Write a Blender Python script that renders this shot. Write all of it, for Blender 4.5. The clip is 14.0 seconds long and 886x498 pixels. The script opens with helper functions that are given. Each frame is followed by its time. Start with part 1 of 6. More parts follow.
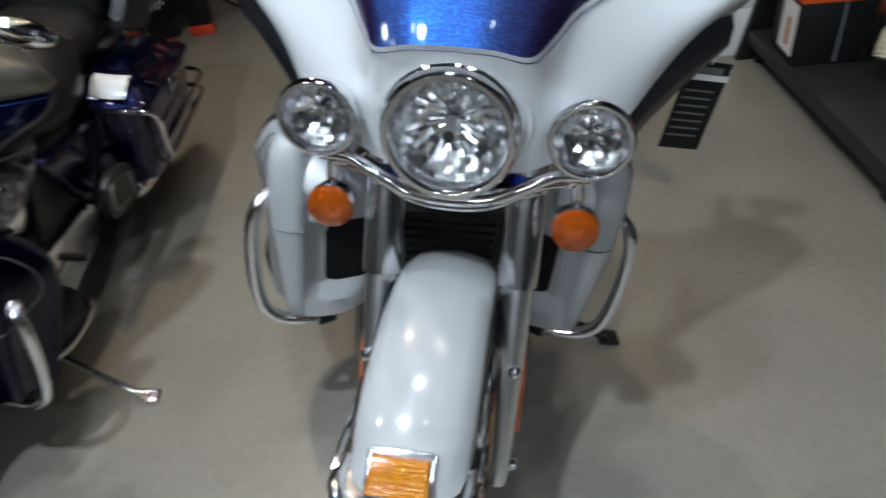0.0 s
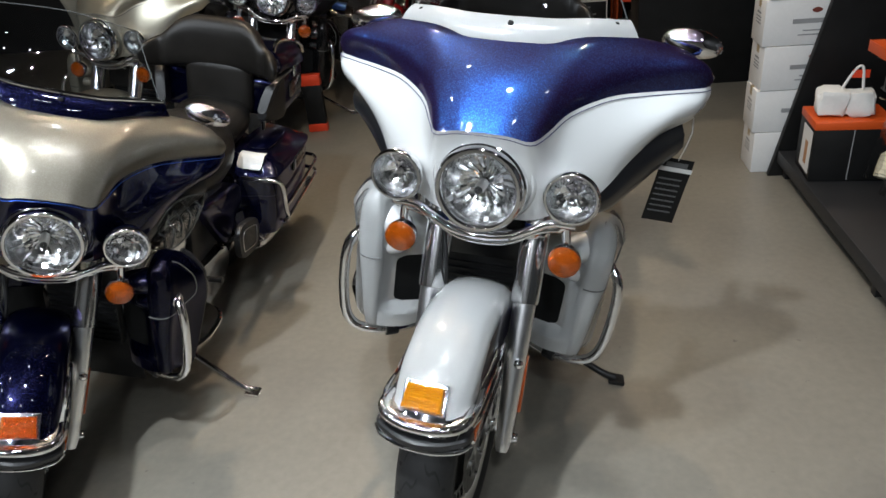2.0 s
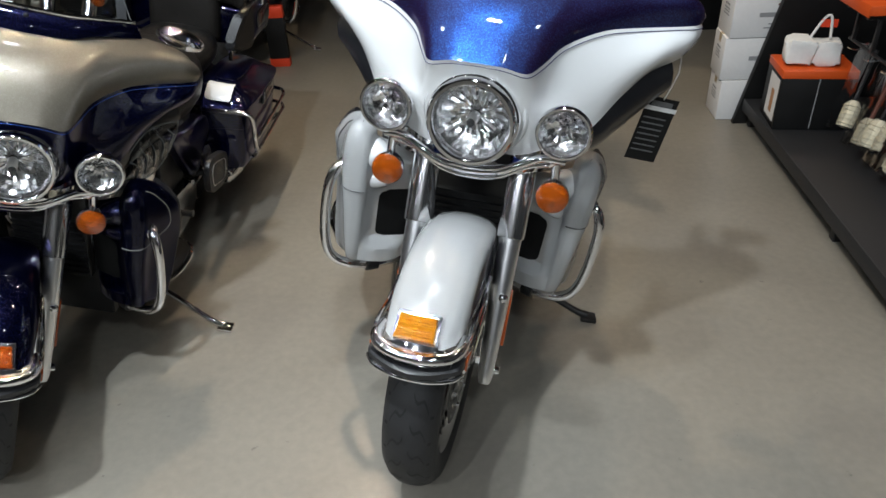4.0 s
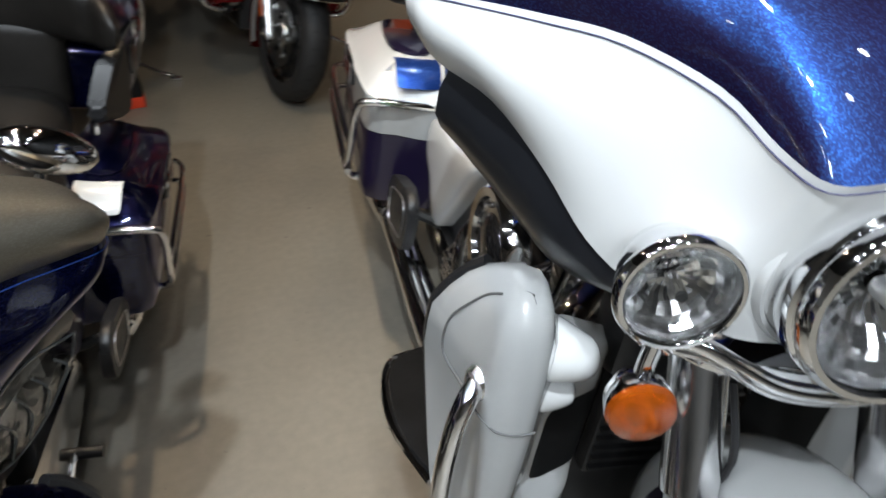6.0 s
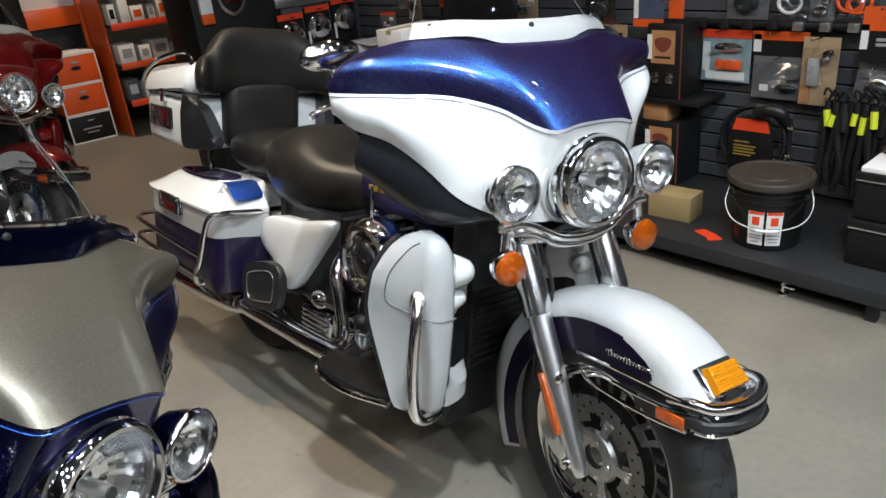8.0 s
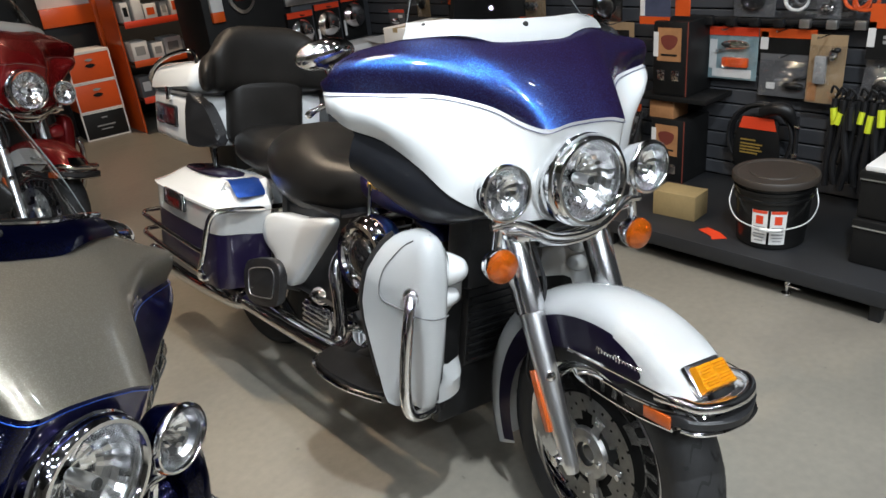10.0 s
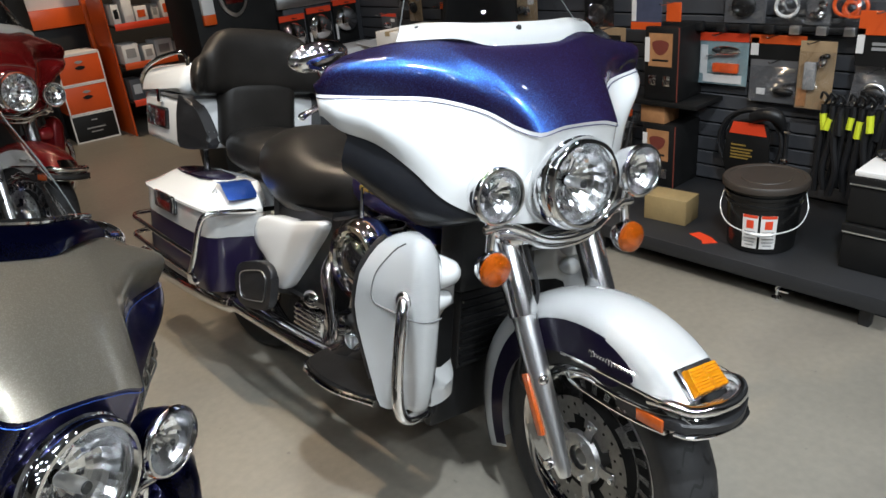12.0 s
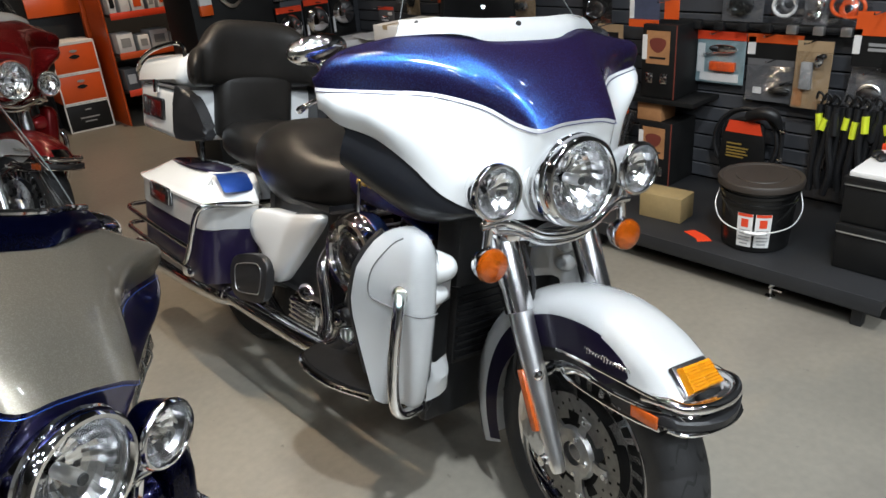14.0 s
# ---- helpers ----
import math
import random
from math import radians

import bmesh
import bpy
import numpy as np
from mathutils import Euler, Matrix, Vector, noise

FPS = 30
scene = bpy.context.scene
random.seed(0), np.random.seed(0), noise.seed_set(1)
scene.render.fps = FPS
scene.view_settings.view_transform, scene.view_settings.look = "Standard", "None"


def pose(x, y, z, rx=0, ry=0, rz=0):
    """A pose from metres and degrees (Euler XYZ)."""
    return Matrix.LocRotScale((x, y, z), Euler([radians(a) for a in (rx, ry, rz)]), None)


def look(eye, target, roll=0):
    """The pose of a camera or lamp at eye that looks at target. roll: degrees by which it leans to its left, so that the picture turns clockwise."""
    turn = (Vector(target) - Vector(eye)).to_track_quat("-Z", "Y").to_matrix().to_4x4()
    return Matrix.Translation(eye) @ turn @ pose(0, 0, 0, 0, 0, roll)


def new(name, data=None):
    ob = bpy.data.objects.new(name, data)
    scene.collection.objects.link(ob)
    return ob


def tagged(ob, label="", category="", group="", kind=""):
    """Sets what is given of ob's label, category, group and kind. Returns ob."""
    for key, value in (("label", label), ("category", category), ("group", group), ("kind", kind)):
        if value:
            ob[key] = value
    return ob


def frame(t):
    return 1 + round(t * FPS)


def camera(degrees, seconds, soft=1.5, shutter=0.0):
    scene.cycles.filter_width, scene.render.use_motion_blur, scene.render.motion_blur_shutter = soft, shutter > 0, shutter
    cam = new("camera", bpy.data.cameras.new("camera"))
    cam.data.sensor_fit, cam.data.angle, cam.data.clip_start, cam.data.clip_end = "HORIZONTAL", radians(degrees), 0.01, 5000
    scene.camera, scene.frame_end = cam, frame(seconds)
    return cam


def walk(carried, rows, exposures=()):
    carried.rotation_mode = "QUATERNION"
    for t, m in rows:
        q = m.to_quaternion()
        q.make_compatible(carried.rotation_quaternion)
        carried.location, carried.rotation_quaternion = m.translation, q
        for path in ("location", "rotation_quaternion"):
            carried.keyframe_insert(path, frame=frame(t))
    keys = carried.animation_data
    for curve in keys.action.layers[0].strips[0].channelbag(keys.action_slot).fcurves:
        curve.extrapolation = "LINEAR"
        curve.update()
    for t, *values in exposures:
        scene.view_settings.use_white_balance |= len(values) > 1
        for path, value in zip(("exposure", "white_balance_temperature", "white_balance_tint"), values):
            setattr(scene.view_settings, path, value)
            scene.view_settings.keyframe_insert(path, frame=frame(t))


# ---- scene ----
cam = camera(63.3, 14.0, shutter=0.28)
PATH = [
    (0, (0.097, 0.068, 1.477), (0.035, 1.646, 0.25), -6.9),
    (0.2, (0.114, -0.023, 1.501), (-0.144, 1.577, 0.33), -9.4),
    (0.5, (0.172, -0.125, 1.559), (-0.124, 1.491, 0.418), -8.2),
    (1, (0.17, -0.276, 1.602), (-0.066, 1.445, 0.61), -7.6),
    (1.5, (0.2, -0.367, 1.609), (-0.042, 1.353, 0.618), -6.7),
    (2, (0.232, -0.502, 1.633), (-0.042, 1.233, 0.677), -5.9),
    (2.5, (0.191, -0.613, 1.632), (-0.023, 1.129, 0.674), -7.3),
    (2.7, (0.168, -0.639, 1.633), (-0.019, 1.109, 0.679), -7.0),
    (4.8, (0.112, -0.147, 1.541), (-0.074, 1.475, 0.386), -0.2),
    (5, (0.039, -0.004, 1.516), (-0.185, 1.621, 0.372), -0.6),
    (5.2, (-0.066, 0.133, 1.483), (-0.225, 1.797, 0.386), 0.2),
    (5.3, (-0.12, 0.215, 1.462), (-0.305, 1.869, 0.353), -1.1),
    (5.5, (-0.212, 0.351, 1.461), (-0.196, 2.028, 0.371), 0.2),
    (5.7, (-0.31, 0.491, 1.421), (-0.227, 2.177, 0.348), -1.7),
    (6, (-0.432, 0.604, 1.409), (-0.143, 2.219, 0.265), -3.7),
    (6.2, (-0.543, 0.6, 1.398), (0.055, 2.168, 0.311), -3.9),
    (6.3, (-0.611, 0.565, 1.412), (0.106, 2.079, 0.319), -4.9),
    (6.5, (-0.727, 0.508, 1.423), (0.14, 1.962, 0.359), -4.5),
    (7, (-0.916, 0.309, 1.467), (0.009, 1.82, 0.539), -6.3),
    (7.5, (-1.142, 0.171, 1.482), (0.005, 1.566, 0.624), -5.3),
    (7.7, (-1.182, 0.134, 1.503), (0.006, 1.515, 0.678), -5.8),
    (9.8, (-1.151, 0.055, 1.517), (0.0, 1.464, 0.686), -6.1),
    (10, (-1.151, 0.061, 1.512), (0.002, 1.47, 0.683), -6.1),
    (10.5, (-1.151, 0.06, 1.511), (0.012, 1.467, 0.694), -6.0),
    (11, (-1.155, 0.057, 1.516), (0.015, 1.458, 0.697), -5.8),
    (11.5, (-1.156, 0.061, 1.512), (0.011, 1.463, 0.692), -5.8),
    (12, (-1.154, 0.065, 1.508), (0.022, 1.46, 0.688), -5.6),
    (12.5, (-1.153, 0.067, 1.508), (0.027, 1.456, 0.686), -5.3),
    (13, (-1.157, 0.07, 1.51), (0.017, 1.465, 0.688), -5.1),
    (13.5, (-1.156, 0.073, 1.507), (0.026, 1.459, 0.68), -4.9),
    (14, (-1.16, 0.07, 1.511), (0.023, 1.448, 0.676), -4.7),
]
EXPOSURE = [(0.0, -0.55, 6050, 9), (0.5, -0.45, 6450, 10), (1.0, -0.36, 6500, 10), (1.5, -0.29, 6500, 10), (2.0, -0.25, 6500, 10), (2.5, -0.24, 6500, 10), (5.0, -0.25, 6500, 10), (5.5, -0.25, 6500, 10), (6.0, -0.25, 6500, 10),
            (6.5, -0.34, 6500, 10), (7.0, -0.34, 6500, 10), (7.5, -0.07, 6500, 10), (8.5, 0.15, 6500, 10), (14.0, 0.18, 6500, 10)]
walk(cam, [(t, look(eye, target, roll)) for t, eye, target, roll in PATH], EXPOSURE)

# ---------------------------------------------------------------- light
world = bpy.data.worlds.new("world")
scene.world = world
world.use_nodes = True
world.node_tree.nodes["Background"].inputs[0].default_value = (0.9, 0.95, 1.0, 1)
world.node_tree.nodes["Background"].inputs[1].default_value = 0.02
scene.view_settings.exposure = 0.0
# ceiling spotlights: x, y, watts, colour, spread in degrees
COOL, WARM = (0.85, 0.93, 1.0), (1.0, 0.80, 0.58)
LAMPS = [(-0.62, -0.05, 66, COOL, 120), (-2.3, -1.1, 9, COOL, 140), (-2.9, -2.4, 8, COOL, 150), (-1.1, -2.5, 46, COOL, 140), (0.6, -2.0, 24, COOL, 140), (2, -1.6, 7, COOL, 140), (-2.8, 0.5, 18, COOL, 125), (-1.5, 0.9, 4.2, COOL, 140), (0.05, 1.05, 9, COOL, 70), (1.3, 0.6, 2, COOL, 120),
         (-0.7, 3.1, 27, WARM, 95), (0.6, 4.2, 6, WARM, 120), (-2.9, 3, 8.4, WARM, 140), (1.0, 2.4, 6, WARM, 100), (-0.8, 5.8, 7, WARM, 140), (1.3, 5.7, 40, WARM, 130), (-2.9, 5.9, 3.6, WARM, 140), (-0.6, -3.8, 46, COOL, 150), (-3.2, -3.8, 10.8, COOL, 150), (-2.2, 0.2, 1.5, COOL, 150), (-1.6, -0.7, 4.2, COOL, 150), (-3, -0.9, 4.2, COOL, 150), (1, -3.4, 16, COOL, 150), (-0.2, -1.6, 3, COOL, 170), (-1.9, -1.9, 3, COOL, 170), (0.5, -0.2, 3, COOL, 170), (-1.0, 0.1, 3, COOL, 170), (-3.3, -1.8, 3, COOL, 170), (-0.4, 2.1, 3, COOL, 170)]


# ---------------------------------------------------------------- materials
def mat(name, col, rough=0.5, metal=0.0, var=0.12, scale=6.0, bump=0.0, bscale=60.0, coat=0.0, fine=80.0, tint=None, rvar=0.0,
        trans=0.0, ior=1.45, emit=0.0, col2=None, spec=0.5):
    """A procedural surface: base colour mottled at two scales, gloss variation and fine relief."""
    m = bpy.data.materials.new(name)
    m.use_nodes = True
    nt = m.node_tree
    n, l = nt.nodes, nt.links
    b = n["Principled BSDF"]
    b.inputs["Base Color"].default_value = (*col, 1)
    b.inputs["Roughness"].default_value = rough
    b.inputs["Metallic"].default_value = metal
    b.inputs["Coat Weight"].default_value = coat
    b.inputs["Coat Roughness"].default_value = 0.03
    b.inputs["IOR"].default_value = ior
    b.inputs["Specular IOR Level"].default_value = spec
    b.inputs["Transmission Weight"].default_value = trans
    if tint:
        b.inputs["Specular Tint"].default_value = (*tint, 1)
    if emit:
        b.inputs["Emission Color"].default_value = (*col, 1)
        b.inputs["Emission Strength"].default_value = emit
    tc = n.new("ShaderNodeTexCoord")
    if var or col2:
        a, f = n.new("ShaderNodeTexNoise"), n.new("ShaderNodeTexNoise")
        a.inputs["Scale"].default_value, f.inputs["Scale"].default_value = scale, fine
        a.inputs["Detail"].default_value = 5
        l.new(tc.outputs["Object"], a.inputs["Vector"])
        l.new(tc.outputs["Object"], f.inputs["Vector"])
        add = n.new("ShaderNodeMath")
        add.operation = "MULTIPLY_ADD"
        add.inputs[1].default_value = 0.35
        l.new(f.outputs["Fac"], add.inputs[0])
        l.new(a.outputs["Fac"], add.inputs[2])
        r = n.new("ShaderNodeValToRGB")
        r.color_ramp.elements[0].position, r.color_ramp.elements[1].position = 0.42, 0.92
        lo = tuple(max(0.0, c * (1 - var)) for c in col)
        hi = col2 if col2 else tuple(min(1.0, c * (1 + var)) for c in col)
        r.color_ramp.elements[0].color, r.color_ramp.elements[1].color = (*lo, 1), (*hi, 1)
        l.new(add.outputs[0], r.inputs[0])
        l.new(r.outputs[0], b.inputs["Base Color"])
        if rvar:
            q = n.new("ShaderNodeMath")
            q.operation = "MULTIPLY_ADD"
            q.inputs[1].default_value, q.inputs[2].default_value = rvar, max(0.0, rough - rvar * 0.5)
            l.new(a.outputs["Fac"], q.inputs[0])
            l.new(q.outputs[0], b.inputs["Roughness"])
    if bump:
        w, k = n.new("ShaderNodeTexNoise"), n.new("ShaderNodeBump")
        w.inputs["Scale"].default_value, w.inputs["Detail"].default_value = bscale, 4
        k.inputs["Strength"].default_value, k.inputs["Distance"].default_value = bump, 0.002
        l.new(tc.outputs["Object"], w.inputs["Vector"])
        l.new(w.outputs["Fac"], k.inputs["Height"])
        l.new(k.outputs[0], b.inputs["Normal"])
    return m


def blotched(m, dark, scale, lo, hi):
    """Darker worn blotches and small specks over a surface's colour."""
    n, l = m.node_tree.nodes, m.node_tree.links
    b = n["Principled BSDF"]
    src = b.inputs["Base Color"].links[0].from_socket
    tc = n.new("ShaderNodeTexCoord")
    for sc, a, z, k in ((scale, lo, hi, dark), (scale * 14, 0.70, 0.76, 0.55)):
        t, r, x = n.new("ShaderNodeTexNoise"), n.new("ShaderNodeMapRange"), n.new("ShaderNodeMix")
        t.inputs["Scale"].default_value, t.inputs["Detail"].default_value = sc, 6
        l.new(tc.outputs["Object"], t.inputs["Vector"])
        r.inputs["From Min"].default_value, r.inputs["From Max"].default_value = a, z
        r.inputs["To Min"].default_value, r.inputs["To Max"].default_value = 0.0, 1.0
        l.new(t.outputs["Fac"], r.inputs["Value"])
        x.data_type, x.blend_type = "RGBA", "MULTIPLY"
        l.new(r.outputs[0], x.inputs[0])
        l.new(src, x.inputs[6])
        x.inputs[7].default_value = (k, k, k * 1.02, 1)
        src = x.outputs[2]
    l.new(src, b.inputs["Base Color"])
    return m


def flake(name, col, col2, tint, rough=0.28):
    """Metallic car paint with sparkling flakes under a clear coat."""
    m = mat(name, col, rough, 0.75, 0, coat=1.0, tint=tint)
    nt = m.node_tree
    n, l = nt.nodes, nt.links
    b = n["Principled BSDF"]
    tc, v, r = n.new("ShaderNodeTexCoord"), n.new("ShaderNodeTexVoronoi"), n.new("ShaderNodeValToRGB")
    v.inputs["Scale"].default_value = 700
    r.color_ramp.elements[0].position, r.color_ramp.elements[1].position = 0.55, 1.0
    r.color_ramp.elements[0].color, r.color_ramp.elements[1].color = (*col, 1), (*col2, 1)
    l.new(tc.outputs["Object"], v.inputs["Vector"])
    sep = n.new("ShaderNodeSeparateColor")
    l.new(v.outputs["Color"], sep.inputs[0])
    l.new(sep.outputs[0], r.inputs[0])
    l.new(r.outputs[0], b.inputs["Base Color"])
    return m


def flop(name, facing, flakes, ground, rough=0.36):
    """Colour-shifting paint: blue flakes that flare round the lights over a plum ground coat, under clear lacquer."""
    m = flake(name, facing, flakes, (0.8, 0.3, 0.8), rough)
    n, l = m.node_tree.nodes, m.node_tree.links
    a = n["Principled BSDF"]
    a.inputs["Metallic"].default_value = 1.0
    b, x = n.new("ShaderNodeBsdfPrincipled"), n.new("ShaderNodeMixShader")
    b.inputs["Base Color"].default_value = (*ground, 1)
    b.inputs["Roughness"].default_value = 0.5
    b.inputs["Coat Weight"].default_value, b.inputs["Coat Roughness"].default_value = 1.0, 0.03
    x.inputs[0].default_value = 0.42
    l.new(a.outputs[0], x.inputs[1])
    l.new(b.outputs[0], x.inputs[2])
    l.new(x.outputs[0], n["Material Output"].inputs["Surface"])
    return m


def pane(name, col, rough=0.0, ior=1.45):
    """Thin clear plastic or glass: sees straight through, with a glossy face."""
    m = bpy.data.materials.new(name)
    m.use_nodes = True
    n, l = m.node_tree.nodes, m.node_tree.links
    n.remove(n["Principled BSDF"])
    t, g, x, f = n.new("ShaderNodeBsdfTransparent"), n.new("ShaderNodeBsdfGlossy"), n.new("ShaderNodeMixShader"), n.new("ShaderNodeFresnel")
    t.inputs[0].default_value = (*col, 1)
    g.inputs["Roughness"].default_value = rough
    f.inputs[0].default_value = ior
    l.new(f.outputs[0], x.inputs[0])
    l.new(t.outputs[0], x.inputs[1])
    l.new(g.outputs[0], x.inputs[2])
    l.new(x.outputs[0], n["Material Output"].inputs["Surface"])
    return m


WHITE = mat("pearl_white_paint", (0.575, 0.585, 0.583), 0.24, 0, 0.02, 3, coat=1.0, fine=600)
BLUE = flop("cobalt_paint", (0.004, 0.045, 0.22), (0.03, 0.20, 0.70), (0.030, 0.008, 0.054))
PATCHBLUE = flake("bright_blue_paint", (0.02, 0.07, 0.35), (0.05, 0.15, 0.6), (0.6, 0.6, 0.9))
NAVY = flake("navy_paint", (0.001, 0.0016, 0.014), (0.002, 0.0045, 0.033), (0.5, 0.45, 0.9))
PURPLE = mat("dark_plum_paint", (0.011, 0.007, 0.028), 0.3, 0.3, 0.1, 4, coat=1.0)
SILVER = flake("warm_silver_paint", (0.35, 0.318, 0.262), (0.44, 0.405, 0.34), (0.9, 0.86, 0.8), 0.33)
CREAM = flake("champagne_paint", (0.5, 0.47, 0.38), (0.62, 0.59, 0.5), (0.9, 0.85, 0.8), 0.36)
GREYBAND = mat("silver_grey_paint", (0.42, 0.42, 0.41), 0.3, 0.3, 0.05, 4, coat=1.0)
RED = mat("candy_red_paint", (0.21, 0.008, 0.010), 0.25, 0.3, 0.1, 4, coat=1.0)
BLACKPAINT = mat("gloss_black_paint", (0.012, 0.012, 0.013), 0.15, 0, 0.2, 4, coat=1.0)
CHROME = mat("chrome", (0.82, 0.82, 0.83), 0.06, 1.0, 0.04, 20, rvar=0.05)
DULLCHROME = mat("brushed_alloy", (0.86, 0.86, 0.87), 0.29, 1.0, 0.03, 30, bump=0.02, bscale=300, rvar=0.05)
SATIN = mat("polished_fork_metal", (0.84, 0.84, 0.85), 0.17, 1.0, 0.03, 30, rvar=0.05)
DISC = mat("ground_steel", (0.36, 0.355, 0.345), 0.33, 1.0, 0.15, 40, bump=0.1, bscale=400)
BLACKMETAL = mat("satin_black_metal", (0.008, 0.008, 0.0085), 0.42, 0.0, 0.3, 20, bump=0.1, bscale=200)
PLASTIC = mat("black_plastic", (0.012, 0.012, 0.013), 0.38, 0, 0.2, 15, bump=0.15, bscale=500)
# Near-black: own colour of screws and bulb caps, painted shade in recesses.
DARK = mat("black_and_recess_shade", (0.006, 0.006, 0.006), 0.7, 0, 0.3, 20)
MATTRUBBER = mat("floorboard_rubber", (0.006, 0.006, 0.0062), 0.7, 0, 0.3, 14, bump=0.3, bscale=120, spec=0.1)
RUBBER = mat("tyre_rubber", (0.013, 0.013, 0.0135), 0.62, 0, 0.25, 12, bump=0.25, bscale=150, rvar=0.15)
LEATHER = mat("black_leather", (0.0125, 0.0112, 0.0100), 0.36, 0, 0.3, 7, bump=0.3, bscale=260, rvar=0.15, spec=0.34)
SEAM = mat("shut_line", (0.10, 0.10, 0.10), 0.6, 0, 0.1)
AMBER = mat("amber_lens", (0.9, 0.17, 0.008), 0.08, 0, 0.1, 60, bump=0.6, bscale=160, coat=0.5, trans=0.75)
# Yellower copy of the amber lens, with the light caught inside in its colour.
AMBERLIT = mat("lit_amber_lens", (1.0, 0.37, 0.012), 0.06, 0, 0.2, 90, bump=0.4, bscale=180, coat=1.0, trans=0.6)
REFLEX = mat("orange_reflector", (0.32, 0.06, 0.01), 0.2, 0, 0.1, 80, bump=0.4, bscale=300, coat=1.0)
REDLENS = mat("red_lens", (0.06, 0.005, 0.004), 0.12, 0, 0.1, 60, bump=0.3, bscale=150, coat=1.0)
GOLD = mat("gold_lettering", (0.5, 0.34, 0.08), 0.35, 0.6, 0.1)
GLASS = pane("lamp_glass", (0.97, 0.98, 0.98))
SCREEN = pane("windscreen_plastic", (0.70, 0.72, 0.74), 0.0, 1.6)
BRIGHT = mat("mirror_reflector", (0.93, 0.93, 0.94), 0.13, 1.0, 0)
EDGE = mat("clear_plastic_edge", (0.08, 0.085, 0.085), 0.1, 0, 0.1, 8, coat=1.0)
DEFLECT = pane("smoked_clear_plastic", (0.34, 0.35, 0.37), 0.04, 1.6)
SMOKED = mat("smoked_plastic", (0.012, 0.013, 0.016), 0.3, 0, 0.2, 12, coat=0.25)
CONCRETE = mat("sealed_concrete", (0.176, 0.161, 0.133), 0.34, 0, 0.22, 0.7, bump=0.06, bscale=25, fine=35, rvar=0.2)
blotched(CONCRETE, 0.86, 1.6, 0.5, 0.66)
STEEL = mat("dark_grey_sheet", (0.014, 0.0145, 0.016), 0.5, 0, 0.15, 5, bump=0.08, bscale=90)
SLAT = mat("grey_slatwall", (0.05, 0.052, 0.058), 0.5, 0, 0.1, 4, bump=0.08, bscale=120)
WALLDARK = mat("charcoal_wall", (0.035, 0.034, 0.034), 0.6, 0, 0.2, 2, bump=0.1, bscale=60)
ORANGE = mat("orange_card", (0.56, 0.075, 0.010), 0.45, 0, 0.08, 6, bump=0.05)
REDORANGE = mat("red_orange_card", (0.62, 0.05, 0.015), 0.4, 0, 0.08, 6)
CARD = mat("brown_cardboard", (0.25, 0.18, 0.08), 0.8, 0, 0.1, 9, bump=0.15, bscale=90)
WHITECARD = mat("white_card", (0.63, 0.62, 0.605), 0.6, 0, 0.05, 5, bump=0.08, bscale=60)
BLACKCARD = mat("black_card", (0.007, 0.007, 0.007), 0.5, 0, 0.3, 8, bump=0.05, spec=0.3)
PRINTBAR = mat("grey_print", (0.25, 0.25, 0.25), 0.6, 0, 0.1)
CLEARBAG = pane("clear_bag", (0.84, 0.85, 0.86), 0.12, 2.1)
YELLOW = mat("lime_plastic", (0.55, 0.62, 0.03), 0.4, 0, 0.08)
TAN = mat("tan_print", (0.34, 0.165, 0.07), 0.55, 0, 0.15, 20)
BRISTLE = mat("cream_bristle", (0.46, 0.42, 0.31), 0.8, 0, 0.2, 30, bump=0.6, bscale=220)
CLOTH = mat("white_fabric", (0.66, 0.65, 0.62), 0.8, 0, 0.08, 12, bump=0.4, bscale=50)
BLACKPLAST = mat("gloss_black_plastic", (0.006, 0.006, 0.006), 0.25, 0, 0.2, 8)
LIDBROWN = mat("dark_brown_lid", (0.032, 0.025, 0.020), 0.5, 0, 0.15, 6, bump=0.1, bscale=120)
WIRE = mat("pale_wire", (0.6, 0.6, 0.58), 0.4, 0.3, 0.05)
CARDTAPE = mat("parcel_tape", (0.36, 0.27, 0.15), 0.3, 0, 0.05)
WOODTAN = mat("tan_backing_card", (0.30, 0.21, 0.12), 0.6, 0, 0.1, 8)
TEAL = mat("pale_blue_print", (0.20, 0.28, 0.30), 0.5, 0, 0.2, 18)
GREYCARD = mat("grey_card", (0.10, 0.10, 0.105), 0.5, 0, 0.1, 8)
NAVYCARD = mat("slate_blue_card", (0.05, 0.06, 0.10), 0.45, 0, 0.2, 14)
WOODRED = mat("red_brown_wood", (0.13, 0.045, 0.03), 0.5, 0, 0.2, 20)
REDBROWN = mat("dark_red_print", (0.14, 0.03, 0.02), 0.6, 0, 0.1)
ORANGEPAINT = mat("orange_steel_paint", (0.60, 0.085, 0.01), 0.35, 0, 0.08, 5, coat=0.3)
DRYWALL = mat("painted_wall", (0.58, 0.57, 0.55), 0.7, 0, 0.1, 2, bump=0.06, bscale=80)


# ---------------------------------------------------------------- mesh helpers
def V(*a):
    return Vector(a)


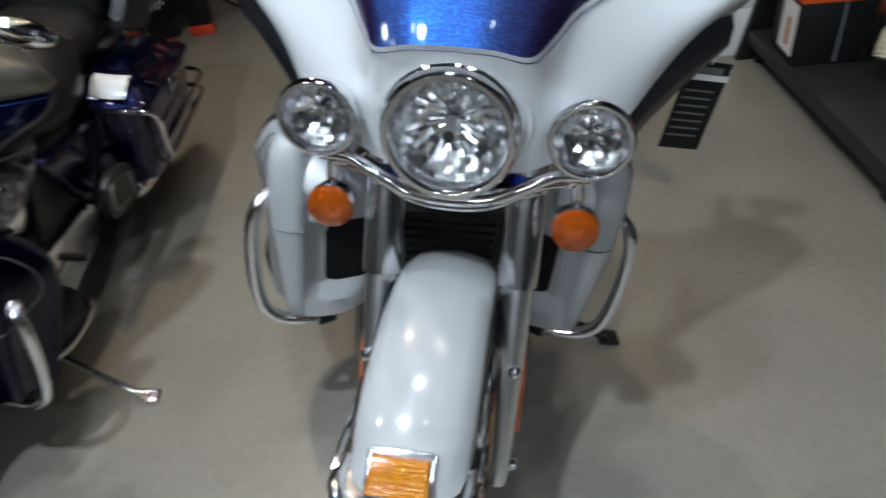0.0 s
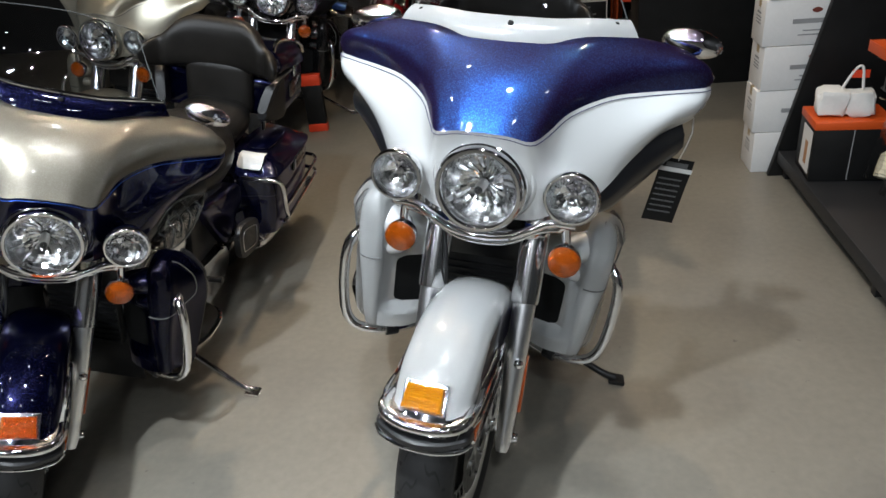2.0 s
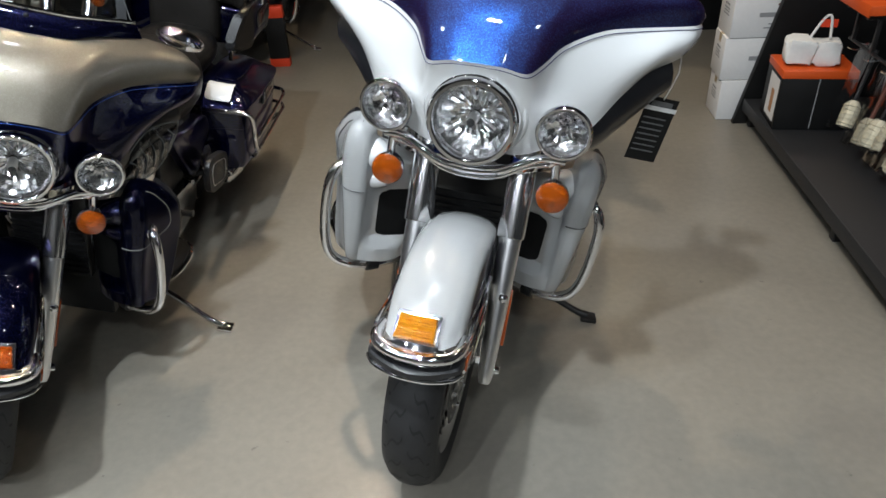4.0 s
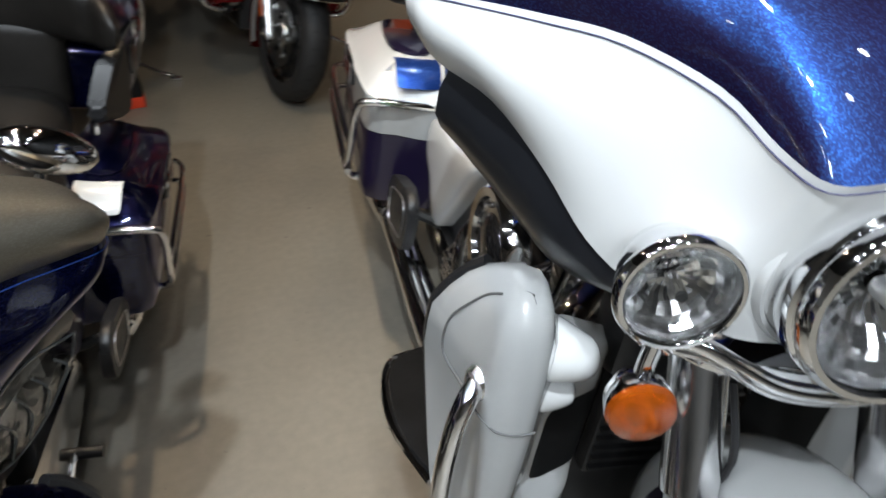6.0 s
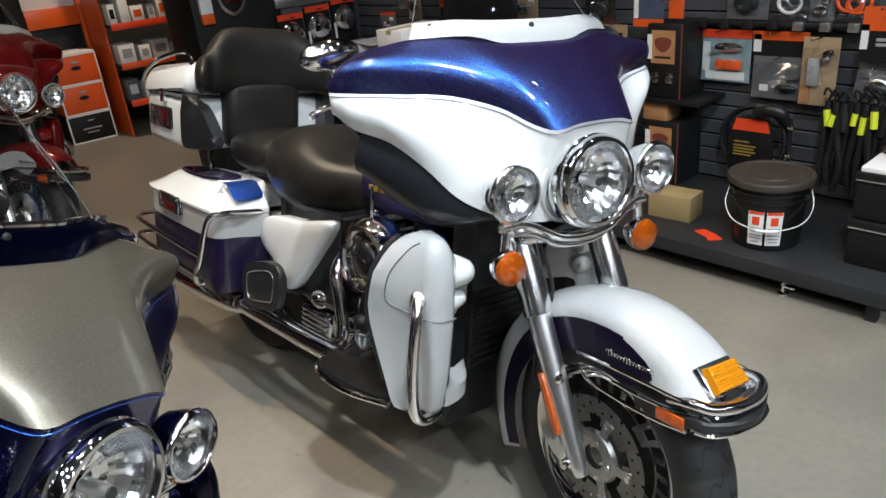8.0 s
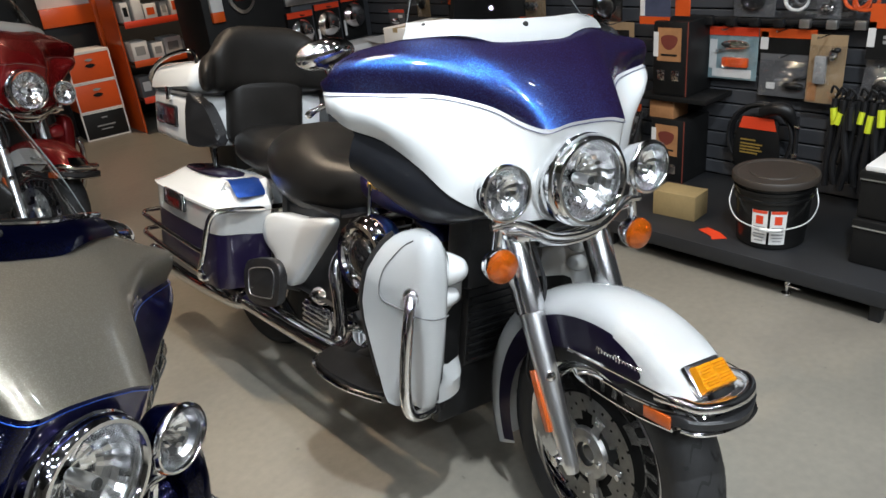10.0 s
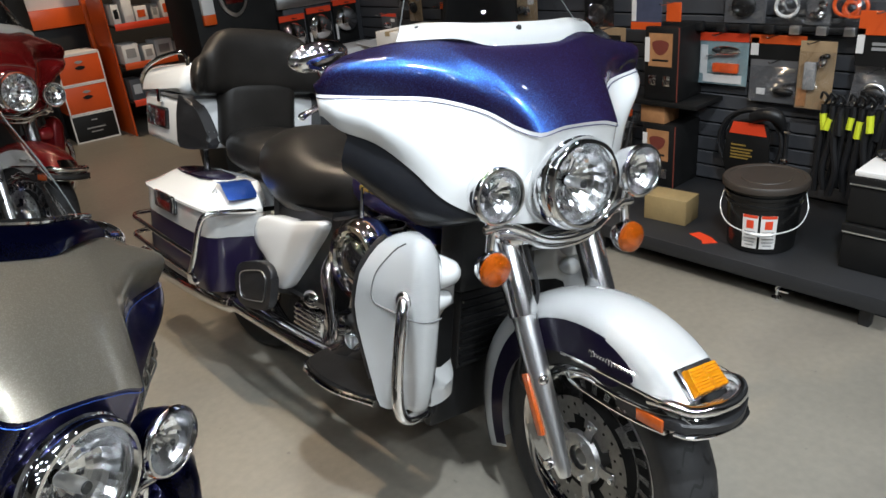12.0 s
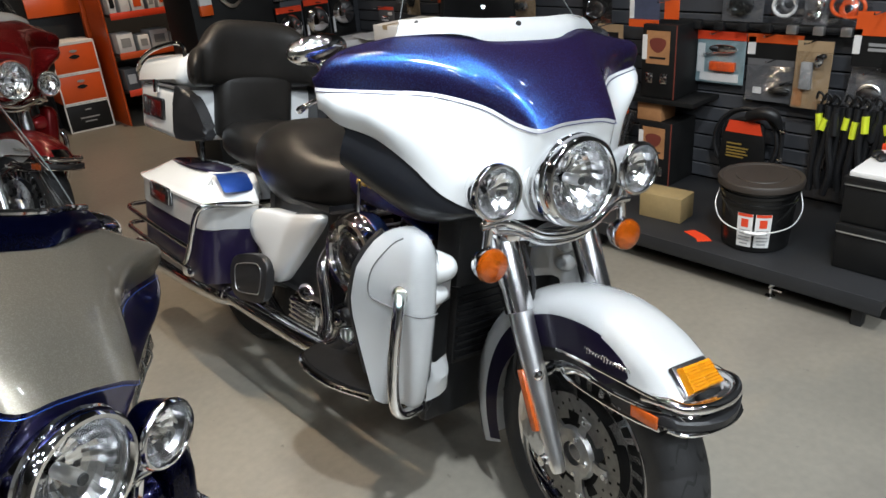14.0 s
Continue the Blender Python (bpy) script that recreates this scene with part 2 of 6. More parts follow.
def part(name, bm, material, parent=None, label="", at=None, sharp=38):
    """One mesh object out of a bmesh, under a thing or a part."""
    if at is not None:
        bm.transform(at)
    bmesh.ops.recalc_face_normals(bm, faces=bm.faces)
    lim = radians(sharp)
    for f in bm.faces:
        f.smooth = True
    for e in bm.edges:
        if len(e.link_faces) == 2 and e.calc_face_angle(0) > lim:
            e.smooth = False
    me = bpy.data.meshes.new(name)
    bm.to_mesh(me)
    bm.free()
    me.materials.append(material)
    ob = new(name, me)
    if parent is not None:
        ob.parent = parent
    if label:
        tagged(ob, label)
    return ob


def thing(name, m, label, category, group="", kind=""):
    ob = new(name)
    ob.empty_display_size = 0.05
    ob.matrix_world = m
    return tagged(ob, label, category, group, kind)


def tmesh(name, bm, material, m, label, category, group="", kind=""):
    ob = part(name, bm, material)
    ob.matrix_world = m
    return tagged(ob, label, category, group, kind)


def grid(bm, rows, close=False, cap=False):
    """Faces over rows of points; close joins the row ends, cap closes the first and last row."""
    vs = [[bm.verts.new(p) for p in r] for r in rows]
    k = len(rows[0])
    for a, b in zip(vs, vs[1:]):
        for i in range(k if close else k - 1):
            j = (i + 1) % k
            try:
                bm.faces.new((a[i], a[j], b[j], b[i]))
            except ValueError:
                pass
    if cap:
        bm.faces.new(vs[0])
        bm.faces.new(vs[-1][::-1])
    return vs


def smooth_path(pts, n=6):
    """Catmull-Rom through the points."""
    p = [Vector(q) for q in pts]
    p = [p[0] * 2 - p[1]] + p + [p[-1] * 2 - p[-2]]
    out = []
    for i in range(1, len(p) - 2):
        for k in range(n):
            t = k / n
            a, b, c, d = p[i - 1], p[i], p[i + 1], p[i + 2]
            out.append(0.5 * (2 * b + (c - a) * t + (2 * a - 5 * b + 4 * c - d) * t * t + (3 * b - a - 3 * c + d) * t ** 3))
    out.append(p[-2])
    return out


def ramp(vals, u):
    q = u * (len(vals) - 1)
    a = min(int(q), len(vals) - 2)
    return vals[a] + (vals[a + 1] - vals[a]) * (q - a)


def tube(pts, r, seg=10, n=5, bm=None, close=False):
    """A round bar along a smooth path; r is one radius or one for each point."""
    bm = bm or bmesh.new()
    path = smooth_path(pts, n) if len(pts) > 2 and n > 1 else [Vector(q) for q in pts]
    rad = [r] * len(path) if not isinstance(r, (list, tuple)) else [ramp(r, i / (len(path) - 1)) for i in range(len(path))]
    rows, up = [], Vector((0.31, 0.12, 0.94))
    for i, q in enumerate(path):
        d = (path[min(i + 1, len(path) - 1)] - path[max(i - 1, 0)]).normalized()
        s = d.cross(up)
        if s.length < 0.05:
            s = d.cross(Vector((1, 0, 0)))
        s.normalize()
        u = s.cross(d).normalized()
        up = u
        rows.append([q + (s * math.cos(a) + u * math.sin(a)) * rad[i] for a in [2 * math.pi * k / seg for k in range(seg)]])
    grid(bm, rows, True, True)
    return bm


def lathe(profile, seg=32, bm=None, m=None):
    """A turned shape round the y axis: profile of (radius, y); the front is at -y."""
    bm = bm or bmesh.new()
    rows = []
    for r, y in profile:
        rows.append([Vector((max(r, 1e-4) * math.cos(a), y, max(r, 1e-4) * math.sin(a))) for a in [2 * math.pi * k / seg for k in range(seg)]])
    if m is not None:
        rows = [[m @ q for q in r] for r in rows]
    grid(bm, rows, True)
    return bm


def box(x0, x1, y0, y1, z0, z1, bev=0.0, bm=None, seg=2):
    own = bmesh.new()
    bmesh.ops.create_cube(own, size=1)
    for v in own.verts:
        v.co = ((x0 + x1) / 2 + v.co.x * (x1 - x0), (y0 + y1) / 2 + v.co.y * (y1 - y0), (z0 + z1) / 2 + v.co.z * (z1 - z0))
    if bev:
        bmesh.ops.bevel(own, geom=own.edges[:], offset=bev, segments=seg, profile=0.5, affect="EDGES")
    return own if bm is None else join(bm, own)


def join(bm, other):
    me = bpy.data.meshes.new("tmp")
    other.to_mesh(me)
    other.free()
    bm.from_mesh(me)
    bpy.data.meshes.remove(me)
    return bm


def ball(c, r, seg=16, bm=None, m=None):
    own = bmesh.new()
    bmesh.ops.create_uvsphere(own, u_segments=seg, v_segments=max(6, seg // 2), radius=1)
    rr = r if isinstance(r, (tuple, list)) else (r, r, r)
    for v in own.verts:
        v.co = Vector((v.co.x * rr[0], v.co.y * rr[1], v.co.z * rr[2]))
    if m is not None:
        own.transform(m)
    own.transform(Matrix.Translation(c))
    return own if bm is None else join(bm, own)


def slab(outline, axis, lo, hi, bev=0.004, seg=2):
    """A plate: an outline in two axes, thick along the third ('x', 'y' or 'z')."""
    bm = bmesh.new()

    def at(p, h):
        return {"x": (h, p[0], p[1]), "y": (p[0], h, p[1]), "z": (p[0], p[1], h)}[axis]
    a = [bm.verts.new(at(p, lo)) for p in outline]
    b = [bm.verts.new(at(p, hi)) for p in outline]
    bm.faces.new(a)
    bm.faces.new(b[::-1])
    k = len(a)
    for i in range(k):
        bm.faces.new((a[i], b[i], b[(i + 1) % k], a[(i + 1) % k]))
    if bev:
        bmesh.ops.bevel(bm, geom=bm.edges[:], offset=bev, segments=seg, profile=0.5, affect="EDGES")
    return bm


def rounded(pts, n=5):
    """A closed smooth outline through 2D points."""
    k = len(pts)
    out = []
    for i in range(k):
        a, b, c, d = (Vector(pts[(i + j) % k]) for j in (-1, 0, 1, 2))
        for q in range(n):
            t = q / n
            out.append(0.5 * (2 * b + (c - a) * t + (2 * a - 5 * b + 4 * c - d) * t * t + (3 * b - a - 3 * c + d) * t ** 3))
    return [(v[0], v[1]) for v in out]


def lerp_rows(a, b, n, bulge):
    """n + 1 rows from curve a to curve b, swelling by bulge (a vector for each column) in between."""
    return [[p.lerp(q, i / n) + w * math.sin(math.pi * i / n) for p, q, w in zip(a, b, bulge)] for i in range(n + 1)]


# ---------------------------------------------------------------- motorcycle
RAKE = radians(26)
HEAD_AXIS, HEAD_FOOT = Vector((0, math.sin(RAKE), math.cos(RAKE))), Vector((0, -0.155, 0))


def mirror_x(pts):
    return [Vector((-p[0], p[1], p[2])) for p in pts]


def lamp(parent, name, label, c, r, depth, S, tilt=0.0, shell=None):
    """A round lamp that faces -y: chrome bucket, ring, faceted reflector, bulb shield and glass."""
    base = Matrix.Translation(c) @ Matrix.Rotation(tilt, 4, "X")
    body = part(name, lathe([(0.001, depth), (r * 0.45, depth * 0.97), (r * 0.8, depth * 0.75), (r * 0.97, depth * 0.35), (r * 1.02, 0.0), (r * 0.97, 0.004), (r * 0.9, 0.03)], 36),
                shell or CHROME, parent, label, S @ base)
    k = r * 0.105
    ring = [(r + k * math.cos(a) * 1.05, k * math.sin(a) * 1.6) for a in [2 * math.pi * i / 10 for i in range(11)]]
    part("ring", lathe(ring, 48), CHROME, body, "chrome trim ring", S @ base)
    if r > 0.08:
        part("bezel", lathe([(r * 1.08, 0.010), (r * 1.13, 0.013), (r * 1.15, 0.022), (r * 1.14, 0.04)], 48), CHROME, body, "chrome outer bezel", S @ base)
    bm = bmesh.new()
    rows, sectors = [], 44 if r > 0.08 else 30
    rnd = random.Random(int(r * 1000))
    for i, q in enumerate((1.0, 0.93, 0.84, 0.74, 0.63, 0.52, 0.40, 0.27, 0.12)):
        row = []
        for k in range(sectors):
            a = 2 * math.pi * (k + 0.5 * (i // 3 % 2)) / sectors
            dep = 0.004 + 0.056 * (1 - q * q) ** 0.8 + (0.0012 * (k % 2) + rnd.random() * 0.0034 if i else 0)
            row.append(Vector((r * 0.97 * q * math.cos(a), dep * r / 0.1, r * 0.97 * q * math.sin(a))))
        rows.append(row)
    grid(bm, rows, True)
    part("reflector", bm, BRIGHT, body, "faceted mirror reflector", S @ base, 5)
    part("bulb_shield", lathe([(0.001, -0.006), (r * 0.11, -0.004), (r * 0.13, 0.01), (r * 0.13, r * 0.5)], 16), DULLCHROME if r > 0.08 else CHROME, body, "", S @ base)
    part("bulb_cap", lathe([(0.0005, -0.008), (r * 0.095, -0.0075), (r * 0.105, -0.0045)], 14), DARK, body, "dark bulb cap", S @ base)
    g = part("lens", lathe([(r * 0.97, 0.0), (r * 0.85, -0.010), (r * 0.6, -0.018), (r * 0.3, -0.0225), (0.001, -0.024)], 32), GLASS, body, "clear glass lens", S @ base)
    g.visible_shadow = False
    return body


def wheel(parent, c, S, rim=0.215, width=0.13, discs=True, label="front"):
    """A cast wheel with tyre, slotted rim and drilled discs, its axle along x."""
    turn = Matrix.Translation(c) @ Matrix.Rotation(radians(90), 4, "Z")
    w = width / 2
    R = 0.32
    hub = part("wheel", lathe([(0.02, -0.062), (0.042, -0.062), (0.046, -0.03), (0.042, 0.0), (0.046, 0.03), (0.042, 0.062), (0.02, 0.062)], 28), DULLCHROME, parent, "cast alloy wheel", S @ turn)
    prof = [(rim, -w * 0.8), (rim + 0.012, -w * 0.9), (rim + 0.045, -w), (R - 0.035, -w * 0.96), (R - 0.014, -w * 0.7), (R - 0.003, -w * 0.35), (R, 0),
            (R - 0.003, w * 0.35), (R - 0.014, w * 0.7), (R - 0.035, w * 0.96), (rim + 0.045, w), (rim + 0.012, w * 0.9), (rim, w * 0.8)]
    part("tyre", lathe(prof, 72), RUBBER, hub, "worn black rubber tyre", S @ turn)
    # Thin strips on top of the tyre, near-black for the shade in its grooves.
    bm = bmesh.new()
    for k in range(26):
        for side in (-1, 1):
            a0 = 2 * math.pi * (k + (0.5 if side > 0 else 0)) / 26
            pts = []
            for i in range(9):
                u = i / 8
                y = side * w * (0.10 + 0.72 * u)
                a = a0 + 0.16 * u + 0.035 * math.sin(u * 9.0)
                rr = R + 0.0014 - 0.017 * (y / (w * 0.72)) ** 2
                pts.append((rr, a, y))
            rows = [[Vector(((rr + (0 if abs(e) > 0.5 else 0.0002)) * math.cos(a + e * 0.014), y, rr * math.sin(a + e * 0.014))) for e in (-1, 1)] for rr, a, y in pts]
            grid(bm, rows)
    part("groove_shade", bm, DARK, hub, "near-black strips as shade of the tread grooves", S @ turn)
    part("rim", lathe([(rim - 0.03, -w * 0.55), (rim - 0.012, -w * 0.78), (rim + 0.004, -w * 0.86), (rim + 0.004, -w * 0.78), (rim - 0.028, -w * 0.4), (rim - 0.03, 0),
                       (rim - 0.028, w * 0.4), (rim + 0.004, w * 0.78), (rim + 0.004, w * 0.86), (rim - 0.012, w * 0.78), (rim - 0.03, w * 0.55)], 64), CHROME, hub, "polished rim", S @ turn)
    # Plate added behind the slots; its near-black paints the shade in the wheel.
    part("web", lathe([(0.04, -0.004), (rim - 0.02, -0.004), (rim - 0.02, 0.004), (0.04, 0.004)], 32), DARK, hub, "inner plate, near-black for shade inside the wheel", S @ turn)
    for side in (-1, 1):
        bm = bmesh.new()
        seg, radii = 140, (0.06, 0.125, 0.152, 0.160, rim - 0.022, rim - 0.014, rim - 0.002)
        depth = (0.030, 0.030, 0.032, 0.034, w * 0.62, w * 0.68, w * 0.76)
        vs = [[bm.verts.new((r * math.cos(2 * math.pi * (k + i * 0.5) / seg), side * d, r * math.sin(2 * math.pi * (k + i * 0.5) / seg))) for k in range(seg)] for i, (r, d) in enumerate(zip(radii, depth))]
        for i in range(len(radii) - 1):
            for k in range(seg):
                if not (i == 3 and k % 5 < 3 or i == 0 or i == 1 and k % 28 < 20):
                    bm.faces.new((vs[i][k], vs[i][(k + 1) % seg], vs[i + 1][(k + 1) % seg], vs[i + 1][k]))
        bmesh.ops.solidify(bm, geom=bm.faces[:], thickness=0.010)
        part("wheel_face", bm, SATIN, hub, "slotted alloy wheel face", S @ turn)
    if discs:
        for side in (-1, 1):
            bm = bmesh.new()
            seg, radii = 120, (0.084, 0.107, 0.113, 0.117, 0.124, 0.128, 0.136, 0.141, 0.150)
            y0 = side * 0.062
            rows = [[Vector((r * math.cos(a), y0, r * math.sin(a))) for a in [2 * math.pi * k / seg for k in range(seg)]] for r in radii]
            vs = [[bm.verts.new(p) for p in r] for r in rows]
            for i in range(len(radii) - 1):
                for k in range(seg):
                    if i in (1, 3, 5, 7) and (k + i * 3) % 10 < 1:
                        continue
                    if i == 0 and k % 24 < 7:
                        continue
                    bm.faces.new((vs[i][k], vs[i][(k + 1) % seg], vs[i + 1][(k + 1) % seg], vs[i + 1][k]))
            bmesh.ops.solidify(bm, geom=bm.faces[:], thickness=0.005)
            part("brake_disc", bm, DISC, hub, "drilled steel brake disc", S @ turn)
            carrier = part("disc_carrier", lathe([(0.03, side * 0.072), (0.05, side * 0.074), (0.062, side * 0.071), (0.068, side * 0.060)], 30), DISC, hub, "", S @ turn)
            for k in range(5):
                a = 2 * math.pi * (k + 0.5) / 5
                at = S @ turn @ Matrix.Rotation(-a, 4, "Y")
                part("carrier_arm", slab(rounded([(0.055, -0.017), (0.085, -0.010), (0.110, -0.016), (0.113, 0.0), (0.110, 0.016), (0.085, 0.010), (0.055, 0.017)], 2), "y", min(side * 0.058, side * 0.066), max(side * 0.058, side * 0.066), 0.0015, 1), DISC, carrier, "", at)
                part("bolt", lathe([(0.001, side * 0.074), (0.007, side * 0.073), (0.008, side * 0.064)], 8), CHROME, hub, "", at @ Matrix.Translation((0.106, 0, 0)))
                part("bolt", lathe([(0.001, side * 0.080), (0.006, side * 0.079), (0.007, side * 0.072)], 8), CHROME, hub, "", S @ turn @ Matrix.Translation((0.05 * math.cos(a), 0, 0.05 * math.sin(a))))
    return hub


def marker_lamp(fender, lm, lens_paint):
    """The amber lamp on the fender tip: chrome base and a lens in four ribbed fields."""
    marker = part("marker_lamp", box(-0.046, 0.046, -0.040, 0.024, -0.030, -0.003, 0.005), SATIN, fender, "chrome marker lamp base", lm)
    bm = bmesh.new()
    rows = []
    for i in range(49):
        v = i / 48
        hw, row = 0.044 - 0.005 * v, []
        for k in range(25):
            u = -1 + k / 12
            edge = min(1.0, (1 - abs(u)) / 0.10, v / 0.07, (1 - v) / 0.07)
            field = min(1.0, abs(u) / 0.08, abs(v - 0.52) / 0.05)
            z = -0.012 + 0.026 * max(0.0, edge) ** 0.5 + 0.0016 * field * (1 if i % 5 < 3 else -1) * (1 if edge >= 1 else 0)
            row.append(Vector((u * hw, -0.038 + 0.054 * v, z)))
        rows.append(row)
    grid(bm, rows)
    part("marker_lens", bm, lens_paint, marker, "amber ribbed marker lens", lm, 20)


DEFLECTOR = [[(0.279, 0.285, 0.87), (0.323, 0.31, 0.983), (0.37, 0.345, 1.022), (0.438, 0.38, 1.035)], [(0.315, 0.32, 0.832), (0.372, 0.36, 0.822), (0.417, 0.385, 0.874), (0.442, 0.385, 0.983)]]


def tourer(label, pal, foot, psi, phi, steer, size=1.0, group=""):
    """A full-dress touring motorcycle. x: its left, y: backwards from the front axle, z: up. pal: its colours."""
    main, top, band, flank, lower = pal["main"], pal["top"], pal["band"], pal["flank"], pal["lower"]
    root = thing("touring_motorcycle", Matrix.Translation((foot[0], foot[1], 0)) @ Matrix.Rotation(radians(psi), 4, "Z") @ Matrix.Rotation(radians(phi), 4, "Y") @ Matrix.Scale(size, 4), label, "motorcycle", group)
    S = Matrix.Translation(HEAD_FOOT) @ Matrix.Rotation(radians(steer), 4, HEAD_AXIS) @ Matrix.Translation(-HEAD_FOOT)
    I = Matrix.Identity(4)
    # --- front wheel, fork
    wheel(root, (-0.004, -0.018, 0.322), S, 0.222, 0.136)

    def fork_y(z):
        return -0.018 + 0.49 * (z - 0.32)
    for s in (-1, 1):
        x = s * 0.124
        leg = part("fork_slider", tube([(x, fork_y(z), z) for z in (0.295, 0.31, 0.34, 0.50, 0.66)], [0.015, 0.019, 0.021, 0.027, 0.030], 18, 3), DULLCHROME, root, "brushed alloy fork slider", S)
        part("fork_cover", tube([(x, fork_y(z), z) for z in (0.645, 0.66, 0.80, 0.95)], [0.034, 0.036, 0.037, 0.037], 18, 3), SATIN, root, "chrome fork cover", S)
        part("fender_bolt", ball((x + s * 0.012, fork_y(0.52) - 0.032, 0.52), 0.013, 12), CHROME, leg, "", S)
        part("axle_nut", lathe([(0.001, -0.024), (0.012, -0.022), (0.014, -0.008), (0.014, 0.02)], 12), CHROME, leg, "", S @ Matrix.Translation((s * 0.135, 0, 0.32)) @ Matrix.Rotation(radians(90 * s), 4, "Z"))
        part("fork_reflector", box(x + s * 0.026 - 0.006, x + s * 0.026 + 0.006, -0.011, 0.011, -0.075, 0.075, 0.003), REFLEX, leg, "long orange side reflector",
             S @ Matrix.Translation((0, fork_y(0.45) + 0.018, 0.45)) @ Matrix.Rotation(-math.atan(0.49), 4, "X"))
        cal = slab(rounded([(0.055, 0.27), (0.13, 0.30), (0.155, 0.38), (0.13, 0.45), (0.075, 0.44), (0.06, 0.36)], 4), "x", s * 0.062, s * 0.105, 0.006)
        part("brake_caliper", cal, CHROME, root, "chrome brake caliper", S)
    # --- front fender
    bm = bmesh.new()
    rows = []
    N = 40
    for i in range(N + 1):
        a = radians(141 - 167 * i / N)
        front = min(1.0, i / 5)
        hw = 0.088 * (0.9 + 0.1 * front)
        skirt = 0.275 + 0.05 * (1 - front) + (0.07 * max(0, 1 - i / 14)) - 0.01 * math.sin(math.pi * i / N)
        row = []
        prof = [(-1.0, skirt), (-1.03, 0.320), (-1.02, 0.348), (-0.93, 0.371), (-0.7, 0.386), (-0.35, 0.394), (0, 0.396)]
        prof = prof + [(-x, r) for x, r in prof[-2::-1]]
        for x, r in prof:
            r = (r if r > 0.34 else max(r, skirt)) + (0.026 * min(1.0, max(0.0, (math.degrees(a) - 80) / 45)) if r > 0.34 else 0.0)
            row.append(Vector((x * hw, r * math.cos(a), 0.32 + r * math.sin(a))))
        rows.append(row)
    grid(bm, rows)
    bmesh.ops.solidify(bm, geom=bm.faces[:], thickness=0.004)
    fender = part("front_fender", bm, main, root, pal["fender_label"], S)
    for s in (-1, 1):
        bm = bmesh.new()
        rows = []
        for i in range(25):
            u = i / 24
            deg = 122 - 146 * u
            a = radians(deg)
            hi = 0.315 + 0.062 * min(1.0, max(0.0, (deg - 20) / 98)) ** 1.3
            nose = min(1.0, (122 - deg) / 13)
            nose = math.sqrt(1 - (1 - nose) ** 2)
            hi, lo = 0.349 + (hi - 0.349) * nose, 0.341 - 0.076 * nose
            rows.append([Vector((s * (0.0935 - 0.007 * max(0.0, (r - 0.352) / 0.02)), r * math.cos(a), 0.32 + r * math.sin(a))) for r in (lo, (lo + hi) / 2, hi - (hi - lo) * 0.12, hi)])
        grid(bm, rows)
        bmesh.ops.solidify(bm, geom=bm.faces[:], thickness=0.003)
        part("side_panel", bm, flank, fender, pal["flank_label"], S)
        # script badge as a plain wavy bar
        pts = []
        for i in range(60):
            u = i / 59
            tall = 0.0085 if i in range(1, 7) or i in range(25, 32) else 0.0042
            pts.append((s * (0.0995 - 0.006 * max(0, u - 0.6)), -0.060 - 0.130 * u + 0.0022 * math.cos(i * 1.57), 0.628 + 0.006 * u + tall * math.sin(i * 1.57)))
        part("script_badge", tube(pts, 0.0013, 5, 3), CHROME, fender, "chrome badge", S)
        part("fender_rail", tube([(s * 0.100, 0.03, 0.588), (s * 0.103, -0.05, 0.598), (s * 0.105, -0.165, 0.608), (s * 0.105, -0.24, 0.613), (s * 0.098, -0.29, 0.613)], 0.0048, 8, 4), CHROME, fender, "chrome fender rail", S)
        part("fender_rail", tube([(s * 0.100, 0.0, 0.540), (s * 0.104, -0.055, 0.566), (s * 0.107, -0.16, 0.572), (s * 0.107, -0.24, 0.583), (s * 0.1, -0.285, 0.592)], 0.0042, 8, 4), CHROME, fender, "chrome fender rail", S)
        part("fender_rail", tube([(s * 0.098, 0.012, 0.545), (s * 0.104, -0.02, 0.536), (s * 0.107, -0.12, 0.536), (s * 0.108, -0.216, 0.543), (s * 0.104, -0.285, 0.552)], 0.0048, 8, 4), CHROME, fender, "chrome fender rail", S)
        part("rail_plate", box(s * 0.1 - 0.003, s * 0.1 + 0.003, -0.285, -0.15, 0.546, 0.576, 0.0), PLASTIC, fender, "black infill strip", S)
        a = radians(136)
        part("side_reflector", box(-0.004, 0.004, -0.035, 0.035, -0.014, 0.014, 0.003), REFLEX, fender, "orange side reflector",
             S @ Matrix.Translation((s * 0.107, -0.248, 0.564)) @ Matrix.Rotation(radians(-3), 4, "X"))
    # tip: chrome apron, black bumper, amber marker lamp
    def ring_path(y0, z, hw, front):
        return [(-hw, y0, z - 0.014), (-hw * 0.98, y0 - 0.055, z), (-hw * 0.8, front + 0.012, z - 0.004), (-hw * 0.4, front - 0.004, z - 0.006), (0, front - 0.008, z - 0.006),
                (hw * 0.4, front - 0.004, z - 0.006), (hw * 0.8, front + 0.012, z - 0.004), (hw * 0.98, y0 - 0.055, z), (hw, y0, z - 0.014)]
    part("fender_tip", tube(ring_path(-0.235, 0.613, 0.096, -0.331), 0.012, 10, 5), CHROME, fender, "chrome fender tip", S)
    bm = bmesh.new()
    rows = []
